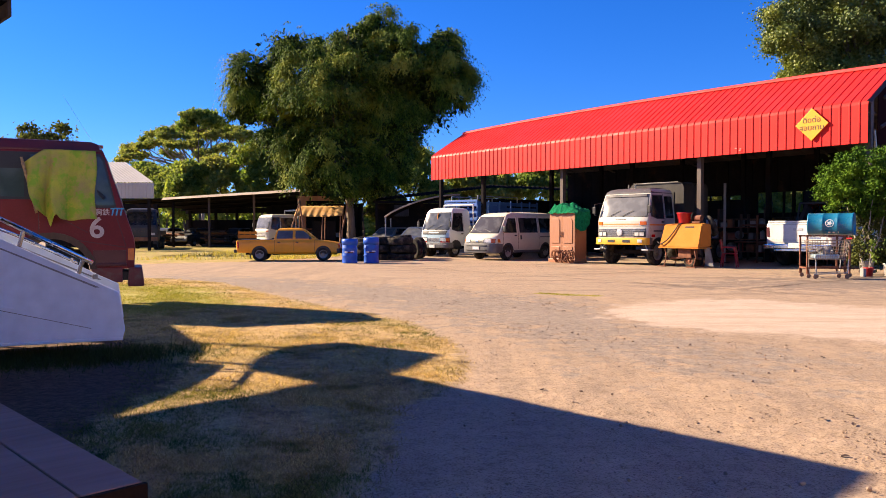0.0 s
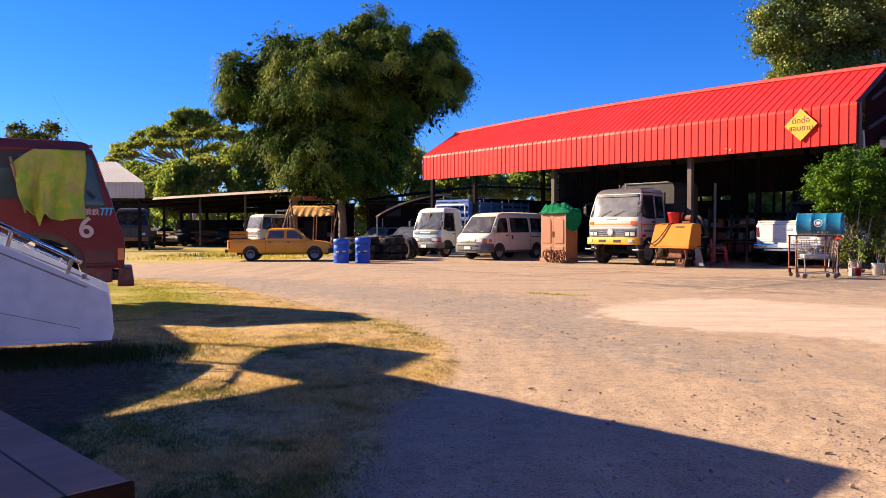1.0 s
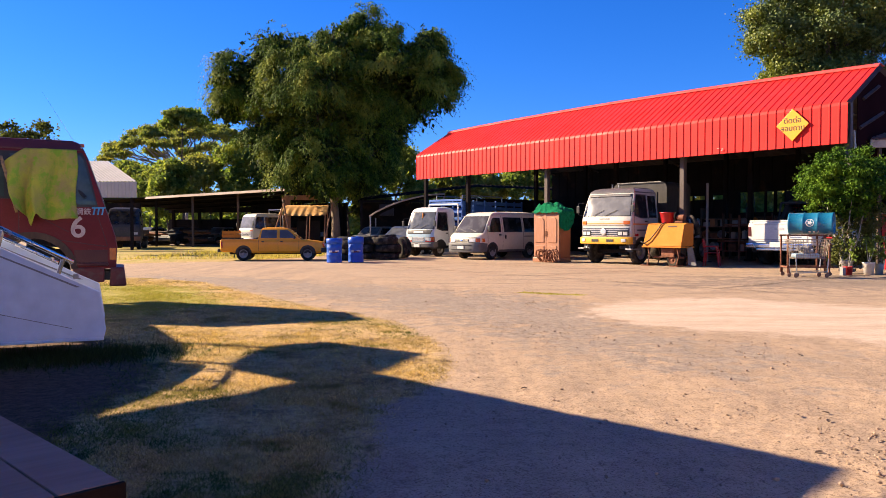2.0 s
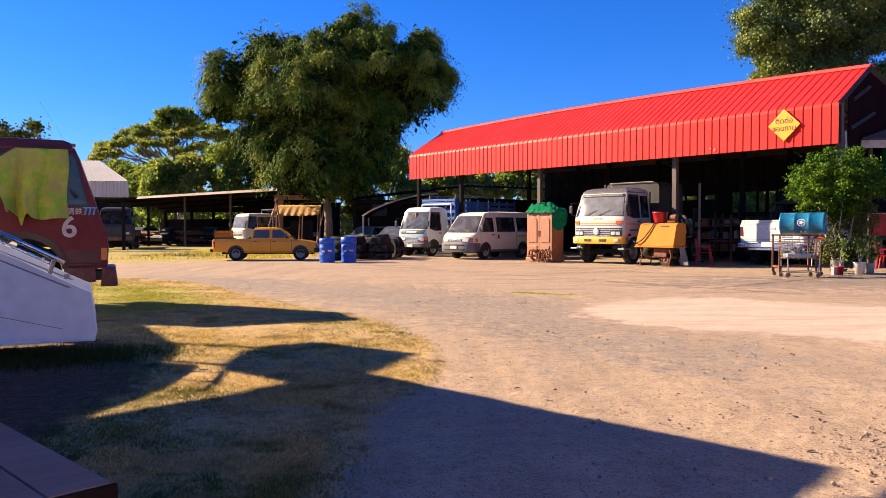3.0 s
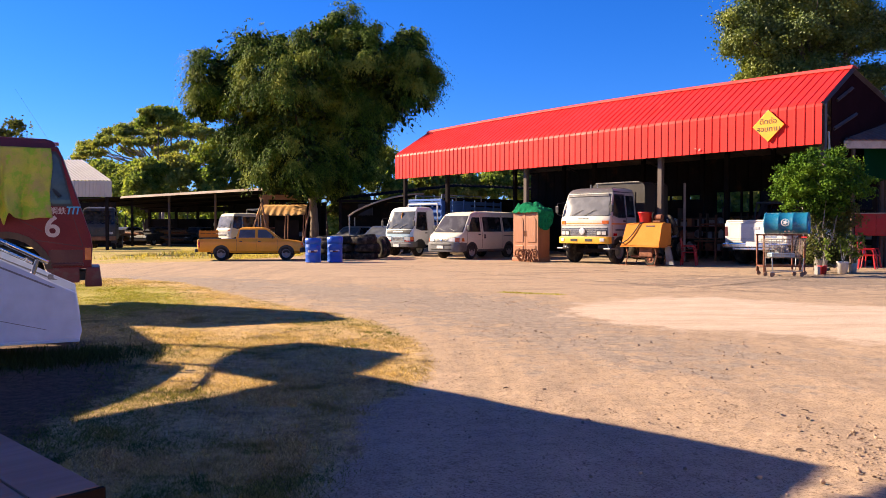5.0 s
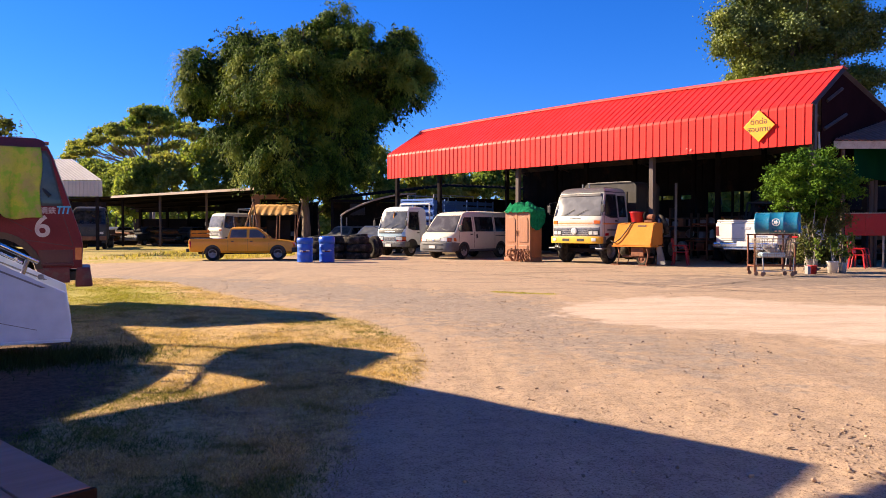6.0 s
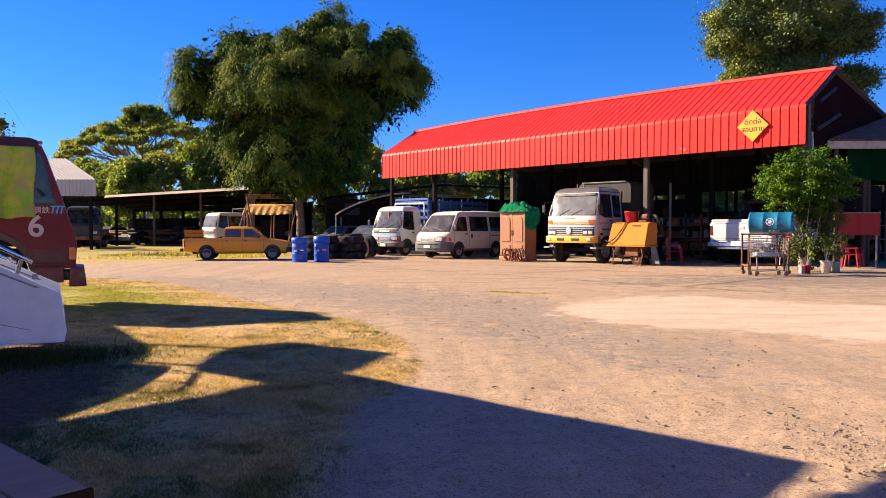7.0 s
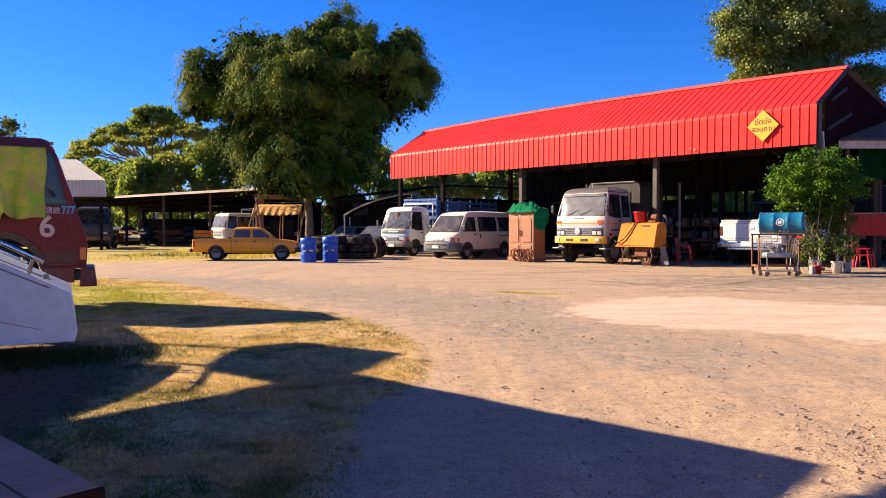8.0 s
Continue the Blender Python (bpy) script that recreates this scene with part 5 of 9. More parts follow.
def build_white_pickup():
    # its tail looks at the yard
    t = thing("pickup_truck", pose(11.87, 25.2, 0, 0, 0, heading(-0.75, -0.66)) @ Matrix.Diagonal((1.27, 1.27, 1.36, 1)), "white pickup truck with chrome rear bumper parked under the shed", "pickup")
    wf = width_at([(0.3, 0.85), (1.02, 0.85), (1.55, 0.66)])
    xs = width_at([(0.3, 0.0), (1.1, 0.0)])
    part("cargo_bed", hull([(0, 0.52), (0.02, 0.98), (0.0, 1.10), (-1.6, 1.10), (-1.6, 0.52)], wf, 0.04), "pickup_white", t)
    part("tailgate", face_patch(rect(-0.72, 0.72, 0.62, 1.07), xs, 0.02), "pickup_white", t)
    part("tailgate_handle", face_patch(rect(-0.12, 0.12, 0.90, 0.96), xs, 0.03), "silver_paint", t)
    part("tailgate_lettering", face_patch(rect(0.28, 0.58, 0.70, 0.74), xs, 0.024), "chrome", t)
    part("body", hull([(-1.6, 0.45), (-1.6, 1.05), (-3.3, 1.05), (-4.6, 0.98), (-4.85, 0.8), (-4.85, 0.45)], wf, 0.05), "pickup_white", t)
    part("cabin", hull([(-1.62, 1.03), (-1.85, 1.66), (-2.05, 1.72), (-3.0, 1.72), (-3.2, 1.66), (-3.8, 1.03)], width_at([(1.0, 0.80), (1.72, 0.60)]), 0.04), "black_plastic", t, "dark glazed cabin")
    part("rear_window", face_patch([(-0.62, 1.15), (0.62, 1.15), (0.52, 1.58), (-0.52, 1.58)], width_at([(1.03, -1.62), (1.66, -1.85)]), 0.012), "glass", t)
    bm = box(bmesh.new(), (0.10, 0, 0.50), (0.20, 1.70, 0.13), bevel=0.03)
    box(bm, (0.12, 0, 0.415), (0.14, 1.1, 0.06), bevel=0.015)
    part("rear_bumper", bm, "chrome", t, "chrome step bumper")
    part("bumper_tread", box(bmesh.new(), (0.10, 0, 0.568), (0.17, 1.3, 0.008)), "black_plastic", t)
    part("valance", box(bmesh.new(), (-0.04, 0, 0.54), (0.06, 1.6, 0.14)), "black_plastic", t)
    # grey strips stand for the shade in the pressed creases
    for z in (0.66, 1.04):
        part("tailgate_crease", face_patch(rect(-0.70, 0.70, z, z + 0.010), xs, 0.023), "box_grey", t)
    for s in (-1, 1):
        part("tailgate_gap", face_patch(rect(s * 0.725, s * 0.738, 0.60, 1.09), xs, 0.004), "black_plastic", t)
    part("bed_rim", pipe(bmesh.new(), [(-1.58, -0.80, 1.12), (-0.02, -0.80, 1.12), (-0.02, 0.80, 1.12), (-1.58, 0.80, 1.12)], 0.025), "pickup_white", t)
    part("roll_bar", pipe(bmesh.new(), [(-1.45, -0.68, 1.1), (-1.52, -0.62, 1.62), (-1.52, 0.62, 1.62), (-1.45, 0.68, 1.1)], 0.03), "black_plastic", t)
    part("number_plate", box(bmesh.new(), (0.2, 0, 0.54), (0.012, 0.34, 0.12)), "white_mark", t)
    for s in (-1, 1):
        part("tail_lamp", face_patch(rect(s * 0.76, s * 0.84, 0.74, 0.98), xs, 0.02, 0.1), "maroon", t)
        arch(t, -0.85, wf, 0.42, s, 0.36, h=0.4)
        wheel(t, -0.85, s * 0.70, 0.36, 0.25, side=s)
        wheel(t, -3.95, s * 0.74, 0.36, 0.25, side=s)
        part("mud_flap", box(bmesh.new(), (-0.30, s * 0.80, 0.42), (0.02, 0.16, 0.16)), "black_plastic", t)
    return t


def build_yellow_pickup():
    t = thing("crew_cab_pickup", pose(-4.15, 30.85, 0, 0, 0, heading(0.985, 0.10)) @ Matrix.Scale(0.90, 4), "yellow crew-cab pickup truck standing on the yard", "pickup")
    hw = 0.80
    wf = width_at([(0.30, 0.74), (0.42, 0.79), (0.66, hw), (0.82, 0.785), (0.90, 0.75), (0.98, 0.72)])
    cf = width_at([(0.86, 0.75), (1.10, 0.70), (1.36, 0.60), (1.44, 0.52), (1.47, 0.40)])

    def put(name, bm, material, label=""):
        return soft_part(name, bowed(bm, hw, 0.16, 0.05, 0.9, -4.6), material, t, label)

    prof = [(0.0, 0.36), (0.03, 0.56), (0.02, 0.70), (-0.06, 0.80), (-0.30, 0.86), (-0.75, 0.91), (-1.20, 0.945), (-2.90, 0.945), (-2.96, 0.93), (-4.56, 0.93), (-4.60, 0.90), (-4.60, 0.46), (-4.50, 0.38), (-4.02, 0.38), (-3.96, 0.34), (-0.3, 0.32)]
    put("body", hull(prof, wf, 0.025), "pickup_yellow")
    put("cabin", hull([(-1.02, 0.90), (-1.30, 1.12), (-1.58, 1.36), (-1.70, 1.43), (-1.95, 1.47), (-2.55, 1.47), (-2.74, 1.44), (-2.82, 1.36), (-2.95, 0.90)], cf, 0.02), "pickup_yellow")
    ws = width_at([(0.90, -1.02), (1.12, -1.30), (1.36, -1.58)])
    put("windscreen", face_patch([(-0.66, 0.97), (0.66, 0.97), (0.62, 1.12), (0.54, 1.34), (-0.54, 1.34), (-0.62, 1.12)], ws, 0.012), "glass")
    part("rear_window", face_patch([(-0.6, 1.0), (0.6, 1.0), (0.52, 1.34), (-0.52, 1.34)], width_at([(0.9, -2.95), (1.36, -2.82)]), 0.012, sign=-1), "glass", t)
    xs = width_at([(0.36, 0.0), (0.56, 0.03), (0.70, 0.02), (0.80, -0.06)])
    put("grille", face_patch(rect(-0.42, 0.42, 0.60, 0.75), xs, 0.012), "black_plastic")
    put("front_bumper", box(bmesh.new(), (0.03, 0, 0.46), (0.18, 1.62, 0.22), bevel=0.04), "black_plastic", "black front bumper")
    put("rear_bumper", box(bmesh.new(), (-4.66, 0, 0.45), (0.12, 1.5, 0.14), bevel=0.03), "black_plastic")
    put("tailgate_seam", face_patch(rect(-0.62, 0.62, 0.50, 0.515), width_at([(0.4, -4.6), (1.0, -4.6)]), 0.004, sign=-1), "black_plastic")
    for s in (-1, 1):
        put("headlight", face_patch(rect(s * 0.45, s * 0.68, 0.60, 0.75), xs, 0.016), "lamp_glass")
        put("indicator", face_patch(rect(s * 0.69, s * 0.79, 0.60, 0.75), xs, 0.014, 0.1), "amber_glass")
        put("tail_lamp", side_patch([(-4.52, 0.58), (-4.60, 0.58), (-4.60, 0.84), (-4.52, 0.84)], wf, s, 0.006), "red_glass")
        put("front_window", side_patch([(-1.26, 1.0), (-2.00, 1.0), (-2.00, 1.35), (-1.66, 1.35), (-1.44, 1.18)], cf, s, 0.006), "glass_grey")
        put("back_window", side_patch([(-2.12, 1.0), (-2.82, 1.0), (-2.76, 1.35), (-2.12, 1.35)], cf, s, 0.006), "glass_grey")
        for x in (-1.16, -2.06, -2.90):
            put("door_seam", side_patch([(x, 0.42), (x - 0.012, 0.42), (x - 0.012, 0.94), (x, 0.94)], wf, s, 0.003), "dark_wood")
        put("waist_crease", side_patch([(-0.5, 0.77), (-4.5, 0.77), (-4.5, 0.785), (-0.5, 0.785)], wf, s, 0.008), "pickup_yellow")
        put("bed_rail", side_patch([(-3.0, 0.915), (-4.56, 0.915), (-4.56, 0.945), (-3.0, 0.945)], wf, s, 0.016), "pickup_yellow")
        for x in (-1.86, -2.66):
            put("door_handle", side_patch([(x, 0.82), (x - 0.12, 0.82), (x - 0.12, 0.86), (x, 0.86)], wf, s, 0.025), "black_plastic")
        for x in (-0.78, -3.55):
            arch(t, x, wf, 0.355, s, 0.33, h=0.34)
            wheel(t, x, s * 0.70, 0.31, 0.22, "box_grey", side=s)
        put("door_mirror", box(bmesh.new(), (-1.36, s * 0.86, 1.03), (0.08, 0.16, 0.13), bevel=0.02), "black_plastic")
        part("mud_flap", box(bmesh.new(), (-3.96, s * 0.68, 0.28), (0.015, 0.24, 0.30)), "black_plastic", t)
    part("bed_floor", box(bmesh.new(), (-3.78, 0, 0.90), (1.45, 1.30, 0.1)), "black_plastic", t)
    part("under_frame", box(bmesh.new(), (-2.2, 0, 0.36), (4.0, 0.9, 0.16)), "dark_steel", t)
    return t


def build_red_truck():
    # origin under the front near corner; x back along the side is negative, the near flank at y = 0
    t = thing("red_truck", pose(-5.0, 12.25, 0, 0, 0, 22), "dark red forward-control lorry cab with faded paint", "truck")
    # cab narrowed to 1.1 m so that its shadow fits the camera's view
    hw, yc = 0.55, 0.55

    def shift(ob):
        ob.location.y = yc
        return ob

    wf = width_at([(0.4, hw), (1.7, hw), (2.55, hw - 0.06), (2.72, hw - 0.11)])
    prof = [(-0.02, 0.62), (0.0, 0.95), (-0.03, 1.15), (-0.25, 1.85), (-0.46, 2.50), (-2.60, 2.50), (-2.60, 0.72), (-1.75, 0.72), (-1.62, 0.95), (-1.45, 1.08), (-1.05, 1.12), (-0.80, 0.98), (-0.68, 0.72), (-0.62, 0.62)]
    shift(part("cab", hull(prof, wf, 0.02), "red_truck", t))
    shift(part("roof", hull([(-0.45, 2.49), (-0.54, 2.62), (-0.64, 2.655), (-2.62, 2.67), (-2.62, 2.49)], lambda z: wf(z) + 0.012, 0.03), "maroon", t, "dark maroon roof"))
    xs = width_at([(0.62, -0.02), (1.15, -0.03), (1.85, -0.25), (2.5, -0.46)])
    shift(part("windscreen", face_patch([(-hw + 0.12, 1.5), (hw - 0.12, 1.5), (hw - 0.2, 2.42), (-hw + 0.2, 2.42)], xs, 0.01), "windscreen", t))
    for s in (-1, 1):
        shift(part("window_seal", side_patch([(-0.27, 1.60), (-0.56, 1.60), (-0.72, 1.72), (-2.05, 1.72), (-2.05, 2.46), (-0.50, 2.46), (-0.44, 2.36)], wf, s, 0.006), "black_plastic", t))
        shift(part("door_window", side_patch([(-0.30, 1.64), (-0.55, 1.64), (-0.72, 1.76), (-1.50, 1.76), (-1.50, 2.42), (-0.52, 2.42), (-0.47, 2.34)], wf, s, 0.012), "glass_pale", t))
        shift(part("rear_window", side_patch([(-1.58, 1.76), (-2.01, 1.76), (-2.01, 2.20), (-1.58, 2.20)], wf, s, 0.012), "glass_pale", t))
        for pts in ([(-0.13, 0.98), (-0.145, 0.98), (-0.36, 1.72), (-0.345, 1.72)], [(-1.38, 1.08), (-1.395, 1.08), (-1.395, 1.72), (-1.38, 1.72)], [(-0.14, 0.96), (-1.0, 1.10), (-1.0, 1.115), (-0.14, 0.975)],
                    [(-0.7, 1.20), (-1.25, 1.52), (-1.25, 1.53), (-0.7, 1.215)]):
            shift(part("door_seam", side_patch(pts, wf, s, 0.003), "maroon", t))
        # darker patch laid on the flank in place of a shaded recess
        shift(part("lower_step", side_patch([(-0.14, 0.68), (-0.62, 0.68), (-0.62, 0.92), (-0.14, 0.92)], wf, s, 0.006, 0.05), "maroon", t))
        shift(part("corner_lamp", side_patch([(-0.02, 0.76), (-0.11, 0.76), (-0.11, 0.95), (-0.02, 0.95)], wf, s, 0.012), "amber_glass", t, "amber corner lamp"))
        pts = [(-1.22 + r * math.cos(a), 0.55 + r * math.sin(a)) for r, rng_ in ((0.66, np.linspace(math.pi, 0.12, 14)), (0.56, np.linspace(0.12, math.pi, 14))) for a in rng_]
        shift(part("arch_trim", side_patch(pts, wf, s, 0.03, 0.1), "dark_wood", t, "dark rusty wheel-arch moulding"))
        wheel(t, -1.22, yc + s * (hw - 0.2), 0.5, 0.28, side=s)
        bm = box(bmesh.new(), (-0.42, s * (hw - 0.03), 0.52), (0.46, 0.1, 0.24), bevel=0.02)
        shift(part("bumper_side", bm, "red_truck_low", t))
        bm = box(bmesh.new(), (-0.36, s * (hw + 0.015), 0.69), (0.46, 0.06, 0.05), bevel=0.015)
        shift(part("step_tread", bm, "maroon", t))
    shift(part("front_bumper", hull([(0.14, 0.33), (0.10, 0.64), (-0.10, 0.64), (-0.12, 0.33)], lambda z: hw + 0.02, 0.03), "red_truck_low", t, "scuffed red bumper"))
    shift(part("bumper_bracket", box(bmesh.new(), (-0.2, 0, 0.5), (0.2, 0.9, 0.14)), "black_plastic", t))
    shift(part("roof_marker", box(bmesh.new(), (-0.56, -hw + 0.08, 2.53), (0.14, 0.05, 0.04), bevel=0.01), "white_mark", t))
    shift(part("roof_marker", box(bmesh.new(), (-0.52, -hw + 0.3, 2.6), (0.1, 0.09, 0.05), bevel=0.01), "amber_glass", t))
    shift(part("aerial", rod(bmesh.new(), (-0.62, -hw + 0.15, 2.66), (-1.05, -hw + 0.15, 3.4), 0.002, 0.0012, 5), "steel", t))
    bm = bmesh.new()
    rod(bm, (-0.45, -hw - 0.02, 1.75), (-0.58, -hw + 0.04, 1.9), 0.03)
    part("grab_handle", bm, "black_plastic", t).location.y = yc
    # seat and wheel behind the glass
    shift(part("seat_back", box(bmesh.new(), (-1.3, -0.1, 1.75), (0.16, 0.5, 0.7), bevel=0.06), "dark_sheet", t))
    # chassis behind the cab
    bm = bmesh.new()
    for s in (-1, 1):
        box(bm, (-3.6, s * 0.4, 0.8), (5.6, 0.09, 0.24))
    shift(part("chassis", bm, "dark_steel", t))
    for s in (-1, 1):
        wheel(t, -5.0, yc + s * (hw - 0.15), 0.5, 0.28, side=s)
    # fleet number and lettering on the near door
    txt = bpy.data.curves.new("fleet_number", 'FONT')
    txt.body, txt.size, txt.extrude, txt.offset = "6", 0.46, 0.002, 0.008
    txt.materials.append(M["pink_mark"])
    ob = new("fleet_number", txt)
    ob.parent = t
    ob.matrix_local = pose(-0.68, -0.006, 1.13, 90, 0, 0)
    tagged(ob, "faded white painted number six")
    for i in range(3):
        x = -0.35 + 0.062 * i
        pts = [(x, 1.48), (x + 0.022, 1.48), (x + 0.042, 1.58), (x + 0.06, 1.58), (x + 0.064, 1.602), (x - 0.008, 1.602), (x - 0.012, 1.58), (x + 0.02, 1.58)]
        shift(part("door_mark", side_patch(pts, wf, -1, 0.006), "cyan_mark", t, "blue painted mark"))
    txt = bpy.data.curves.new("door_lettering", 'FONT')
    txt.body, txt.size, txt.extrude, txt.offset = "鋼鉄", 0.115, 0.002, 0.001
    txt.materials.append(M["pink_mark"])
    ob = new("door_lettering", txt)
    ob.parent = t
    ob.matrix_local = pose(-0.60, -0.006, 1.49, 90, 0, 0)
    tagged(ob, "two faded white painted characters")
    return t


def build_towel():
    """A yellow-green cloth hung over the red lorry's door window."""
    bm = bmesh.new()
    nx, nz = 44, 36
    rng = np.random.default_rng(5)
    grid = []
    for i in range(nx + 1):
        row = []
        s = i / nx                      # 0 at the rear corner, 1 at the front
        top = 2.50 - 0.24 * max(0, 0.30 - s) / 0.30
        bot = 1.42 + (0.16 * max(0, 0.22 - s) / 0.22 - 0.12 * math.exp(-((s - 0.27) / 0.05) ** 2) + 0.07 * math.exp(-((s - 0.38) / 0.05) ** 2) - 0.03 * math.exp(-((s - 0.62) / 0.12) ** 2))
        for k in range(nz + 1):
            q = k / nz
            z = top + (bot - top) * q
            x = -1.60 + 1.03 * s + (0.19 * q * (1 - s) ** 2) + 0.02 * math.sin(7 * q)
            y = 0.05 + (0.10 + 0.16 * q) * (1 - s) ** 0.7 * abs(math.sin(8.5 * s + 1.6 * q)) ** 0.7 + 0.05 * q * math.exp(-((s - 0.36) / 0.05) ** 2) + 0.025 * q * math.sin(14 * s + 2 * q) + 0.02 * noise.noise(Vector((s * 6, q * 4, 0))) + 0.012 * noise.noise(Vector((s * 16, q * 9, 3)))
            row.append(bm.verts.new((x, -y, z)))
        grid.append(row)
    for a, b in zip(grid, grid[1:]):
        for k in range(nz):
            bm.faces.new((a[k], b[k], b[k + 1], a[k + 1]))
    geom = bmesh.ops.extrude_face_region(bm, geom=bm.faces[:])
    bmesh.ops.translate(bm, vec=(0, 0.012, 0), verts=[v for v in geom["geom"] if isinstance(v, bmesh.types.BMVert)])
    ob = part("cloth", bm, "towel", None, smooth=True)
    ob.matrix_world = pose(-5.0, 12.25, 0, 0, 0, 22) @ pose(0, 0.03, 0)
    tagged(ob, "stained yellow-green cloth draped over the red lorry's side window", "cloth")
    bm = bmesh.new()
    for i in range(10):
        z0, z1 = 2.36 - 0.085 * i, 2.36 - 0.085 * (i + 1)
        x0, x1 = -1.60 + 0.020 * i, -1.60 + 0.020 * (i + 1)
        rod(bm, (x0, -0.13 - 0.01 * (i % 3), z0), (x1, -0.13 - 0.01 * ((i + 1) % 3), z1), 0.022 + 0.006 * (i % 2), 0.022, 6)
    part("rolled_edge", bm, "towel_back", ob, "faded brown turned-back edge", smooth=True)


def build_stairs():
    """Mobile boarding stairs: the low end by the lorry, rising to the rear."""
    h = heading(0.92, 0.40)
    t = thing("boarding_stairs", pose(-3.12, 7.33, 0, 0, 0, h), "white mobile boarding stairs with tubular metal handrails", "stairs")
    top = [(0.0, 0.20), (0.02, 0.28), (-0.03, 0.645), (-0.24, 0.75), (-0.42, 0.85), (-1.02, 1.165), (-1.6, 1.43), (-3.0, 2.02), (-6.0, 3.22), (-7.0, 3.22), (-7.0, 2.7), (-2.6, 0.20)]
    for y in (0.0, 1.25):
        part("side_panel", prism(bmesh.new(), top, y, y + 0.05, 0.012), "panel_white", t)
        bm = bmesh.new()
        prism(bm, [(-0.20, 0.695), (-0.24, 0.695), (-1.06, 1.085), (-1.6, 1.34), (-3.0, 1.93), (-3.0, 1.945), (-1.6, 1.355), (-1.06, 1.10)], y - 0.004, y)
        part("fold_seam", bm, "box_grey", t)
        for i in range(9):
            x = -0.30 - 0.16 * i
            z = 0.735 + (-x - 0.30) * 0.478
            part("rivet", rod(bmesh.new(), (x, y, z), (x, y - 0.008, z), 0.008, 0.006, 6), "steel", t)
        part("rub_strip", box(bmesh.new(), (-1.3, y + 0.025, 0.19), (2.6, 0.07, 0.03), bevel=0.008), "panel_white", t)
        bm = bmesh.new()
        pipe(bm, [(-0.26, y + 0.02, 0.93), (-1.02, y + 0.02, 1.345), (-1.30, y + 0.02, 1.47), (-1.42, y + 0.02, 1.44), (-1.46, y + 0.02, 1.30)], 0.022, 8)
        if y < 1:
            part("handrail", bm, "chrome", t, smooth=True)
            continue
        bm = bmesh.new()
        pipe(bm, [(-0.44, y + 0.02, 0.885), (-1.02, y + 0.02, 1.19), (-1.42, y + 0.02, 1.37)], 0.014, 8)
        part("lower_rail", bm, "chrome", t, smooth=True)
    for x in (-0.36, -0.86):
        zb, zt = 0.70 + 0.478 * (-x - 0.1), 0.93 + 0.53 * (-x - 0.26)
        part("rail_post", rod(bmesh.new(), (x - 0.03, 0.02, zb), (x + 0.02, 0.02, zt), 0.02), "chrome", t)
    for x in (-0.5, -1.2):
        zb = 0.70 + 0.478 * (-x - 0.1)
        part("rail_post", rod(bmesh.new(), (x, 1.27, zb - 0.05), (x, 1.27, zb + 0.05), 0.016), "chrome", t)
    for i in range(16):
        x, z = -0.25 - 0.36 * i, 0.40 + 0.175 * i
        part("tread", box(bmesh.new(), (x - 0.15, 0.65, z), (0.32, 1.2, 0.03), bevel=0.006), "steel", t)
    part("dent_plate", prism(bmesh.new(), [(-0.92, 0.52), (-1.5, 0.50), (-1.5, 0.56), (-1.05, 0.56)], -0.02, 0.0, 0.006), "panel_white", t)
    # thin grey strip drawn for the shade along the panel's crease
    bm = prism(bmesh.new(), [(-0.28, 0.30), (-1.3, 0.575), (-1.3, 0.582), (-0.28, 0.306)], -0.003, 0.0)
    part("panel_crease", bm, "box_grey", t)
    for x in (-2.2, -4.6):
        for y in (0.2, 1.1):
            wheel(t, x, y, 0.22, 0.12, side=-1 if y < 0.5 else 1)
    part("chassis", box(bmesh.new(), (-3.5, 0.65, 0.32), (6.6, 0.9, 0.12)), "dark_steel", t)
    part("latch", box(bmesh.new(), (-0.24, 0.02, 0.80), (0.05, 0.04, 0.05), bevel=0.012), "steel", t)
    return t


build_red_truck()
build_towel()
build_stairs()
build_van()
build_small_truck()
build_big_truck()
build_white_pickup()
build_yellow_pickup()
build_far_truck()


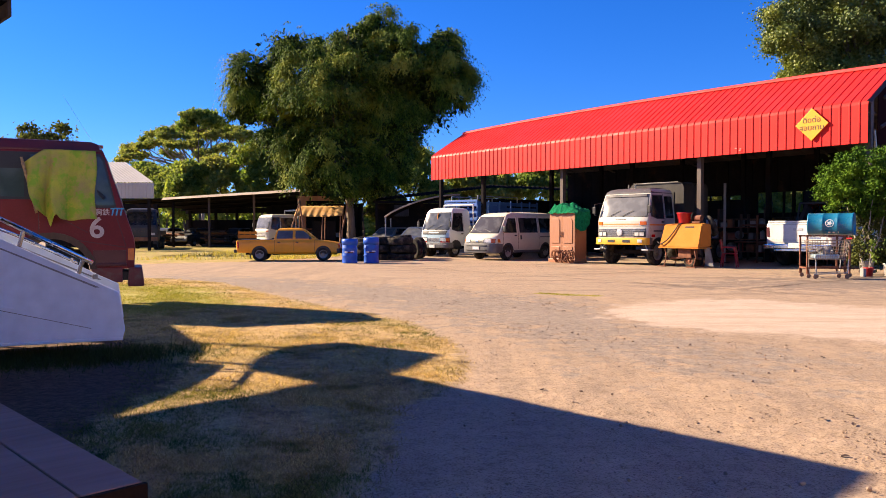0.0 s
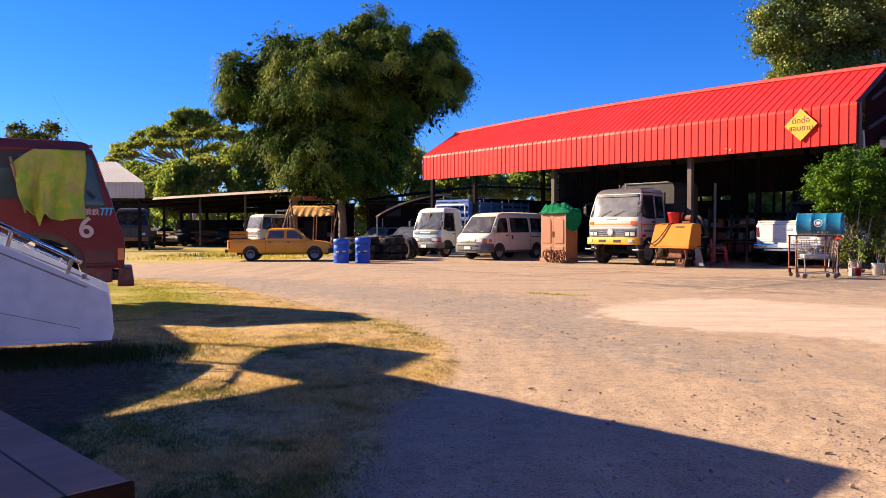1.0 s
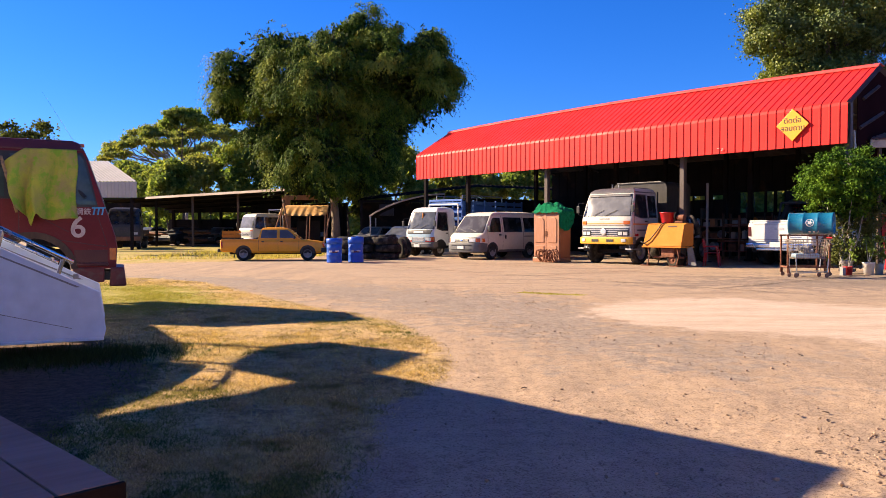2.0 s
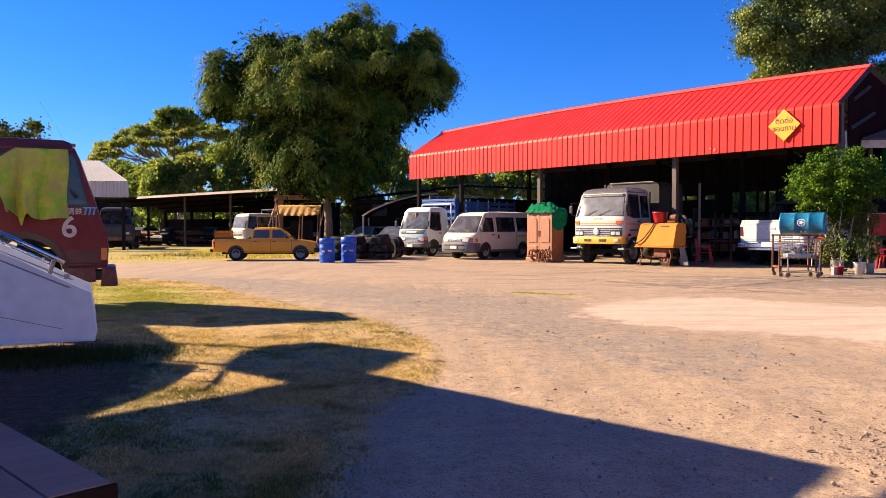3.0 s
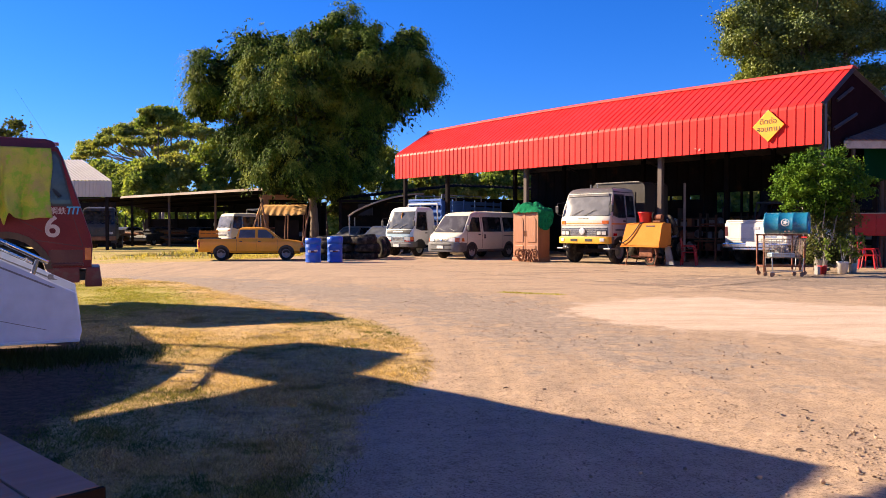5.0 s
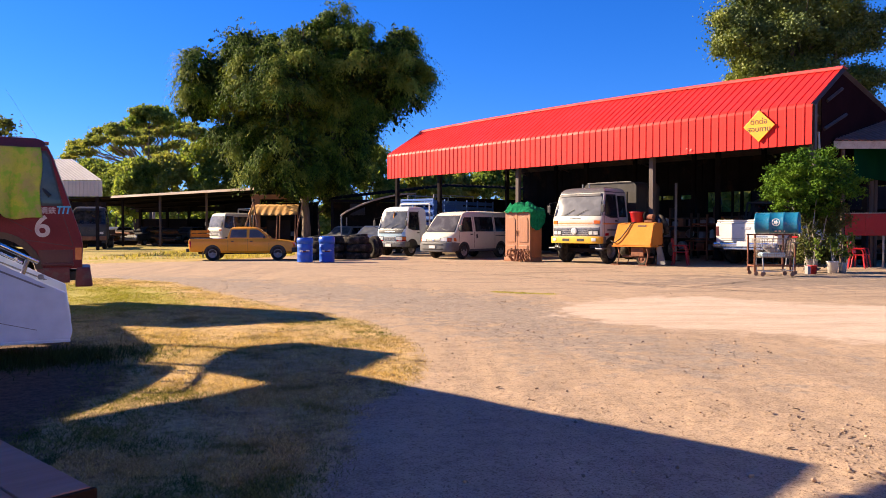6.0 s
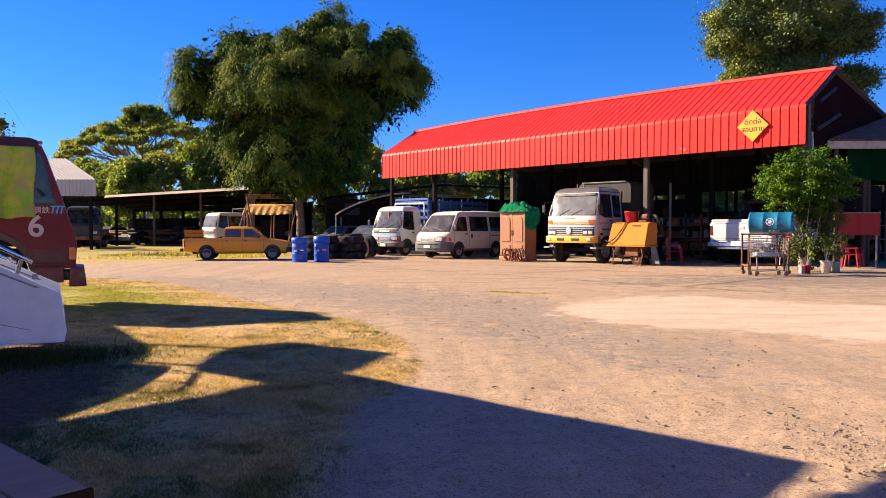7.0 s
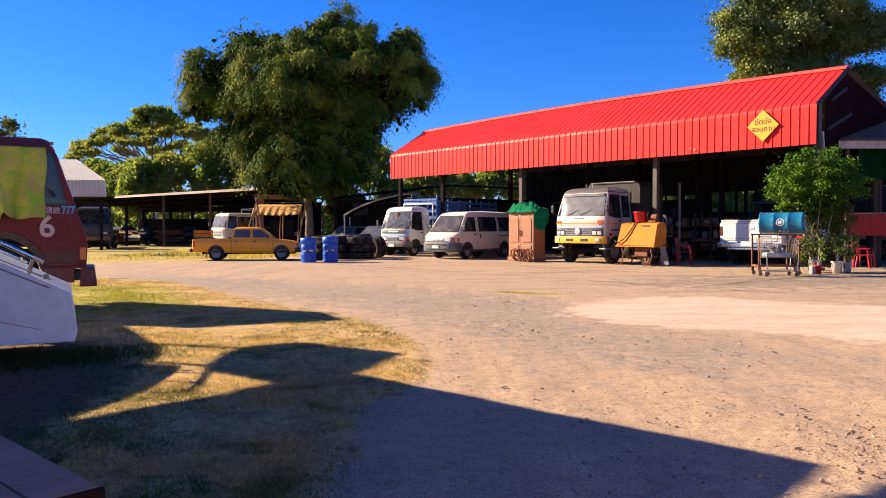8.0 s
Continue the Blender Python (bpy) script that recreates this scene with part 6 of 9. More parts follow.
# ---- trees and greenery ----
def strand_cloud(name, lobes, clumps, strands, leaves, size, material, parent, rng, reach=1.0):
    """Feathery hanging foliage: clumps on the skin of the lobes (x, y, z, rx, rz), each with drooping strands of small leaves."""
    area = np.array([l[3] * l[4] for l in lobes])
    pick = rng.choice(len(lobes), clumps, p=area / area.sum())
    lb = np.array(lobes)[pick]
    d = rng.normal(size=(clumps, 3))
    d[:, 2] = np.abs(d[:, 2]) * 0.9 - 0.35
    d /= np.linalg.norm(d, axis=1)[:, None]
    depth = rng.uniform(0.60, 1.12, clumps)[:, None]
    c = lb[:, :3] + d * depth * np.stack([lb[:, 3], lb[:, 3], lb[:, 4]], -1)
    c, d = np.repeat(c, strands, axis=0), np.repeat(d, strands, axis=0)
    k = len(c)
    hub = c
    c = c + rng.normal(size=(k, 3)) * (0.22, 0.22, 0.16)
    out = d + rng.normal(size=(k, 3)) * 0.55
    out[:, 2] = rng.uniform(-0.1, 0.6, k) + 0.5 * np.maximum(d[:, 2], 0) * rng.uniform(0, 1.4, k)
    out /= np.linalg.norm(out, axis=1)[:, None]
    length = reach * rng.uniform(0.35, 1.25, k) * np.repeat(rng.uniform(0.7, 1.6, clumps), strands)
    s = (np.arange(leaves) + 0.5) / leaves
    p = c[:, None] + out[:, None] * (length[:, None] * s)[:, :, None] * 0.75
    p[:, :, 2] -= length[:, None] / reach ** 0.5 * s ** 2 * 0.8
    way = out[:, None] * 0.75 - np.array([0, 0, 1.8]) * s[None, :, None]
    face = 0.55 * d[:, None] + 0.9 * (p - hub[:, None])
    p, way, face = p.reshape(-1, 3), way.reshape(-1, 3), face.reshape(-1, 3)
    n = len(p)
    p += rng.normal(size=(n, 3)) * 0.05
    way += rng.normal(size=(n, 3)) * 0.4
    way /= np.linalg.norm(way, axis=1)[:, None]
    side = np.cross(way, face + rng.normal(size=(n, 3)) * 0.30)
    side /= np.linalg.norm(side, axis=1)[:, None]
    ln = size * rng.uniform(0.6, 1.4, n)[:, None]
    v = np.stack([p - way * ln * 0.5, p + side * ln * 0.2, p + way * ln * 0.5, p - side * ln * 0.2], 1).reshape(-1, 3)
    me = bpy.data.meshes.new(name)
    me.vertices.add(len(v))
    me.vertices.foreach_set("co", v.ravel())
    me.loops.add(len(v))
    me.loops.foreach_set("vertex_index", np.arange(len(v)))
    me.polygons.add(n)
    me.polygons.foreach_set("loop_start", np.arange(0, len(v), 4))
    me.update(calc_edges=True)
    me.materials.append(M[material])
    ob = new(name, me)
    ob.parent = parent
    return ob


def build_yard_tree():
    rng = np.random.default_rng(11)
    t = thing("yard_tree", pose(-5.95, 48.0, 0), "large feathery green tree with a pale trunk beside the shed", "tree")
    lobes = [(-5.6, 0.5, 10.3, 2.4, 2.7), (-3.9, 1.0, 12.3, 2.0, 1.5), (-6.4, 0, 8.6, 1.3, 1.6), (-1.0, -3.0, 9.0, 3.2, 3.8), (1.6, 0.5, 12.6, 2.0, 2.3), (0.2, -1, 11.6, 2.2, 1.9), (0.0, 1.5, 8.5, 4.2, 3.6), (0.5, 1.0, 5.7, 2.3, 2.2),
             (5.5, 0.0, 9.6, 2.1, 3.0), (5.7, 0.4, 12.2, 1.2, 1.5), (6.6, 0, 10.6, 1.3, 1.2), (-0.5, -2.0, 5.8, 2.2, 2.6), (-3.3, -0.5, 6.4, 1.6, 2.2), (0.2, -1.0, 4.4, 0.9, 0.7),
             (2.4, 0, 7.2, 2.4, 2.8), (3.4, -1, 11.0, 2.2, 2.4), (0.3, 3.4, 10.4, 3.0, 3.4), (-3.0, 3.2, 9.2, 2.4, 2.8), (3.0, 3.2, 9.6, 2.5, 2.9), (2.4, 2.6, 12.0, 1.9, 2.0), (0.8, 2.6, 6.4, 2.6, 2.4),
             (-1.9, -1.6, 4.3, 1.7, 1.5), (-0.5, -1.6, 3.7, 1.3, 1.1), (1.3, 0.2, 4.5, 1.9, 1.5), (2.2, 0.6, 5.2, 1.6, 1.6), (0.6, 1.8, 4.2, 1.8, 1.4), (3.9, 0.4, 7.9, 1.7, 1.7), (2.9, 0.2, 6.4, 1.5, 1.6), (-4.3, 0.3, 6.8, 1.7, 1.9), (-3.5, -0.4, 5.2, 1.5, 1.5), (5.6, 1.6, 11.0, 1.8, 2.0), (1.4, 2.4, 12.7, 2.3, 2.0), (3.2, 2.0, 11.2, 2.0, 2.0), (2.2, 3.6, 10.4, 2.4, 2.6)]
    lobes = [(x * 1.018, y * 1.03, 1.25 + (z - 1.25) * 1.046, rx * 0.80, rz * 0.80) for x, y, z, rx, rz in lobes]
    for l in list(lobes):
        for _ in range(2):
            d = Vector(rng.normal(size=3)).normalized()
            lobes.append((l[0] + d.x * l[3] * 0.95, l[1] + d.y * l[3] * 0.95, l[2] + abs(d.z) * l[4] * 0.8, rng.uniform(0.5, 0.95), rng.uniform(0.5, 1.0)))
    bm = bmesh.new()
    lathe(bm, [(0.46, -0.1), (0.37, 0.25), (0.30, 0.7), (0.26, 1.3), (0.25, 1.9), (0.27, 2.5), (0.24, 3.1), (0.18, 3.8)], 16)
    for v in bm.verts:
        v.co.x += 0.10 * math.sin(v.co.z * 1.1) + 0.05 * noise.noise(v.co * 2.2)
        v.co.y += 0.05 * noise.noise(v.co * 2.2 + Vector((7, 0, 0)))
    part("trunk", bm, "bark", t, smooth=True)
    bm = bmesh.new()
    limbs(bm, (0.1, 0, 3.2), [l[:3] for l in lobes[:34] if l[2] > 6.0], 0.24, rng, 0.12)
    for l in lobes[:34]:
        for _ in range(4):
            d = Vector(rng.normal(size=3)).normalized()
            limbs(bm, l[:3], [(l[0] + d.x * l[3], l[1] + d.y * l[3], l[2] + d.z * l[4])], 0.07, rng, 0.2)
    part("branchwork", bm, "bark_dark", t, smooth=True)
    strand_cloud("crown", lobes, 560, 100, 12, 0.15, "leaf_main", t, rng)
    # inner leaves coloured darker to stand for the crown's own shade
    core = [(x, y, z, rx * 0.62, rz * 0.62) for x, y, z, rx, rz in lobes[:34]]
    leaf_cloud("inner_crown", core, 3400, 0.30, "leaf_core_shade", t, rng, 0.1)
    sprays = [(x, y, z, rx, rz) for x, y, z, rx, rz in lobes]
    strand_cloud("outer_sprays", sprays, 420, 5, 26, 0.15, "leaf_main", t, rng, 2.0)
    return t


build_yard_tree()


def lobed_tree(name, base, lobes, per, size, leaf, bark, label, seed, trunk_r, trunk_top, droop=0.2, clump=0.9):
    """A tree whose crown is built of clumps over several lobes (x, y, z, rx, rz)."""
    rng = np.random.default_rng(seed)
    t = thing(name, pose(*base), label, "tree")
    centres = []
    for x, y, z, rx, rz in lobes:
        n = max(5, int(2.6 * (rx * rx + 2 * rx * rz) / (clump * clump)))
        for _ in range(n):
            d = Vector(rng.normal(size=3)).normalized()
            if d.z < -0.5:
                d.z *= -0.6
            q = rng.uniform(0.6, 1.0)
            cr = clump * rng.uniform(0.5, 1.0)
            centres.append((x + d.x * max(rx * q - cr * 0.4, 0), y + d.y * max(rx * q - cr * 0.4, 0), z + d.z * max(rz * q - cr * 0.4, 0), cr, cr * 0.75))
    bm = bmesh.new()
    limbs(bm, (0, 0, -0.1), [trunk_top], trunk_r, rng, 0.06)
    part("trunk", bm, bark, t, smooth=True)
    bm = bmesh.new()
    limbs(bm, trunk_top, [l[:3] for l in lobes], trunk_r * 0.55, rng, 0.2)
    for l in lobes:
        for _ in range(3):
            d = Vector(rng.normal(size=3)).normalized()
            limbs(bm, l[:3], [(l[0] + d.x * l[3], l[1] + d.y * l[3], l[2] + abs(d.z) * l[4])], trunk_r * 0.2, rng, 0.2)
    part("branchwork", bm, bark, t, smooth=True)
    leaf_cloud("crown", centres, per, size, leaf, t, rng, droop)
    return t


# broad spreading tree and its neighbours beyond the low shed
dome_rng = np.random.default_rng(20)
dome = []
for i in range(58):
    a, q = i * 2.4, math.sqrt((i + 0.5) / 58)
    dome.append((10.2 * q * math.cos(a) + 0.5, 4.5 * q * math.sin(a), 12.9 - 3.4 * q ** 2.2 + dome_rng.uniform(-0.7, 0.5), dome_rng.uniform(0.9, 1.5), 0.42))
lobed_tree("rain_tree", (-27.5, 86, 0), dome, 130, 0.21, "leaf_far", "bark_pale", "broad flat-topped tree with yellow-green leaves and pale limbs", 21, 0.30, (0.6, 0, 6.2), 0.15, 0.62)
lobed_tree("slender_tree", (-24.2, 75, 0), [(0, 0, 12.3, 1.9, 1.2), (-1.2, 0, 11.6, 1.1, 0.7), (1.4, 0, 11.8, 1.2, 0.8)], 130, 0.3, "leaf_green", "bark_dark", "tall slender tree with a small green crown", 22, 0.16, (0, 0, 11.0), 0.1, 0.7)
for i, (x, y, leaf, lobes, seed) in enumerate((
        (-27.0, 80.0, "leaf_green", [(0, 0, 5.0, 3.2, 2.4), (-2, 0, 4.0, 2.4, 2.0)], 31),
        (-31.0, 78.0, "leaf_green", [(0, 0, 6.0, 3.0, 2.8), (2.4, 0, 4.6, 2.4, 2.4)], 44),
        (-30.5, 70.0, "leaf_dark", [(0, 0, 3.6, 2.6, 2.0), (2.2, 0, 3.2, 2.0, 1.8)], 48),
        (-25.6, 70.0, "leaf_green", [(0, 0, 4.6, 1.8, 2.0), (1.0, 0, 6.4, 1.3, 1.3)], 45),
        (-22.6, 66.0, "leaf_green", [(0, 0, 4.8, 1.7, 2.2), (0.8, 0, 6.3, 1.2, 1.2), (-0.8, 0, 3.2, 1.5, 1.5)], 32),
        (-19.2, 67.0, "leaf_far", [(0, 0, 5.6, 2.0, 2.2), (0.8, 0, 3.6, 1.8, 1.6), (-1.0, 0, 7.0, 1.3, 1.1)], 33),
        (-15.8, 66.0, "leaf_green", [(0, 0, 5.4, 2.2, 2.6), (1.6, 0, 7.2, 1.7, 1.6), (-1.2, 0, 7.6, 1.6, 1.4)], 34),
        (-11.6, 64.0, "leaf_green", [(0, 0, 6.0, 2.6, 2.8), (-1.4, 0, 8.0, 1.8, 1.5), (1.6, 0, 4.2, 1.8, 1.8)], 35),
        (-7.0, 66.0, "leaf_dark", [(0, 0, 5.0, 2.8, 2.8), (2.0, 0, 3.4, 2.0, 2.0)], 36),
        (-2.4, 62.0, "leaf_green", [(0, 0, 5.4, 1.6, 2.6), (0.4, 0, 7.2, 1.1, 1.1), (1.6, 0, 3.8, 1.6, 1.6)], 37),
        (2.2, 66.0, "leaf_far", [(0, 0, 5.0, 2.6, 2.0), (2.6, 0, 4.6, 2.4, 1.9), (-2, 0, 3.6, 2, 2.2)], 38),
        (19.6, 43.0, "leaf_green", [(0, 0, 3.0, 1.8, 1.8), (1.8, 0, 2.6, 1.6, 1.6), (-1.6, 0, 2.6, 1.4, 1.6)], 46),
        (25.5, 46.0, "leaf_green", [(0, 0, 3.0, 2.2, 1.8), (2.4, 0, 2.8, 1.8, 1.8)], 47),
        (8.4, 66.0, "leaf_green", [(0, 0, 5.0, 2.8, 2.2), (3, 0, 4.6, 2.4, 2.2), (5.5, 0, 4.6, 2.4, 2)], 39))):
    lobed_tree("yard_edge_tree", (x, y, 0), lobes, 300, 0.25, leaf, "bark_dark", "leafy green tree crowding the edge of the yard", seed, 0.18, (0, 0, 2.6), 0.3, 0.8)
lobed_tree("sparse_tree", (-21.0, 40.0, 0), [(0, 0, 6.0, 1.5, 0.7), (-1.6, 0, 5.6, 1.2, 0.6), (0.9, 0, 6.5, 0.7, 0.6), (-0.9, 0, 6.6, 0.6, 0.4)], 60, 0.15, "leaf_dark", "bark_dark", "thin sparse tree with dull leaves behind the lorry", 41, 0.12, (0, 0, 4.6), 0.1, 0.7)
lobed_tree("tall_tree", (24.4, 45.0, 0), [(0, 0, 13.5, 4.0, 3.4), (-3.4, 0, 12.6, 2.2, 2.2), (-1.8, 0, 15.6, 2.8, 2.0), (3.4, 0, 13.0, 2.4, 2.4), (1.5, 0, 16.0, 2.6, 2.2), (0, 0, 10.2, 3.2, 2.0), (4.2, 0, 10.4, 1.6, 1.4), (-4.6, 0, 13.9, 1.2, 0.9), (-2.6, 0, 10.6, 2.0, 1.6), (3.6, 1, 8.4, 2.4, 2.0), (0.5, 2.5, 12.5, 3.4, 3.2)],
           560, 0.135, "leaf_glossy", "bark_dark", "tall dense dark green tree rising behind the red shed", 42, 0.45, (0, 0, 8.0), 0.2, 1.0)


def far_woods():
    """A joined belt of far trees that closes the horizon."""
    rng = np.random.default_rng(50)
    centres = []
    for an in np.arange(-62, 62, 0.55):
        for _ in range(7):
            r = rng.uniform(98, 112)
            h = 4.4 + 1.6 * noise.noise(Vector((an * 0.12, 3, 0)))
            z = rng.uniform(0.3, h)
            centres.append((r * math.sin(radians(an)), r * math.cos(radians(an)), z, 1.5, 1.2))
    tagged(leaf_cloud("far_woods", centres, 60, 0.7, "leaf_green", None, rng, 0.2), "belt of distant green trees round the yard", "trees", kind="stuff")


far_woods()


def back_bushes():
    rng = np.random.default_rng(51)
    for i, (x, y) in enumerate(((18.0, 40.5), (20.0, 43.0), (22.4, 39.0), (24.2, 41.0), (17.0, 46.0), (26.5, 39.0), (28.5, 42.0), (31.5, 41.0))):
        t = thing("garden_shrub", pose(x, y, 0), "leafy shrub behind the open shed, leaves coloured pale as if sunlit", "shrub", "shrubs behind the shed")
        bm = bmesh.new()
        cs = []
        for k in range(30):
            a, r, z = rng.uniform(0, 6.28), rng.uniform(0.1, 1.1), rng.uniform(0.8, 4.2)
            cs.append((r * math.cos(a), r * math.sin(a), z, 0.45, 0.4))
            rod(bm, (0, 0, 0), cs[-1][:3], 0.03, 0.01, 5)
        part("stemwork", bm, "bark_dark", t)
        # the paler leaf colour stands for sunlight on these shrubs
        leaf_cloud("foliage", cs, 170, 0.18, "leaf_far", t, rng, 0.3)


back_bushes()

# ---- added panels, out of sight, outlined from the shade they throw on the grass ----
flat_roof("stair_shade_panel", [(-6.58, 9.96), (-7.63, 10.75), (-8.05, 10.55), (-8.25, 10.17), (-8.3, 9.6), (-8.26, 9.14), (-7.53, 8.52), (-6.94, 9.01)], 3.6, 0.06, "unseen flat panel added to shade the grass by the stairs", [(-8.1, 9.3), (-8.1, 10.3)])
flat_roof("rear_shade_panel", [(-10.78, 12.58), (-10.16, 12.34), (-9.16, 10.55), (-9.4, 10.2), (-10.8, 11.0)], 3.6, 0.06, "unseen flat panel added to shade the ground beside the stairs", [(-10.6, 11.3), (-10.3, 12.2)])
flat_roof("corner_shade_panel", [(-3.86, 5.46), (-3.72, 5.60), (-3.62, 5.57), (-3.50, 5.70), (-3.38, 5.74), (-3.30, 5.84), (-3.12, 5.86), (-2.95, 5.97), (-2.7, 6.0), (-2.3, 5.2), (-3.6, 4.6)], 3.2, 0.06, "unseen narrow panel added to cast the near corner shadow")


def unseen_walls():
    h = thing("house", Matrix(((U.x, V.x, 0, 0), (U.y, V.y, 0, 0), (0, 0, 1, 0), (0, 0, 0, 1))), "unseen plain ochre walls behind the porch, added to bounce warm light", "house", kind="structure")
    part("wall", box(bmesh.new(), (4.0, -6.1, 1.55), (18, 0.2, 3.1)), "warm_bounce_paint", h)
    # unseen wall, added to bounce warm sunlight onto the shaded ground
    g = box(bmesh.new(), (0, 0, 1.75), (9, 0.2, 3.5))
    bmesh.ops.transform(g, matrix=h.matrix_world.inverted() @ pose(6.0, -1.5, 0, 0, 0, 31), verts=g.verts[:])
    part("wing_wall", g, "warm_bounce_paint", h)


unseen_walls()

# ---- low sheds at the back ----
def far_shed():
    t = thing("low_shed", pose(0, 0, 0), "long low dark open shed with a pale metal roof edge", "shed")
    a, b = Vector((-24.5, 57.5, 0)), Vector((-8.9, 50.0, 0))
    e = (b - a).normalized()
    n = Vector((-e.y, e.x, 0))
    za, zb = 3.32, 3.80

    def roof_pt(s, w, dz=0):
        f = s / (b - a).length
        p = a + e * s + n * w
        return Vector((p.x, p.y, za + (zb - za) * f - 0.05 * w + dz))

    L = (b - a).length
    bm = bmesh.new()
    vs = [bm.verts.new(roof_pt(s, w, dz)) for dz in (0, 0.05) for s, w in ((0, -0.8), (L, -0.8), (L, 7), (0, 7))]
    for f in ((3, 2, 1, 0), (4, 5, 6, 7), (0, 1, 5, 4), (1, 2, 6, 5), (2, 3, 7, 6), (3, 0, 4, 7)):
        bm.faces.new([vs[i] for i in f])
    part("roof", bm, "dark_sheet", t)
    # pale strip only where the roof edge looks sunlit, tilted to catch the sun
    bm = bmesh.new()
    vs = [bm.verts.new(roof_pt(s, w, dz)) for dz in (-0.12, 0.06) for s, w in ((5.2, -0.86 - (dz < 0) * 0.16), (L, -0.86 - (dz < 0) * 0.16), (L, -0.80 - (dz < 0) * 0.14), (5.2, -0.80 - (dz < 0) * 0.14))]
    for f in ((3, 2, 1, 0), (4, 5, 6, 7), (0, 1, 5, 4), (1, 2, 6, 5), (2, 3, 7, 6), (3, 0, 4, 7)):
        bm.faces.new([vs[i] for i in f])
    part("fascia", bm, "pale_wood", t, "pale board along the sunlit part of the roof edge, tilted to catch light")
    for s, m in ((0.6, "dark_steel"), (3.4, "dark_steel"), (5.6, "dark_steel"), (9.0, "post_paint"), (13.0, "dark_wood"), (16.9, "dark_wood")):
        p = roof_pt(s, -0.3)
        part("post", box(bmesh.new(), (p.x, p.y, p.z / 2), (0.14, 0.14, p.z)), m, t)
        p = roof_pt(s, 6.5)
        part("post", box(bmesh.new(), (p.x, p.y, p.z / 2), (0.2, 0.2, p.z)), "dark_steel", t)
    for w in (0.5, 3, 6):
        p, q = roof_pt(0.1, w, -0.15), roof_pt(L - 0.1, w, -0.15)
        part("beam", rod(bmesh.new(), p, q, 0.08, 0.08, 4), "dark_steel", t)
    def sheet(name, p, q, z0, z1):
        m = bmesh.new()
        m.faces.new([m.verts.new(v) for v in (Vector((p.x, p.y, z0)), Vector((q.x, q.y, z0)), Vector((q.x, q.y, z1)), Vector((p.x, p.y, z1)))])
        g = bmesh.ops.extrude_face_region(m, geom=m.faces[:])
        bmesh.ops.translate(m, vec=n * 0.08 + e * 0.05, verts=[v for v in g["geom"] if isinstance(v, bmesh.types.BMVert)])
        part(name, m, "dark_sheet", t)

    # near-black back sheets added to keep the shed interior in deep shade
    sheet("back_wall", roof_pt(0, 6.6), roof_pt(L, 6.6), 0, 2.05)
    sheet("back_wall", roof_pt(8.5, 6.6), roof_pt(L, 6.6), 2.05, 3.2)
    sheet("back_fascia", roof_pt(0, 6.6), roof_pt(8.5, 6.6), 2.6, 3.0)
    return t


far_shed()


def shed_scrap():
    """Dark heaps of old timber and pipes under the low shed."""
    rng = np.random.default_rng(15)
    for x, y, n, h in ((-20.6, 57.6, 9, 1.1), (-16.8, 56.0, 10, 1.3), (-14.0, 54.9, 9, 1.0), (-10.6, 54.6, 8, 1.4)):
        t = thing("timber_heap", pose(x, y, 0, 0, 0, -25), "dusty heap of old timber and pipes under the low shed", "timber heap", "timber heaps")
        for i in range(n):
            z = 0.06 + h * i / n
            c = Vector((rng.uniform(-0.3, 0.3), rng.uniform(-0.4, 0.4), z))
            d = Vector((rng.uniform(0.8, 1.5), rng.uniform(-0.2, 0.2), rng.uniform(-0.05, 0.05)))
            part("beam", rod(bmesh.new(), c - d, c + d, rng.uniform(0.06, 0.12), 0.07, 4), ("dark_wood", "dark_steel", "dark_wood", "rust")[i % 4], t)


shed_scrap()


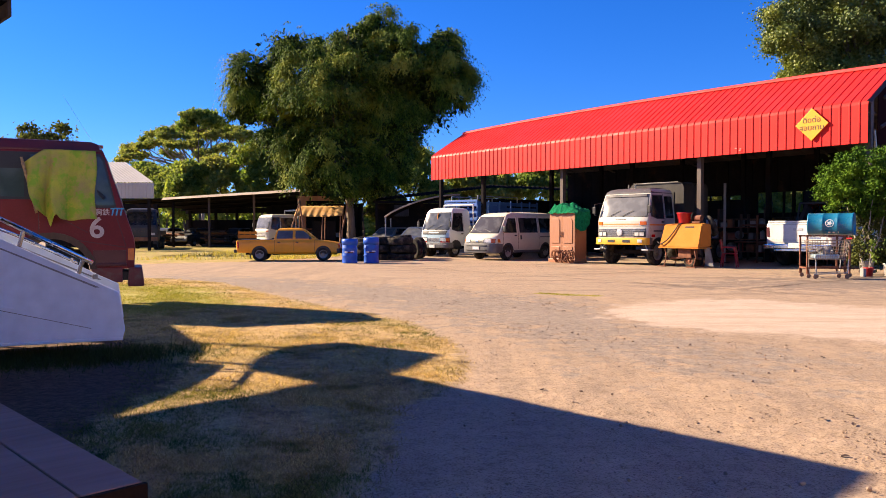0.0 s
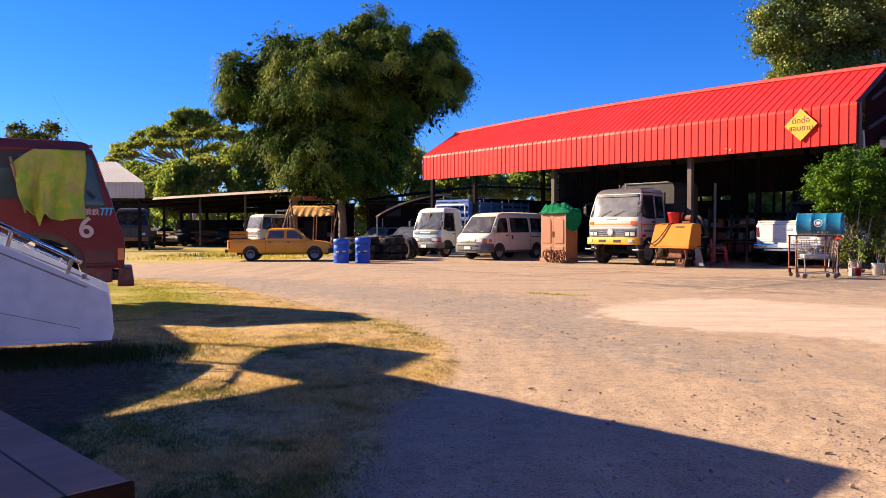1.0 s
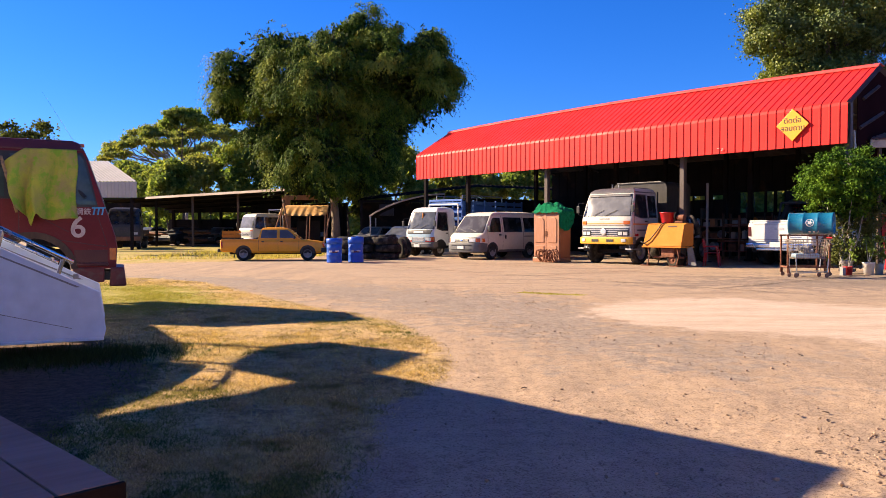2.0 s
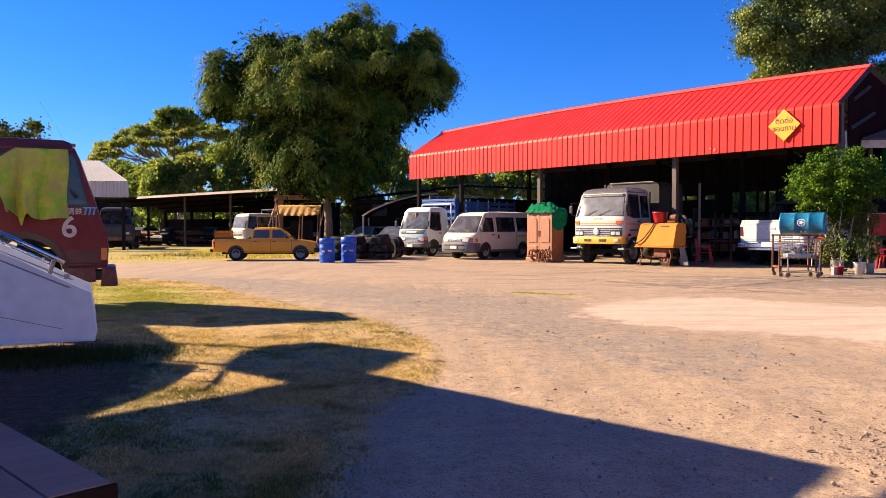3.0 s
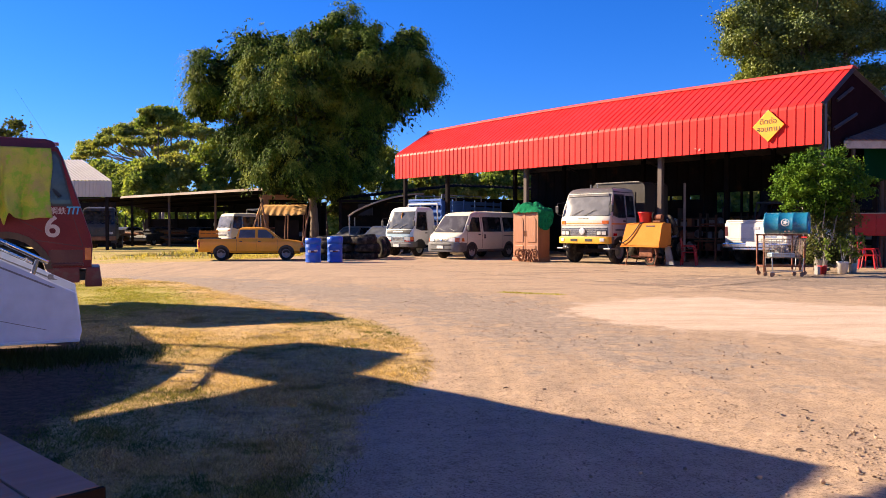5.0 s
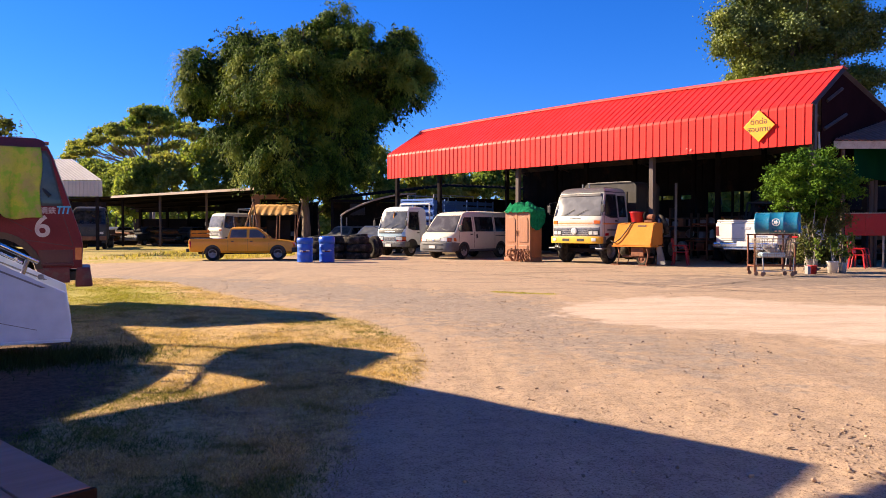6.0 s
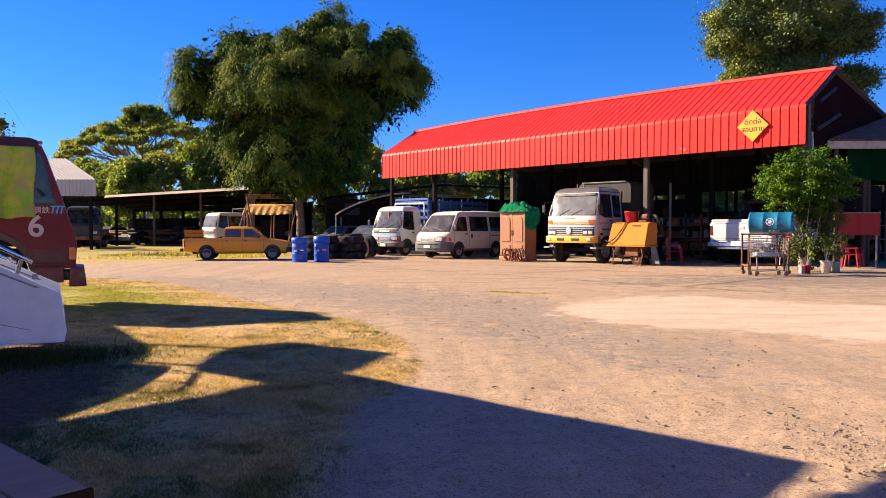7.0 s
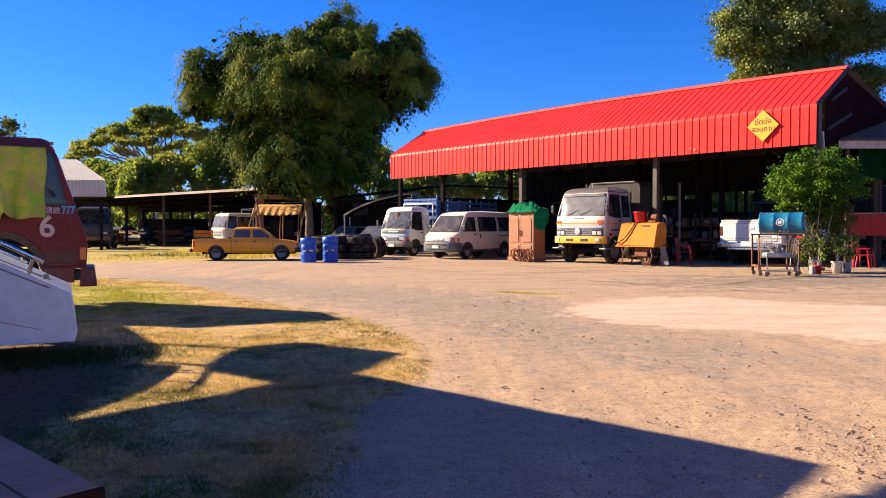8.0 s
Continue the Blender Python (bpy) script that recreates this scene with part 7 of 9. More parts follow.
def rear_shed():
    """The dark low building between the tree and the red shed, with an arched carport."""
    t = thing("rear_shed", pose(0, 0, 0), "dark low rear shed with a shallow corrugated roof", "shed")
    bm = bmesh.new()
    ribbed(bm, (-4.4, 47.6, 3.05), Vector((1, 0, 0.115)).normalized(), Vector((0, 1, 0.10)).normalized(), 7.6, 4.0, 0.3, 0.04)
    part("left_roof", bm, "dark_sheet", t)
    bm = bmesh.new()
    ribbed(bm, (3.1, 47.6, 3.92), Vector((1, 0, -0.04)).normalized(), Vector((0, 1, 0.10)).normalized(), 6.4, 4.0, 0.3, 0.05)
    part("right_roof", bm, "dark_sheet", t)
    # near-black backdrop paints the darkness under this roof
    part("back_wall", box(bmesh.new(), (2.6, 50.6, 1.5), (14, 0.15, 3.0)), "dark_sheet", t)
    part("eave_beam", box(bmesh.new(), (2.6, 47.75, 3.0), (14, 0.12, 0.16)), "dark_steel", t)
    for x in (-4.2, 0.2, 4.6, 9.2):
        part("post", box(bmesh.new(), (x, 47.8, 1.5), (0.16, 0.16, 3.0)), "dark_steel", t)
    part("cabinet_panel", box(bmesh.new(), (-2.6, 47.4, 2.45), (0.9, 0.3, 0.7), bevel=0.02), "box_shade", t)
    a = thing("arched_canopy", pose(0, 0, 0), "dark arched canopy with a pale curved edge over parked cars", "canopy")
    cx, n = -0.4, 12
    arc = [(-3.25 + 4.2 * i / n, 1.95 + 1.25 * math.sin(math.pi / 2 * i / n) ** 0.8) for i in range(n + 1)]
    bm = bmesh.new()
    pipe(bm, [(x, 42.0, z) for x, z in arc], 0.045, 6)
    part("front_hoop", bm, "pale_wood", a, "pale curved edge tube")
    bm = bmesh.new()
    lo = [bm.verts.new((x, 42.02, z)) for x, z in arc]
    hi = [bm.verts.new((x, 46.5, z)) for x, z in arc]
    for i in range(n):
        bm.faces.new((lo[i], lo[i + 1], hi[i + 1], hi[i]))
    g = bmesh.ops.extrude_face_region(bm, geom=bm.faces[:])
    bmesh.ops.translate(bm, vec=(0, 0, 0.02), verts=[v for v in g["geom"] if isinstance(v, bmesh.types.BMVert)])
    part("cover", bm, "dark_sheet", a)
    for x, z, y in ((-3.2, 1.95, 42.1), (0.9, 3.1, 42.1), (-3.2, 1.95, 46.3), (0.9, 3.1, 46.3)):
        part("post", rod(bmesh.new(), (x, y, 0), (x, y, z), 0.04), "steel", a)


rear_shed()


def hood_building():
    t = thing("grey_outbuilding", pose(0, 0, 0), "pale grey ribbed-metal outbuilding with a folded roof edge", "building")
    bm = bmesh.new()
    ribbed(bm, (-28, 45.0, 3.12), (1, 0, 0), (0, 0, 1), 10.78, 0.92, 0.21, 0.035, 0.09)
    part("fascia", bm, "hood_sheet", t)
    bm = bmesh.new()
    up = Vector((-2.6, 2.2, 1.4)).normalized()
    ribbed(bm, (-28, 45.0, 4.06), (1, 0, 0), up, 10.78, 3.68, 0.21, 0.035, 0.09)
    part("roof", bm, "hood_sheet", t)
    # near-black wall added as a backdrop for the shade below the roof
    part("wall", box(bmesh.new(), (-24.4, 54.0, 1.55), (8, 0.15, 3.1)), "dark_sheet", t)
    for x in (-27, -22.5, -17.6):
        part("post", box(bmesh.new(), (x, 45.2, 1.6), (0.15, 0.15, 3.2)), "dark_steel", t)


hood_building()


def old_car(m, body, label):
    """A worn saloon car, front towards +x."""
    t = thing("old_car", m, label, "car")
    wf = width_at([(0.3, 0.76), (0.55, 0.82), (0.88, 0.80)])
    part("body", hull([(0, 0.34), (0.03, 0.6), (-0.05, 0.80), (-1.2, 0.92), (-3.3, 0.92), (-4.1, 0.86), (-4.2, 0.6), (-4.15, 0.34)], wf, 0.05), body, t)
    cf = width_at([(0.9, 0.74), (1.38, 0.58)])
    part("cabin", hull([(-1.1, 0.9), (-1.7, 1.34), (-1.95, 1.40), (-2.8, 1.40), (-3.05, 1.32), (-3.5, 0.9)], cf, 0.04), body, t)
    part("windscreen", face_patch([(-0.64, 0.96), (0.64, 0.96), (0.54, 1.32), (-0.54, 1.32)], width_at([(0.9, -1.1), (1.34, -1.7)]), 0.012), "glass_grey", t)
    xs = width_at([(0.34, 0.0), (0.6, 0.03), (0.8, -0.05)])
    part("grille", face_patch(rect(-0.45, 0.45, 0.58, 0.74), xs, 0.012), "black_plastic", t)
    part("front_bumper", box(bmesh.new(), (0.05, 0, 0.44), (0.16, 1.6, 0.16), bevel=0.04), "grey_plastic", t)
    for s in (-1, 1):
        part("headlight", face_patch(rect(s * 0.48, s * 0.72, 0.58, 0.74), xs, 0.02), "lamp_glass", t)
        part("side_window", side_patch([(-1.4, 0.96), (-3.2, 0.96), (-2.9, 1.30), (-1.78, 1.30)], cf, s, 0.008), "glass", t)
        for x in (-0.75, -3.3):
            arch(t, x, wf, 0.36, s, 0.3, h=0.34)
            wheel(t, x, s * 0.7, 0.3, 0.2, side=s)
    return t


old_car(pose(-2.05, 36.6, 0, 0, 0, heading(-0.45, -0.9)), "navy_paint", "dark navy old saloon car behind stacked tyres")
old_car(pose(-4.1, 43.0, 0, 0, 0, heading(-0.5, -0.87)), "faded_paint", "faded grey old car under the tree")
for x, y, p, lab in ((-22.6, 57.5, "navy_paint", "dusty dark blue old car under the low shed"), (-20.0, 57.2, "dull_paint", "dusty dark grey old car under the low shed"), (-17.2, 58.0, "faded_paint", "faded pale old car deep in the low shed"), (-14.6, 57.0, "dull_paint", "dusty dark grey old car under the low shed")):
    old_car(pose(x, y, 0, 0, 0, heading(-0.4, -0.92)), p, lab)
# lorry body painted near black so that it reads as standing in shade
old_lorry, old_xs, old_wf = cab_truck("old_truck", pose(-18.75, 46.8, 0, 0, 0, heading(0.25, -0.97)), "old lorry under the grey outbuilding roof, coloured dark as if shaded", 1.95, 2.6, 1.6, 0.62, "dull_paint", None, "brown_wood", 1.5, 0.3, rear=-4.0, glass_name="glass")
part("flat_bed", box(bmesh.new(), (-3.6, 0, 1.05), (3.6, 1.9, 0.3), bevel=0.02), "dark_wood", old_lorry)
old_car(pose(9.2, 33.0, 0, 0, 0, heading(-0.7, -0.7)), "dull_paint", "dusty dark grey old car deep in the red shed")


# ---- tripod, tarpaulin frame, crate ----
def tarp_frame():
    t = thing("tarpaulin_shelter", pose(-8.35, 47.6, 0), "orange tarpaulin shelter on rough brown timber posts", "shelter")
    part("beam", box(bmesh.new(), (0.35, 0.6, 3.25), (2.6, 0.14, 0.3), bevel=0.01), "brown_wood", t)
    part("corner_post", box(bmesh.new(), (-0.55, 0.6, 1.6), (0.3, 0.16, 3.2), bevel=0.01), "brown_wood", t)
    bm = bmesh.new()
    n = 48
    g = [[bm.verts.new((-0.75 + 2.9 * i / n, -0.2 - (1.3 + 0.06 * math.sin(i * 0.9)) * k / 6, 2.74 - 0.105 * k - 0.06 * k / 6 * math.sin(3.1 * i / n) + 0.012 * math.sin(i * 1.3 + k) * math.sin(i * 0.31))) for k in range(7)] for i in range(n + 1)]
    for a, b in zip(g, g[1:]):
        for k in range(6):
            bm.faces.new((a[k], b[k], b[k + 1], a[k + 1]))
    e = bmesh.ops.extrude_face_region(bm, geom=bm.faces[:])
    bmesh.ops.translate(bm, vec=(0, 0, 0.012), verts=[v for v in e["geom"] if isinstance(v, bmesh.types.BMVert)])
    part("tarpaulin", bm, "orange_tarp", t, "sagging orange tarpaulin", smooth=True)
    for x in (-0.7, 0.9, 2.0):
        part("pole", rod(bmesh.new(), (x, -1.45, 0), (x + 0.08, -1.4, 2.15), 0.04, 0.035), "brown_wood", t)
        part("pole", rod(bmesh.new(), (x, -0.25, 0), (x + 0.08, -0.2, 2.8), 0.04, 0.035), "brown_wood", t)
    part("side_panel", box(bmesh.new(), (0.7, 0.9, 1.0), (1.5, 0.08, 1.6)), "dark_sheet", t)
    p = thing("pole_tripod", pose(-8.6, 45.2, 0), "tripod of rough timber poles standing on the grass", "tripod")
    for x, y in ((-0.95, 0.1), (0.55, -0.4), (0.35, 0.9)):
        part("pole", rod(bmesh.new(), (x, y, 0), (-x * 0.08, -y * 0.05, 3.05), 0.05, 0.04), "brown_wood", p)
    part("lashing", lathe(bmesh.new(), [(0.07, 2.82), (0.1, 2.86), (0.1, 2.96), (0.07, 3.0)], 10), "dark_wood", p)
    q = thing("lean_pole", pose(-5.9, 45.6, 0), "leaning rough timber pole beside the shelter", "pole")
    part("pole", rod(bmesh.new(), (-0.45, 0, 0), (0.1, 0.2, 2.75), 0.05, 0.04), "brown_wood", q)


tarp_frame()


def crate():
    t = thing("orange_crate", pose(-11.95, 46.2, 0, 0, 0, 8) @ Matrix.Diagonal((0.85, 0.8, 0.78, 1)), "orange slatted timber crate on an old cart wheel", "crate")
    for z in (1.0, 1.15, 1.3, 1.42):
        part("slat", box(bmesh.new(), (0, -0.3, z), (1.25, 0.03, 0.09), bevel=0.006), "amber_paint", t)
    for x in (-0.6, -0.2, 0.2, 0.6):
        part("stave", box(bmesh.new(), (x, -0.27, 1.2), (0.07, 0.03, 0.62)), "amber_paint", t)
    for z in (1.05, 1.35):
        part("back_slat", box(bmesh.new(), (0, 0.3, z), (1.25, 0.03, 0.1)), "amber_paint", t)
    part("floor", box(bmesh.new(), (0, 0, 0.93), (1.25, 0.66, 0.05)), "dark_wood", t)
    wheel(t, -0.3, -0.2, 0.46, 0.16, "rust", -1)
    wheel(t, -0.3, 0.25, 0.46, 0.16, "rust", 1)
    part("axle_frame", box(bmesh.new(), (0.1, 0, 0.7), (1.4, 0.3, 0.42)), "dark_steel", t)


crate()


# ---- drums and tyres ----
def drum(m, mat_name, label, group=""):
    t = thing("drum", m, label, "drum", group)
    bm = lathe(bmesh.new(), [(0.27, 0), (0.29, 0.015), (0.285, 0.03), (0.28, 0.25), (0.295, 0.28), (0.28, 0.31), (0.28, 0.52), (0.295, 0.55), (0.28, 0.58), (0.285, 0.82), (0.27, 0.86)], 28)
    for v in bm.verts:
        if v.co.z > 0.5:
            v.co.x += 0.03 * (v.co.z - 0.5) * math.sin(5 * v.co.y)
    part("shell", bm, mat_name, t, smooth=True)
    return t


def blue_drums():
    for i, (x, y, turn) in enumerate(((-3.50, 28.3, 20), (-2.72, 28.6, 75))):
        t = drum(pose(x, y, 0, 0, 0, turn), "drum_blue", "bright blue drum lined with a blue plastic bag" if i else "bright blue drum with a white label band", "blue drums")
        bm = lathe(bmesh.new(), [(0.30, 0.70), (0.305, 0.80), (0.30, 0.88), (0.27, 0.91), (0.1, 0.90)], 24)
        for v in bm.verts:
            v.co.z += 0.03 * noise.noise(v.co * 9) + (0.05 * i if v.co.z > 0.85 else 0)
            v.co += v.co.normalized() * 0.015 * noise.noise(v.co * 12)
        part("bag_rim", bm, "drum_blue", t, smooth=True)
        an = math.atan2(-y, -x) - radians(turn)
        for da, w, z, h, mm in ((0.0, 0.9, 0.40, 0.05, "maroon"), (0.35, 0.5, 0.44, 0.05, "white_mark"), (-0.5, 0.4, 0.42, 0.07, "white_mark")):
            bm = bmesh.new()
            pr = [(an + da + w * (k / 6 - 0.5)) for k in range(7)]
            lo = [bm.verts.new((0.292 * math.cos(a), 0.292 * math.sin(a), z - h / 2)) for a in pr]
            hi = [bm.verts.new((0.292 * math.cos(a), 0.292 * math.sin(a), z + h / 2)) for a in pr]
            for k in range(6):
                bm.faces.new((lo[k], lo[k + 1], hi[k + 1], hi[k]))
            part("label_band", bm, mm, t)


blue_drums()


def tyre(m, r=0.5, w=0.28, label="worn black truck tyre lying in a stack"):
    bm = lathe(bmesh.new(), [(r * 0.55, 0.03), (r * 0.62, 0), (r * 0.9, 0), (r, w * 0.15), (r, w * 0.85), (r * 0.9, w), (r * 0.62, w), (r * 0.55, w - 0.03), (r * 0.52, w * 0.6), (r * 0.52, w * 0.4)], 48)
    for v in bm.verts:
        if v.co.xy.length > r * 0.97 and int(round(math.atan2(v.co.y, v.co.x) * 48 / (2 * math.pi))) % 3 == (0 if v.co.z < w / 2 else 1):
            v.co.x, v.co.y = v.co.x * 0.955, v.co.y * 0.955
    bmesh.ops.delete(bm, geom=[f for f in bm.faces if len(f.verts) > 4], context='FACES_ONLY')
    last = [v for v in bm.verts if abs(v.co.z - w * 0.4) < 1e-5 and v.co.xy.length < r * 0.525]
    first = [v for v in bm.verts if abs(v.co.z - 0.03) < 1e-5 and v.co.xy.length < r * 0.56]
    last.sort(key=lambda v: math.atan2(v.co.y, v.co.x)), first.sort(key=lambda v: math.atan2(v.co.y, v.co.x))
    for i in range(len(last)):
        bm.faces.new((first[i - 1], first[i], last[i], last[i - 1]))
    ob = part("tyre", bm, "rubber", None, smooth=True)
    ob.matrix_world = m
    return tagged(ob, label, "tyre", "stacked tyres")


def tyres():
    rng = np.random.default_rng(8)
    for x, y, n, r, w in ((-3.05, 30.2, 3, 0.42, 0.25), (-2.55, 31.5, 3, 0.60, 0.30), (-1.78, 31.2, 3, 0.56, 0.30), (-1.5, 32.6, 2, 0.48, 0.28), (-3.3, 32.2, 3, 0.56, 0.30), (-1.9, 33.6, 4, 0.40, 0.24)):
        for i in range(n):
            tyre(pose(x + rng.uniform(-0.12, 0.12), y + rng.uniform(-0.12, 0.12), i * w * 1.03 + 0.01, rng.uniform(-5, 5), rng.uniform(-5, 5), rng.uniform(0, 90)), r * rng.uniform(0.9, 1.05), w)


tyres()


# ---- wardrobe, net, roots ----
SHED_TURN = heading(ALONG.x, ALONG.y)          # x runs along the shed front, away from me; y outwards is -INWARD


def wardrobe():
    # local x along the front (towards +x is the camera's right), local -y is the front
    h = heading(-ALONG.x, -ALONG.y)
    t = thing("wardrobe", pose(4.53, 28.6, 0, 0, 0, h) @ Matrix.Scale(1.03, 4), "orange-brown wooden wardrobe with panelled double doors", "wardrobe")
    w, d, H = 1.26, 0.60, 1.86
    part("carcass", box(bmesh.new(), (0, d / 2, H / 2 + 0.03), (w, d, H - 0.06), bevel=0.012), "wardrobe_side", t)
    part("plinth", box(bmesh.new(), (0.0, d / 2 - 0.03, 0.08), (w + 0.06, d + 0.06, 0.16), bevel=0.02), "wardrobe_wood", t)
    part("cornice", box(bmesh.new(), (0, d / 2 - 0.02, H - 0.02), (w + 0.08, d + 0.08, 0.07), bevel=0.02), "wardrobe_wood", t)
    for s in (-1, 1):
        cx = s * w / 4
        door = part("door", box(bmesh.new(), (cx, -0.012, H / 2 + 0.06), (w / 2 - 0.012, 0.03, H - 0.26), bevel=0.008), "wardrobe_wood", t)
        pts = [(cx - 0.21, 0.72), (cx + 0.21, 0.72), (cx + 0.21, 1.50)] + [(cx + 0.21 * math.cos(a), 1.50 + 0.16 * math.sin(a)) for a in np.linspace(0.3, 2.84, 8)] + [(cx - 0.21, 1.50)]
        part("upper_panel", prism(bmesh.new(), pts, -0.05, -0.025, 0.010), "wardrobe_wood", door)
        part("lower_panel", prism(bmesh.new(), [(cx - 0.21, 0.26), (cx + 0.21, 0.26), (cx + 0.21, 0.60), (cx - 0.21, 0.60)], -0.05, -0.025, 0.010), "wardrobe_wood", door)
        part("handle", rod(bmesh.new(), (s * 0.045, -0.05, 0.95), (s * 0.045, -0.05, 1.15), 0.014), "rust", door)
    # net thrown over the top and down the right side
    bm = bmesh.new()
    nx, ny = 40, 26
    g = []
    for i in range(nx + 1):
        row = []
        for k in range(ny + 1):
            x = -0.66 + 1.62 * i / nx
            y = -0.10 + 0.80 * k / ny
            lump = 0.05 + 0.22 * math.exp(-((x + 0.1) / 0.5) ** 2) + 0.10 * noise.noise(Vector((x * 4, y * 4, 1))) + 0.05 * noise.noise(Vector((x * 11, y * 11, 2)))
            edge = min(1.0, (x + 0.66) / 0.16) * min(1.0, (y + 0.10) / 0.14)
            z = H + 0.02 + 0.03 * edge + max(lump, 0.015) * edge
            if x > 0.66:
                over = x - 0.66
                z = H + 0.05 - over * 2.5 * (0.5 + 0.5 * math.sin(2.6 * k / ny + 0.4)) + 0.04 * noise.noise(Vector((over * 9, y * 9, 3)))
                x = 0.70 + 0.07 * abs(noise.noise(Vector((z * 5, y * 6, 4)))) + 0.03
            if y < 0:
                z -= 0.05 + 0.06 * noise.noise(Vector((x * 6, 0, 5)))
            row.append(bm.verts.new((x, y - 0.04, z)))
        g.append(row)
    for a, b in zip(g, g[1:]):
        for k in range(ny):
            bm.faces.new((a[k], b[k], b[k + 1], a[k + 1]))
    e = bmesh.ops.extrude_face_region(bm, geom=bm.faces[:])
    bmesh.ops.translate(bm, vec=(0, 0, -0.012), verts=[v for v in e["geom"] if isinstance(v, bmesh.types.BMVert)])
    net = part("shade_net", bm, "green_net", None)
    net.matrix_world = t.matrix_world
    tagged(net, "crumpled bright green shade net on the wardrobe", "net")
    # rusty hooked tines standing in front
    r = thing("cultivator_tines", t.matrix_world @ pose(0.32, -0.42, 0), "rusty heap of curved plough tines by the wardrobe", "plough tines")
    rng = np.random.default_rng(4)
    for i in range(9):
        x = -0.42 + 0.105 * i
        b = rng.uniform(-0.05, 0.05)
        pts = [(x + b, 0.12, 0.0), (x - 0.04, 0.0, 0.20 + b), (x + 0.04, -0.06, 0.38 + b), (x + 0.16, -0.02, 0.44 + b), (x + 0.24, 0.05, 0.30), (x + 0.22, 0.0, 0.08)]
        part("tine", pipe(bmesh.new(), [(px + rng.uniform(-0.05, 0.05), py + rng.uniform(-0.06, 0.06), max(pz + rng.uniform(-0.06, 0.06), 0.03)) for px, py, pz in pts], 0.03, 6), "rust", r)
    part("cross_bar", rod(bmesh.new(), (-0.5, 0.0, 0.22), (0.55, 0.02, 0.26), 0.03), "rust", r)


wardrobe()


# ---- orange hopper, bucket, chairs ----
def hopper():
    h = heading(-ALONG.x, -ALONG.y)
    t = thing("feed_hopper", pose(8.15, 25.35, 0, 0, 0, h), "orange steel hopper machine on a wheeled frame", "hopper")
    bm = bmesh.new()
    prof = [(-0.36, 0.66), (0.36, 0.70), (0.36, 1.44), (0.02, 1.46), (-0.16, 1.42)]
    a = [bm.verts.new((-0.80 + 0.10 * max(0, z - 0.7), y, z)) for y, z in prof]
    b = [bm.verts.new((0.74, y, z)) for y, z in prof]
    bm.faces.new(a), bm.faces.new(b[::-1])
    for i in range(len(prof)):
        bm.faces.new((a[i - 1], a[i], b[i], b[i - 1]))
    bmesh.ops.bevel(bm, geom=bm.edges[:], offset=0.025, segments=2, affect='EDGES')
    part("tank", bm, "amber_paint", t)
    part("bottom_lip", box(bmesh.new(), (-0.03, 0, 0.65), (1.56, 0.76, 0.04), bevel=0.01), "amber_paint", t)
    part("tank_lettering", box(bmesh.new(), (0.28, -0.185, 1.34), (0.34, 0.01, 0.05), rot=(-15, 0, 0)), "dark_wood", t)
    bm = bmesh.new()
    pipe(bm, [(-0.05, 0.0, 1.49), (-0.14, -0.19, 1.43), (-0.30, -0.28, 1.14), (-0.50, -0.36, 0.88), (-0.70, -0.41, 0.76), (-0.84, -0.38, 0.84)], 0.02, 8)
    part("hose", bm, "black_plastic", t, smooth=True)
    for x in (-0.62, 0.52):
        bm = bmesh.new()
        pipe(bm, [(x, -0.28, 0.64), (x + 0.10, -0.32, 0.35), (x + 0.02, -0.34, 0.03), (x - 0.02, 0.3, 0.03), (x + 0.1, 0.3, 0.35), (x, 0.28, 0.64)], 0.022, 6)
        part("leg", bm, "rust", t)
        part("foot", box(bmesh.new(), (x - 0.08, -0.34, 0.02), (0.34, 0.06, 0.03)), "rust", t)
    bm = bmesh.new()
    rod(bm, (-0.6, 0.0, 0.3), (0.6, 0.0, 0.3), 0.035)
    box(bm, (0.1, 0, 0.46), (0.5, 0.4, 0.3), bevel=0.02)
    part("gearbox", bm, "rust", t)
    wheel(t, 0.25, -0.1, 0.22, 0.1, "rust", -1)
    wheel(t, 0.25, 0.3, 0.22, 0.1, "rust", 1)
    part("belt_guard", prism(bmesh.new(), [(0.70, 0.05), (1.0, 0.05), (0.82, 0.66), (0.66, 0.66)], 0.1, 0.16), "faded_paint", t)
    e = thing("red_bucket", t.matrix_world @ pose(-0.12, 0.12, 1.46), "red plastic bucket standing on the hopper", "bucket")
    bm = lathe(bmesh.new(), [(0.19, 0.0), (0.20, 0.02), (0.25, 0.33), (0.27, 0.34), (0.265, 0.37), (0.235, 0.37), (0.18, 0.04), (0.05, 0.03)], 22)
    part("shell", bm, "red_plastic", e, smooth=True)
    m = thing("pump_motor", t.matrix_world @ pose(0.38, 0.14, 1.46), "small dark pump motor on the hopper", "motor")
    bm = box(bmesh.new(), (0, 0, 0.04), (0.3, 0.26, 0.06), bevel=0.01)
    rod(bm, (-0.1, 0, 0.18), (0.14, 0, 0.18), 0.1, 0.1, 14)
    part("housing", bm, "rust", m)
    part("pulley", lathe(bmesh.new(), [(0.15, 0), (0.15, 0.05), (0.05, 0.06)], 16, Matrix.Translation((-0.18, 0, 0.22)) @ Matrix.Rotation(radians(90), 4, 'Y')), "dark_steel", m)


hopper()


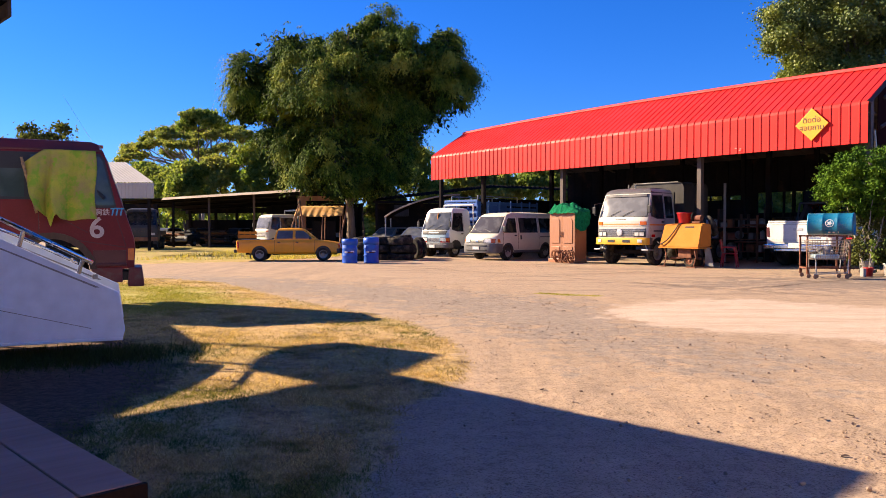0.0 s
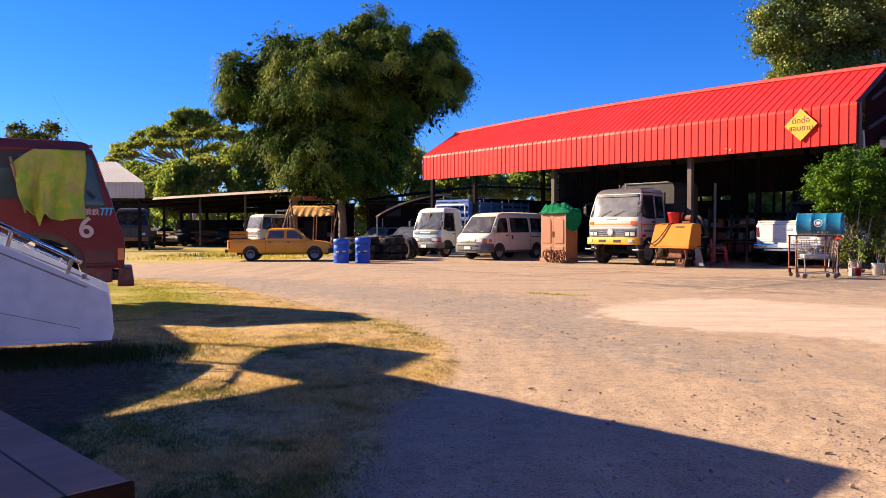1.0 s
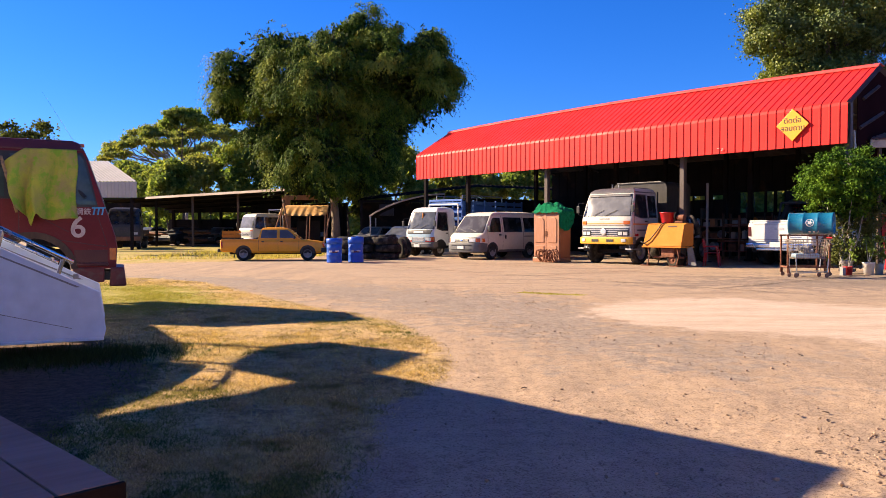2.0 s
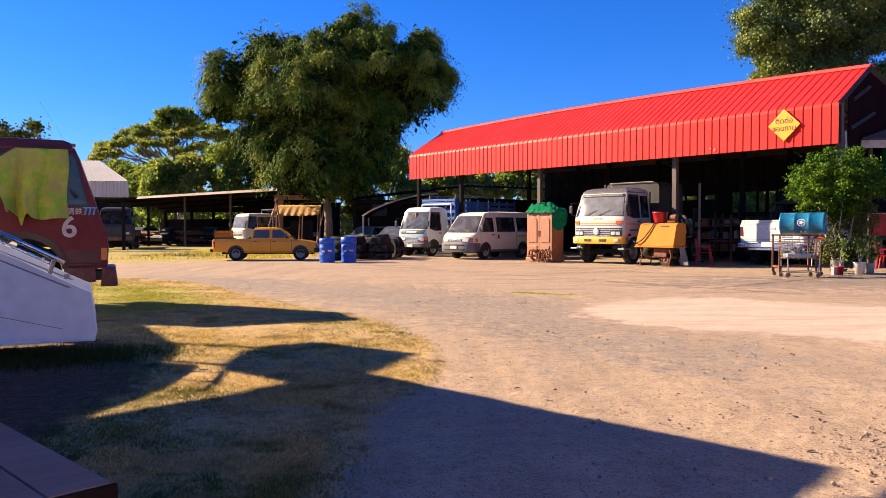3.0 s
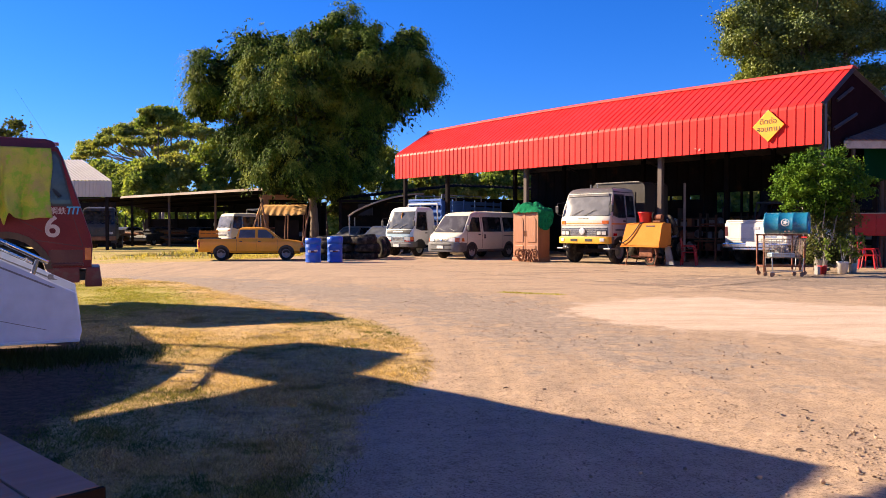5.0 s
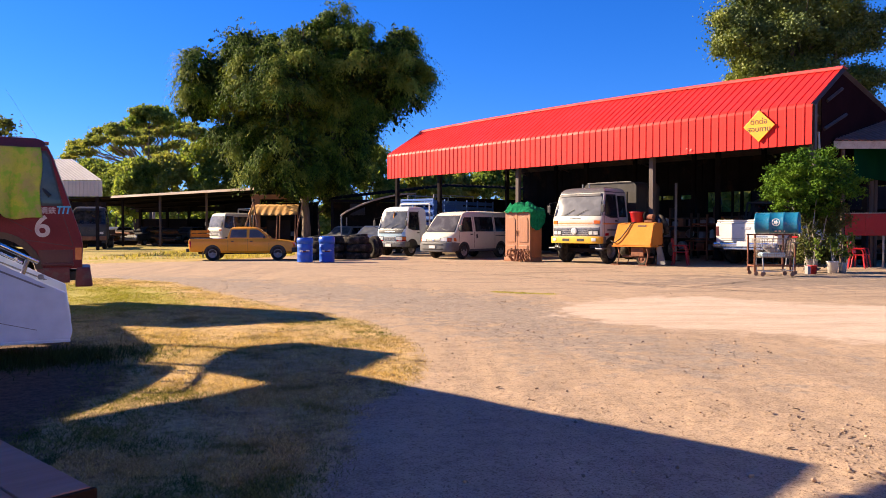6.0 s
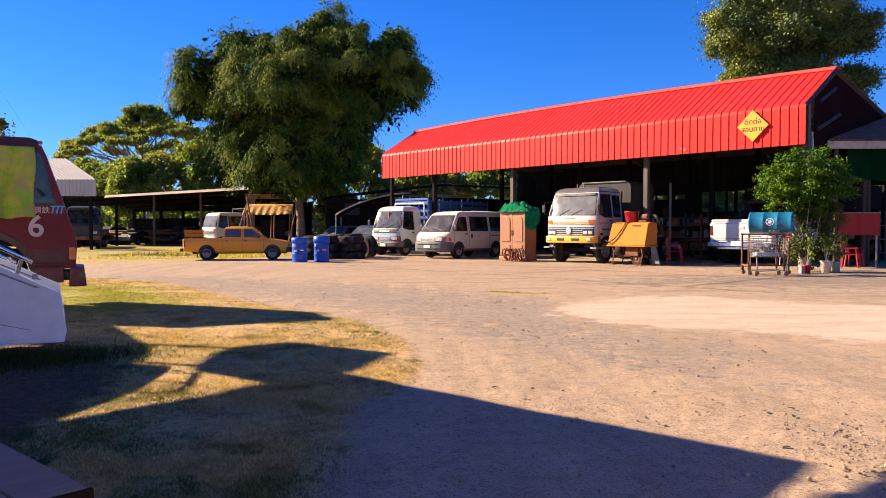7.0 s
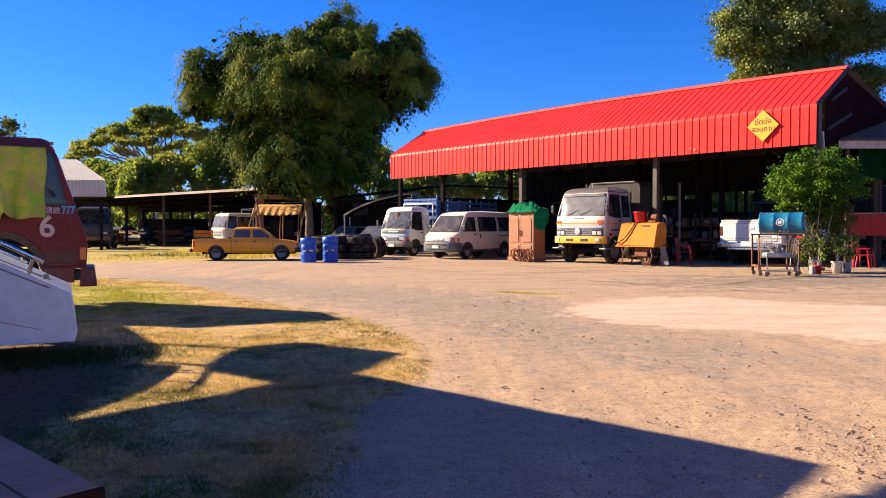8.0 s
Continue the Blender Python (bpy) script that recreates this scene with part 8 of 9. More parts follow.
def chair(m, label="red moulded plastic armchair"):
    """A moulded plastic chair that faces -y."""
    t = thing("plastic_chair", m, label, "chair", "plastic chairs")
    part("seat", box(bmesh.new(), (0, 0, 0.42), (0.42, 0.42, 0.025), bevel=0.011), "red_plastic", t)
    bm = bmesh.new()
    n = 8
    for i in range(n + 1):
        x = -0.19 + 0.38 * i / n
        if i != 2 and i != 6:
            box(bm, (x, 0.235 - 0.3 * x * x, 0.63), (0.05, 0.02, 0.36), rot=(-10, 0, 0), bevel=0.005)
    box(bm, (0, 0.26, 0.81), (0.40, 0.03, 0.09), rot=(-10, 0, 0), bevel=0.012)
    part("backrest", bm, "red_plastic", t)
    for sx in (-1, 1):
        for sy in (-1, 1):
            bm = rod(bmesh.new(), (sx * 0.19, sy * 0.18, 0.42), (sx * 0.235, sy * 0.235, 0), 0.03, 0.02, 6)
            part("leg", bm, "red_plastic", t)
        bm = pipe(bmesh.new(), [(sx * 0.215, 0.2, 0.62), (sx * 0.235, -0.14, 0.62), (sx * 0.225, -0.2, 0.42)], 0.02, 6)
        part("armrest", bm, "red_plastic", t)
    return t


chair(pose(9.62, 25.3, 0, 0, 0, 62) @ Matrix.Scale(1.08, 4), "red plastic armchair beside the orange hopper")
chair(pose(14.35, 22.9, 0, 0, 0, 60), "red plastic armchair beside the red cabinet")
chair(pose(14.75, 23.3, 0, 0, 0, 45), "red plastic armchair under the red cabinet")


def shed_clutter():
    # hanging tyre and cloth on the steel pole, work benches and stacked goods deep inside
    p = thing("steel_pole", pose(10.6, 28.4, 0), "thin grey steel pole standing under the shed", "pole")
    part("pole", rod(bmesh.new(), (0, 0, 0), (0, 0, 3.0), 0.05, 0.05, 8), "box_grey", p)
    part("foot_plate", box(bmesh.new(), (0, 0, 0.015), (0.3, 0.3, 0.03)), "dark_steel", p)
    r = thing("tyre_rack", pose(9.2, 26.0, 0), "old tyre and rags hung on a bracket", "tyre rack")
    part("stand", box(bmesh.new(), (0, 0.1, 0.65), (0.12, 0.12, 1.3)), "dark_steel", r)
    bm = lathe(bmesh.new(), [(0.2, -0.08), (0.34, -0.09), (0.38, -0.05), (0.38, 0.05), (0.34, 0.09), (0.2, 0.08), (0.19, 0)], 22, Matrix.Translation((0, -0.06, 1.38)) @ Matrix.Rotation(radians(68), 4, 'Y'))
    part("tyre", bm, "rubber", r, smooth=True)
    bm = bmesh.new()
    for i in range(5):
        rod(bm, (-0.16 + 0.06 * i, -0.22, 1.60 - 0.02 * i), (-0.14 + 0.06 * i, -0.2, 1.10 + 0.05 * (i % 2)), 0.05, 0.03, 7)
    part("rag", bm, "box_grey", r, smooth=True)
    rng = np.random.default_rng(9)
    for i in range(4):
        s, w = 2.6 + 1.15 * i, 6.6
        q = SHED_M @ Vector((s, w, 0))
        b = thing("workbench", pose(q.x, q.y, 0, 0, 0, SHED_TURN), "dark cluttered workbench deep in the shed", "workbench", "workbenches")
        part("top", box(bmesh.new(), (0, 0, 0.9), (1.1, 0.7, 0.06), bevel=0.01), "dark_wood", b)
        for x in (-0.5, 0.5):
            for y in (-0.3, 0.3):
                part("leg", box(bmesh.new(), (x, y, 0.44), (0.07, 0.07, 0.87)), "dark_wood", b)
        part("shelf", box(bmesh.new(), (0, 0, 1.75), (1.1, 0.3, 0.04)), "dark_wood", b)
        for x in (-0.52, 0.52):
            part("upright", box(bmesh.new(), (x, 0.1, 1.35), (0.05, 0.05, 0.9)), "dark_wood", b)
        for k in range(4):
            sz = rng.uniform(0.12, 0.3, 3)
            c = thing("parts_box", b.matrix_world @ pose(-0.4 + 0.27 * k, rng.uniform(-0.1, 0.1), 0.93), "grubby box of spare parts on a workbench", "box", "boxes of parts")
            part("body", box(bmesh.new(), (0, 0, sz[2] / 2), tuple(sz), bevel=0.01), ("box_grey", "rust", "dull_paint", "wardrobe_side")[k], c)
            part("lid", box(bmesh.new(), (0, 0, sz[2] + 0.008), (sz[0] + 0.02, sz[1] + 0.02, 0.018)), "dark_sheet", c)
    # big roller and stacked tyres in the dark
    for s, w, r in ((3.6, 3.4, 0.62), (4.5, 3.8, 0.62), (2.6, 5.2, 0.5)):
        q = SHED_M @ Vector((s, w, r))
        tyre(Matrix.Translation(q) @ pose(0, 0, 0, 90, 0, 30), r, 0.34, "large worn tyre standing in the dark shed")
    # steel racks of salvaged parts
    for s, w, length in ((1.3, 7.6, 1.8), (3.5, 8.2, 2.0), (6.4, 6.0, 1.8), (8.6, 6.6, 2.0), (11.0, 7.2, 2.2)):
        q = SHED_M @ Vector((s, w, 0))
        k = thing("parts_rack", pose(q.x, q.y, 0, 0, 0, SHED_TURN), "dusty steel rack of salvaged vehicle parts in the shed", "rack", "parts racks")
        for x in (-length / 2, length / 2):
            for y in (-0.28, 0.28):
                part("upright", box(bmesh.new(), (x, y, 0.95), (0.05, 0.05, 1.9)), "dark_wood", k)
        for z in (0.35, 0.85, 1.35):
            part("shelf", box(bmesh.new(), (0, 0, z), (length + 0.04, 0.6, 0.035), bevel=0.006), "brown_wood" if z == 0.85 else "rust", k)
            x = -length / 2 + 0.22
            while x < length / 2 - 0.15:
                pick, sz = rng.integers(0, 4), rng.uniform(0.14, 0.36, 3)
                if pick == 0:
                    it = thing("wheel_rim", k.matrix_world @ pose(x, rng.uniform(-0.1, 0.1), z + 0.19, 90, 0, rng.uniform(-30, 30)), "rusty steel wheel rim stored on a rack", "wheel rim", "stored rims")
                    part("rim", lathe(bmesh.new(), [(0.06, 0.02), (0.12, 0.03), (0.13, 0.09), (0.17, 0.10), (0.175, 0.08), (0.16, 0.0), (0.175, -0.08), (0.17, -0.10), (0.13, -0.08), (0.05, 0.0)], 18), ("rust", "steel")[int(x * 10) % 2], it)
                elif pick == 1:
                    it = thing("oil_can", k.matrix_world @ pose(x, rng.uniform(-0.12, 0.12), z + 0.018), "grimy oil can stored on a rack", "can", "stored cans")
                    part("body", lathe(bmesh.new(), [(0.10, 0), (0.105, 0.01), (0.10, 0.28), (0.105, 0.30), (0.03, 0.33), (0.03, 0.36)], 14), ("cab_blue", "pot_white", "amber_paint", "red_box")[int(abs(x) * 10) % 4], it)
                else:
                    it = thing("parts_box", k.matrix_world @ pose(x, rng.uniform(-0.1, 0.1), z + 0.018, 0, 0, rng.uniform(-12, 12)), "grubby box of spare parts on a rack", "box", "boxes of parts")
                    part("body", box(bmesh.new(), (0, 0, sz[2] / 2), (sz[0], sz[1], sz[2]), bevel=0.01), ("box_grey", "brown_wood", "faded_paint", "rust")[int(sz[0] * 100) % 4], it)
                    part("lid", box(bmesh.new(), (0, 0, sz[2] + 0.008), (sz[0] + 0.02, sz[1] + 0.02, 0.016)), "dark_wood", it)
                x += 0.40
    # long pipes and offcuts leaning on a trestle near the light
    q = SHED_M @ Vector((4.4, 4.6, 0))
    k = thing("pipe_trestle", pose(q.x, q.y, 0, 0, 0, SHED_TURN), "trestle stacked with grey pipes and battens", "trestle")
    for x in (-1.3, 1.3):
        for z in (0.7, 1.35):
            part("cross_bar", box(bmesh.new(), (x, 0, z), (0.07, 0.9, 0.07)), "rust", k)
        for y in (-0.4, 0.4):
            part("post", box(bmesh.new(), (x, y, 0.9), (0.07, 0.07, 1.8)), "rust", k)
    for z in (0.7, 1.35):
        for i in range(8):
            y = -0.34 + 0.095 * i
            part("pipe", rod(bmesh.new(), (-2.0 + rng.uniform(-0.3, 0.3), y, z + 0.075), (2.0 + rng.uniform(-0.3, 0.3), y, z + 0.075), 0.038, 0.038, 7), ("steel", "box_grey", "pale_wood", "rust")[i % 4], k)
    # sawn timber on racks
    q = SHED_M @ Vector((7.5, 8.2, 0))
    k = thing("timber_rack", pose(q.x, q.y, 0, 0, 0, SHED_TURN), "rack of rough timber boards at the back of the shed", "rack")
    for x in (-2.2, 0, 2.2):
        part("upright", box(bmesh.new(), (x, 0, 1.1), (0.1, 0.5, 2.2)), "dark_wood", k)
    for z in (0.5, 1.1, 1.7):
        for i in range(4):
            part("board", box(bmesh.new(), (rng.uniform(-0.2, 0.2), -0.18 + 0.12 * i, z + 0.03 * (i % 2)), (5.0, 0.1, 0.05)), ("brown_wood", "dark_wood")[i % 2], k)


shed_clutter()


# ---- trolley, frame, teal drum ----
def trolley_corner():
    f = thing("angle_frame", pose(10.0, 19.75, 0, 0, 0, -8), "rust-red angle-iron stand on small castors", "stand")
    for x in (-0.52, 0.40, 0.72):
        for y in (-0.28, 0.28):
            if x < 0.7 or y > 0:
                part("upright", box(bmesh.new(), (x, y, 0.60), (0.04, 0.04, 1.0)), "rust", f)
    for y in (-0.28, 0.28):
        part("top_rail", box(bmesh.new(), (-0.06, y, 1.09), (1.0, 0.04, 0.04)), "rust", f)
        part("low_rail", box(bmesh.new(), (0.10, y, 0.26), (1.28, 0.04, 0.04)), "rust", f)
    part("end_rail", box(bmesh.new(), (-0.52, 0, 0.26), (0.04, 0.56, 0.04)), "rust", f)
    for x, y in ((-0.50, -0.3), (0.45, -0.3), (0.72, 0.28), (-0.48, 0.3), (-0.32, -0.34)):
        c = part("castor", box(bmesh.new(), (x, y, 0.13), (0.03, 0.025, 0.18)), "rust", f)
        part("castor_wheel", lathe(bmesh.new(), [(0.025, -0.018), (0.052, -0.016), (0.056, 0), (0.052, 0.016), (0.025, 0.018)], 14, Matrix.Translation((x, y - 0.03, 0.056)) @ Matrix.Rotation(radians(90), 4, 'X')), "castor_tan", c)
    d = thing("teal_drum", pose(10.12, 19.75, 1.40, 0, 90, -36) @ pose(0, 0, -0.50), "teal blue steel drum lying across the stand", "drum")
    bm = lathe(bmesh.new(), [(0.26, 0.03), (0.27, 0.0), (0.29, 0.0), (0.295, 0.03), (0.285, 0.05), (0.285, 0.35), (0.30, 0.37), (0.285, 0.39), (0.285, 0.70), (0.30, 0.72), (0.285, 0.74), (0.285, 1.03), (0.295, 1.05), (0.29, 1.08), (0.27, 1.08), (0.26, 1.05)], 36)
    part("shell", bm, "drum_teal", d, smooth=True)
    # white star mark and band on the side that looks at the yard
    bm = bmesh.new()
    pts = []
    for i in range(10):
        r = 0.075 if i % 2 == 0 else 0.035
        a = math.pi * i / 5
        pts.append((r * math.cos(a), r * math.sin(a)))
    c = []
    for x, y in pts:
        an = math.pi / 2 + (y + 0.02) / 0.288
        c.append(bm.verts.new((0.289 * math.cos(-an), 0.289 * math.sin(-an), 0.54 + x)))
    mid = bm.verts.new((0.29 * math.cos(-math.pi / 2), 0.29 * math.sin(-math.pi / 2), 0.54))
    for i in range(10):
        bm.faces.new((mid, c[i - 1], c[i]))
    part("star_mark", bm, "white_mark", d)
    bm = bmesh.new()
    for k in range(24):
        a0, a1 = 2 * math.pi * k / 24, 2 * math.pi * (k + 1) / 24
        q = []
        for r, a in ((0.085, a0), (0.085, a1), (0.10, a1), (0.10, a0)):
            an = math.pi / 2 + (r * math.sin(a) + 0.02) / 0.288
            q.append(bm.verts.new((0.289 * math.cos(-an), 0.289 * math.sin(-an), 0.54 + r * math.cos(a))))
        bm.faces.new(q)
    part("ring_mark", bm, "white_mark", d)
    bm = bmesh.new()
    for z0 in (0.50, 0.60, 0.70):
        q = [bm.verts.new((0.2895 * math.cos(-an), 0.2895 * math.sin(-an), z)) for an, z in ((math.pi / 2 - 0.75, z0), (math.pi / 2 - 0.95, z0), (math.pi / 2 - 0.95, z0 + 0.05), (math.pi / 2 - 0.75, z0 + 0.05))]
        bm.faces.new(q)
    part("drum_lettering", bm, "white_mark", d)
    # shopping trolley with a wire basket
    t = thing("shopping_trolley", pose(9.85, 19.35, 0, 0, 0, -6), "chrome wire shopping trolley half full of scrap", "trolley")
    bm = bmesh.new()
    z0, z1 = 0.50, 0.98

    def cor(u, v, z):
        f = (z - z0) / (z1 - z0)
        return (-0.40 - 0.06 * f + (0.80 + 0.14 * f) * u, -0.22 - 0.04 * f + (0.44 + 0.08 * f) * v, z)

    for i in range(15):
        u = i / 14
        rod(bm, cor(u, 0, z0), cor(u, 0, z1), 0.005, 0.005, 4), rod(bm, cor(u, 1, z0), cor(u, 1, z1), 0.005, 0.005, 4), rod(bm, cor(u, 0, z0), cor(u, 1, z0), 0.005, 0.005, 4)
    for i in range(8):
        v = i / 7
        for u in (0, 1):
            rod(bm, cor(u, v, z0), cor(u, v, z1), 0.005, 0.005, 4)
    for k in range(7):
        z = z0 + (z1 - z0) * k / 6
        r = 0.011 if k in (0, 6) else 0.005
        for a, b in (((0, 0), (1, 0)), ((0, 1), (1, 1)), ((0, 0), (0, 1)), ((1, 0), (1, 1))):
            rod(bm, cor(*a, z), cor(*b, z), r, r, 5)
    part("basket", bm, "rusty_wire", t, "rusting chrome wire basket")
    bm = bmesh.new()
    for y in (-0.24, 0.24):
        pipe(bm, [(-0.40, y, 0.12), (0.42, y, 0.16), (0.44, y, 0.50)], 0.014, 6)
        rod(bm, (-0.34, y, 0.12), (-0.36, y, 0.5), 0.014)
    part("frame", bm, "wire", t)
    part("handle", rod(bmesh.new(), (0.52, -0.27, 1.03), (0.52, 0.27, 1.03), 0.018), "red_plastic", t)
    for x in (-0.36, 0.40):
        for y in (-0.24, 0.24):
            part("castor_wheel", lathe(bmesh.new(), [(0.02, -0.018), (0.055, -0.016), (0.06, 0), (0.055, 0.016), (0.02, 0.018)], 14, Matrix.Translation((x, y, 0.06)) @ Matrix.Rotation(radians(90), 4, 'X')), "castor_tan", t)
    s = thing("scrap_sack", t.matrix_world @ pose(-0.05, 0, 0.51), "pale blue and white scrap heaped in the trolley", "scrap")
    bm = box(bmesh.new(), (0, 0, 0.06), (0.6, 0.36, 0.11), bevel=0.03)
    part("tray", bm, "cab_blue", s)
    bm = bmesh.new()
    rng = np.random.default_rng(2)
    for i in range(9):
        p = Vector((rng.uniform(-0.25, 0.25), rng.uniform(-0.12, 0.12), rng.uniform(0.14, 0.26)))
        box(bm, p, tuple(rng.uniform(0.06, 0.16, 3)), rot=tuple(rng.uniform(0, 90, 3)), bevel=0.01)
    part("scrap_heap", bm, "box_grey", s)


trolley_corner()


# ---- potted bush and pots ----
def bush():
    rng = np.random.default_rng(60)
    t = thing("round_tree", pose(11.75, 20.9, 0), "small round-headed tree with bright green leaves in a pot", "tree")
    bm = bmesh.new()
    for i in range(7):
        a = i * 0.9
        limbs(bm, (0.08 * math.cos(a), 0.08 * math.sin(a), 0.2), [(0.5 * math.cos(a), 0.5 * math.sin(a), 1.9 + 0.2 * (i % 3))], 0.035, rng, 0.15)
    part("stemwork", bm, "bark_pale", t, smooth=True)
    cs = []
    for _ in range(190):
        d = Vector(rng.normal(size=3)).normalized()
        q = rng.uniform(0.42, 1.06)
        x, y, z = d.x * 1.25 * q, d.y * 1.15 * q, 2.46 + d.z * (1.02 if d.z > 0 else 0.8) * q
        if z < 1.75 and abs(x) > 0.9:
            continue
        cs.append((x, y, z, rng.uniform(0.15, 0.27), rng.uniform(0.11, 0.19)))
    cs += [(rng.normal() * 0.35, -0.55 + rng.normal() * 0.2, 2.75 + rng.normal() * 0.28, 0.22, 0.16) for _ in range(24)]
    leaf_cloud("crown", cs, 290, 0.062, "leaf_bush", t, rng, 0.1)
    # darker inner leaves paint the shade within the bush
    leaf_cloud("inner_crown", [(0, 0, 2.45, 0.80, 0.62)], 5200, 0.075, "leaf_core_shade", t, rng, 0.1)
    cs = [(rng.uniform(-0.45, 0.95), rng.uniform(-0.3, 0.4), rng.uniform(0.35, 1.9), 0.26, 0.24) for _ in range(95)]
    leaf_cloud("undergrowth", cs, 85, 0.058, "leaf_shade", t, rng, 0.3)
    part("pot", lathe(bmesh.new(), [(0.13, 0), (0.15, 0.02), (0.18, 0.34), (0.20, 0.36), (0.19, 0.39), (0.17, 0.38), (0.16, 0.33), (0.05, 0.33)], 22), "concrete_wall", t, "grey concrete pot", smooth=True)
    for x, y, r, h, m, lab in ((12.12, 20.45, 0.15, 0.30, "pot_white", "white plastic plant pot on the apron"), (12.75, 21.0, 0.12, 0.24, "pot_white", "small white plant pot on the apron"), (11.41, 20.2, 0.12, 0.20, "red_box", "small red and white tub beside the potted tree")):
        p = thing("plant_pot", pose(x, y, 0), lab, "pot", "plant pots")
        part("pot", lathe(bmesh.new(), [(r * 0.8, 0), (r, h), (r * 1.08, h + 0.01), (r * 1.08, h + 0.04), (r * 0.9, h + 0.04), (r * 0.88, h - 0.04), (0.03, h - 0.04)], 20), m, p, smooth=True)
        part("soil", lathe(bmesh.new(), [(r * 0.86, h - 0.05), (r * 0.86, h - 0.03), (0.02, h - 0.02)], 14), "soil", p)
        bm = bmesh.new()
        cs = []
        for k in range(5 if m == "pot_white" else 2):
            q = (rng.uniform(-0.2, 0.2), rng.uniform(-0.2, 0.2), h + rng.uniform(0.25, 0.8))
            rod(bm, (0, 0, h - 0.04), q, 0.012, 0.006, 5)
            cs.append((*q, 0.17, 0.17))
        part("stemwork", bm, "bark_pale", p)
        leaf_cloud("leaves", cs, 45, 0.085, "leaf_green", p, rng, 0.3)
    b = thing("white_block", pose(11.20, 20.08, 0, 0, 0, 15), "chipped white concrete block beside the tub", "block")
    part("block", box(bmesh.new(), (0, 0, 0.11), (0.10, 0.12, 0.22), bevel=0.012), "box_grey", b)


bush()


# ---- lean-to and red cabinet beside the shed ----
def lean_to():
    # its roof runs up against the near gable of the open shed
    t = thing("lean_to", pose(0, 0, 0), "rusty-roofed lean-to shed with a pale timber fascia", "shed")

    def gable_y(x):
        return 21.6 + (x - 12.12) * 0.775 - 0.10

    bm = bmesh.new()
    rows = []
    for i in range(136):
        x = 13.33 + 0.05 * i
        lift = (0, 0.03, 0.035, 0.03)[i % 4]
        y1 = max(gable_y(x), 22.46)
        rows.append([bm.verts.new((x, y, 3.96 + 0.38 * (y - 22.4) + lift - dz)) for y, dz in ((22.35, 0), (y1, 0), (y1, 0.02), (22.35, 0.02))])
    for p, q in zip(rows, rows[1:]):
        for k in range(4):
            bm.faces.new((p[k], q[k], q[(k + 1) % 4], p[(k + 1) % 4]))
    part("roof", bm, "rust_sheet", t, "rusty corrugated roof")
    part("fascia", box(bmesh.new(), (16.73, 22.42, 3.84), (6.9, 0.04, 0.24), rot=(0, -0.4, 0), bevel=0.006), "aged_lit_fascia", t)
    bm = box(bmesh.new(), (0, 0, 3.36), (6.2, 0.04, 1.06))
    bmesh.ops.transform(bm, matrix=pose(16.45, 24.42, 0, 0, 0, math.degrees(math.atan(0.775))), verts=bm.verts[:])
    part("green_board", bm, "green_board", t, "dark green painted board")
    for x, y in ((13.62, 22.5), (15.35, 23.75), (15.62, 23.95), (18.6, 24.0), (20.1, 22.5)):
        part("post", box(bmesh.new(), (x, y, (3.9 + 0.38 * (y - 22.4)) / 2), (0.09, 0.09, 3.9 + 0.38 * (y - 22.4))), "dark_wood", t)
    for z, m in ((1.72, "green_sheet"), (1.45, "pot_white")):
        part("stored_sheet", box(bmesh.new(), (19, 30.0, z), (6.5, 0.05, 0.2)), m, t)
    for x in (16.5, 18.2, 20.4):
        part("back_post", box(bmesh.new(), (x, 30.2, 2.0), (0.12, 0.12, 4.0)), "dark_steel", t)
    part("back_wall", box(bmesh.new(), (20.5, 33.5, 1.6), (9, 0.12, 3.2)), "dark_sheet", t)
    c = thing("red_cabinet", pose(14.95, 23.4, 0, 0, 0, -32), "red steel tool cabinet on a thin-legged stand", "cabinet")
    for x in (-0.29, 0.29):
        part("door", box(bmesh.new(), (x, -0.235, 1.38), (0.565, 0.03, 0.68), bevel=0.008), "red_box", c)
    part("body", box(bmesh.new(), (0, 0, 1.38), (1.16, 0.44, 0.70), bevel=0.01), "red_box", c)
    part("top", box(bmesh.new(), (0, 0, 1.745), (1.22, 0.5, 0.03), bevel=0.006), "pale_wood", c)
    for x in (-0.5, 0.5):
        for y in (-0.18, 0.18):
            part("leg", box(bmesh.new(), (x, y, 0.515), (0.05, 0.05, 1.03)), "steel", c)


lean_to()


# ---- yellow sign on the red fascia ----
def sign():
    p = SHED_M @ Vector((1.57, -0.06, 4.42))
    h = heading(-ALONG.x, -ALONG.y)
    t = thing("notice_sign", pose(*p, 0, 0, h), "yellow diamond notice board with dark hand-painted Thai words", "sign")
    part("board", prism(bmesh.new(), [(0.50, 0), (0, 0.49), (-0.50, 0), (0, -0.49)], -0.02, 0.02, 0.006), "sign_yellow", t)
    for text, z, size, x in (("ติดต่อ", 0.06, 0.225, 0.0), ("สอบถาม", -0.17, 0.225, 0.0)):
        cu = bpy.data.curves.new("sign_lettering", 'FONT')
        cu.body, cu.size, cu.align_x, cu.extrude, cu.offset = text, size, 'CENTER', 0.002, 0.001
        cu.materials.append(M["sign_ink"])
        ob = new("sign_lettering", cu)
        ob.parent = t
        ob.matrix_local = pose(x, -0.024, z, 90, 0, 0)
    return t


sign()


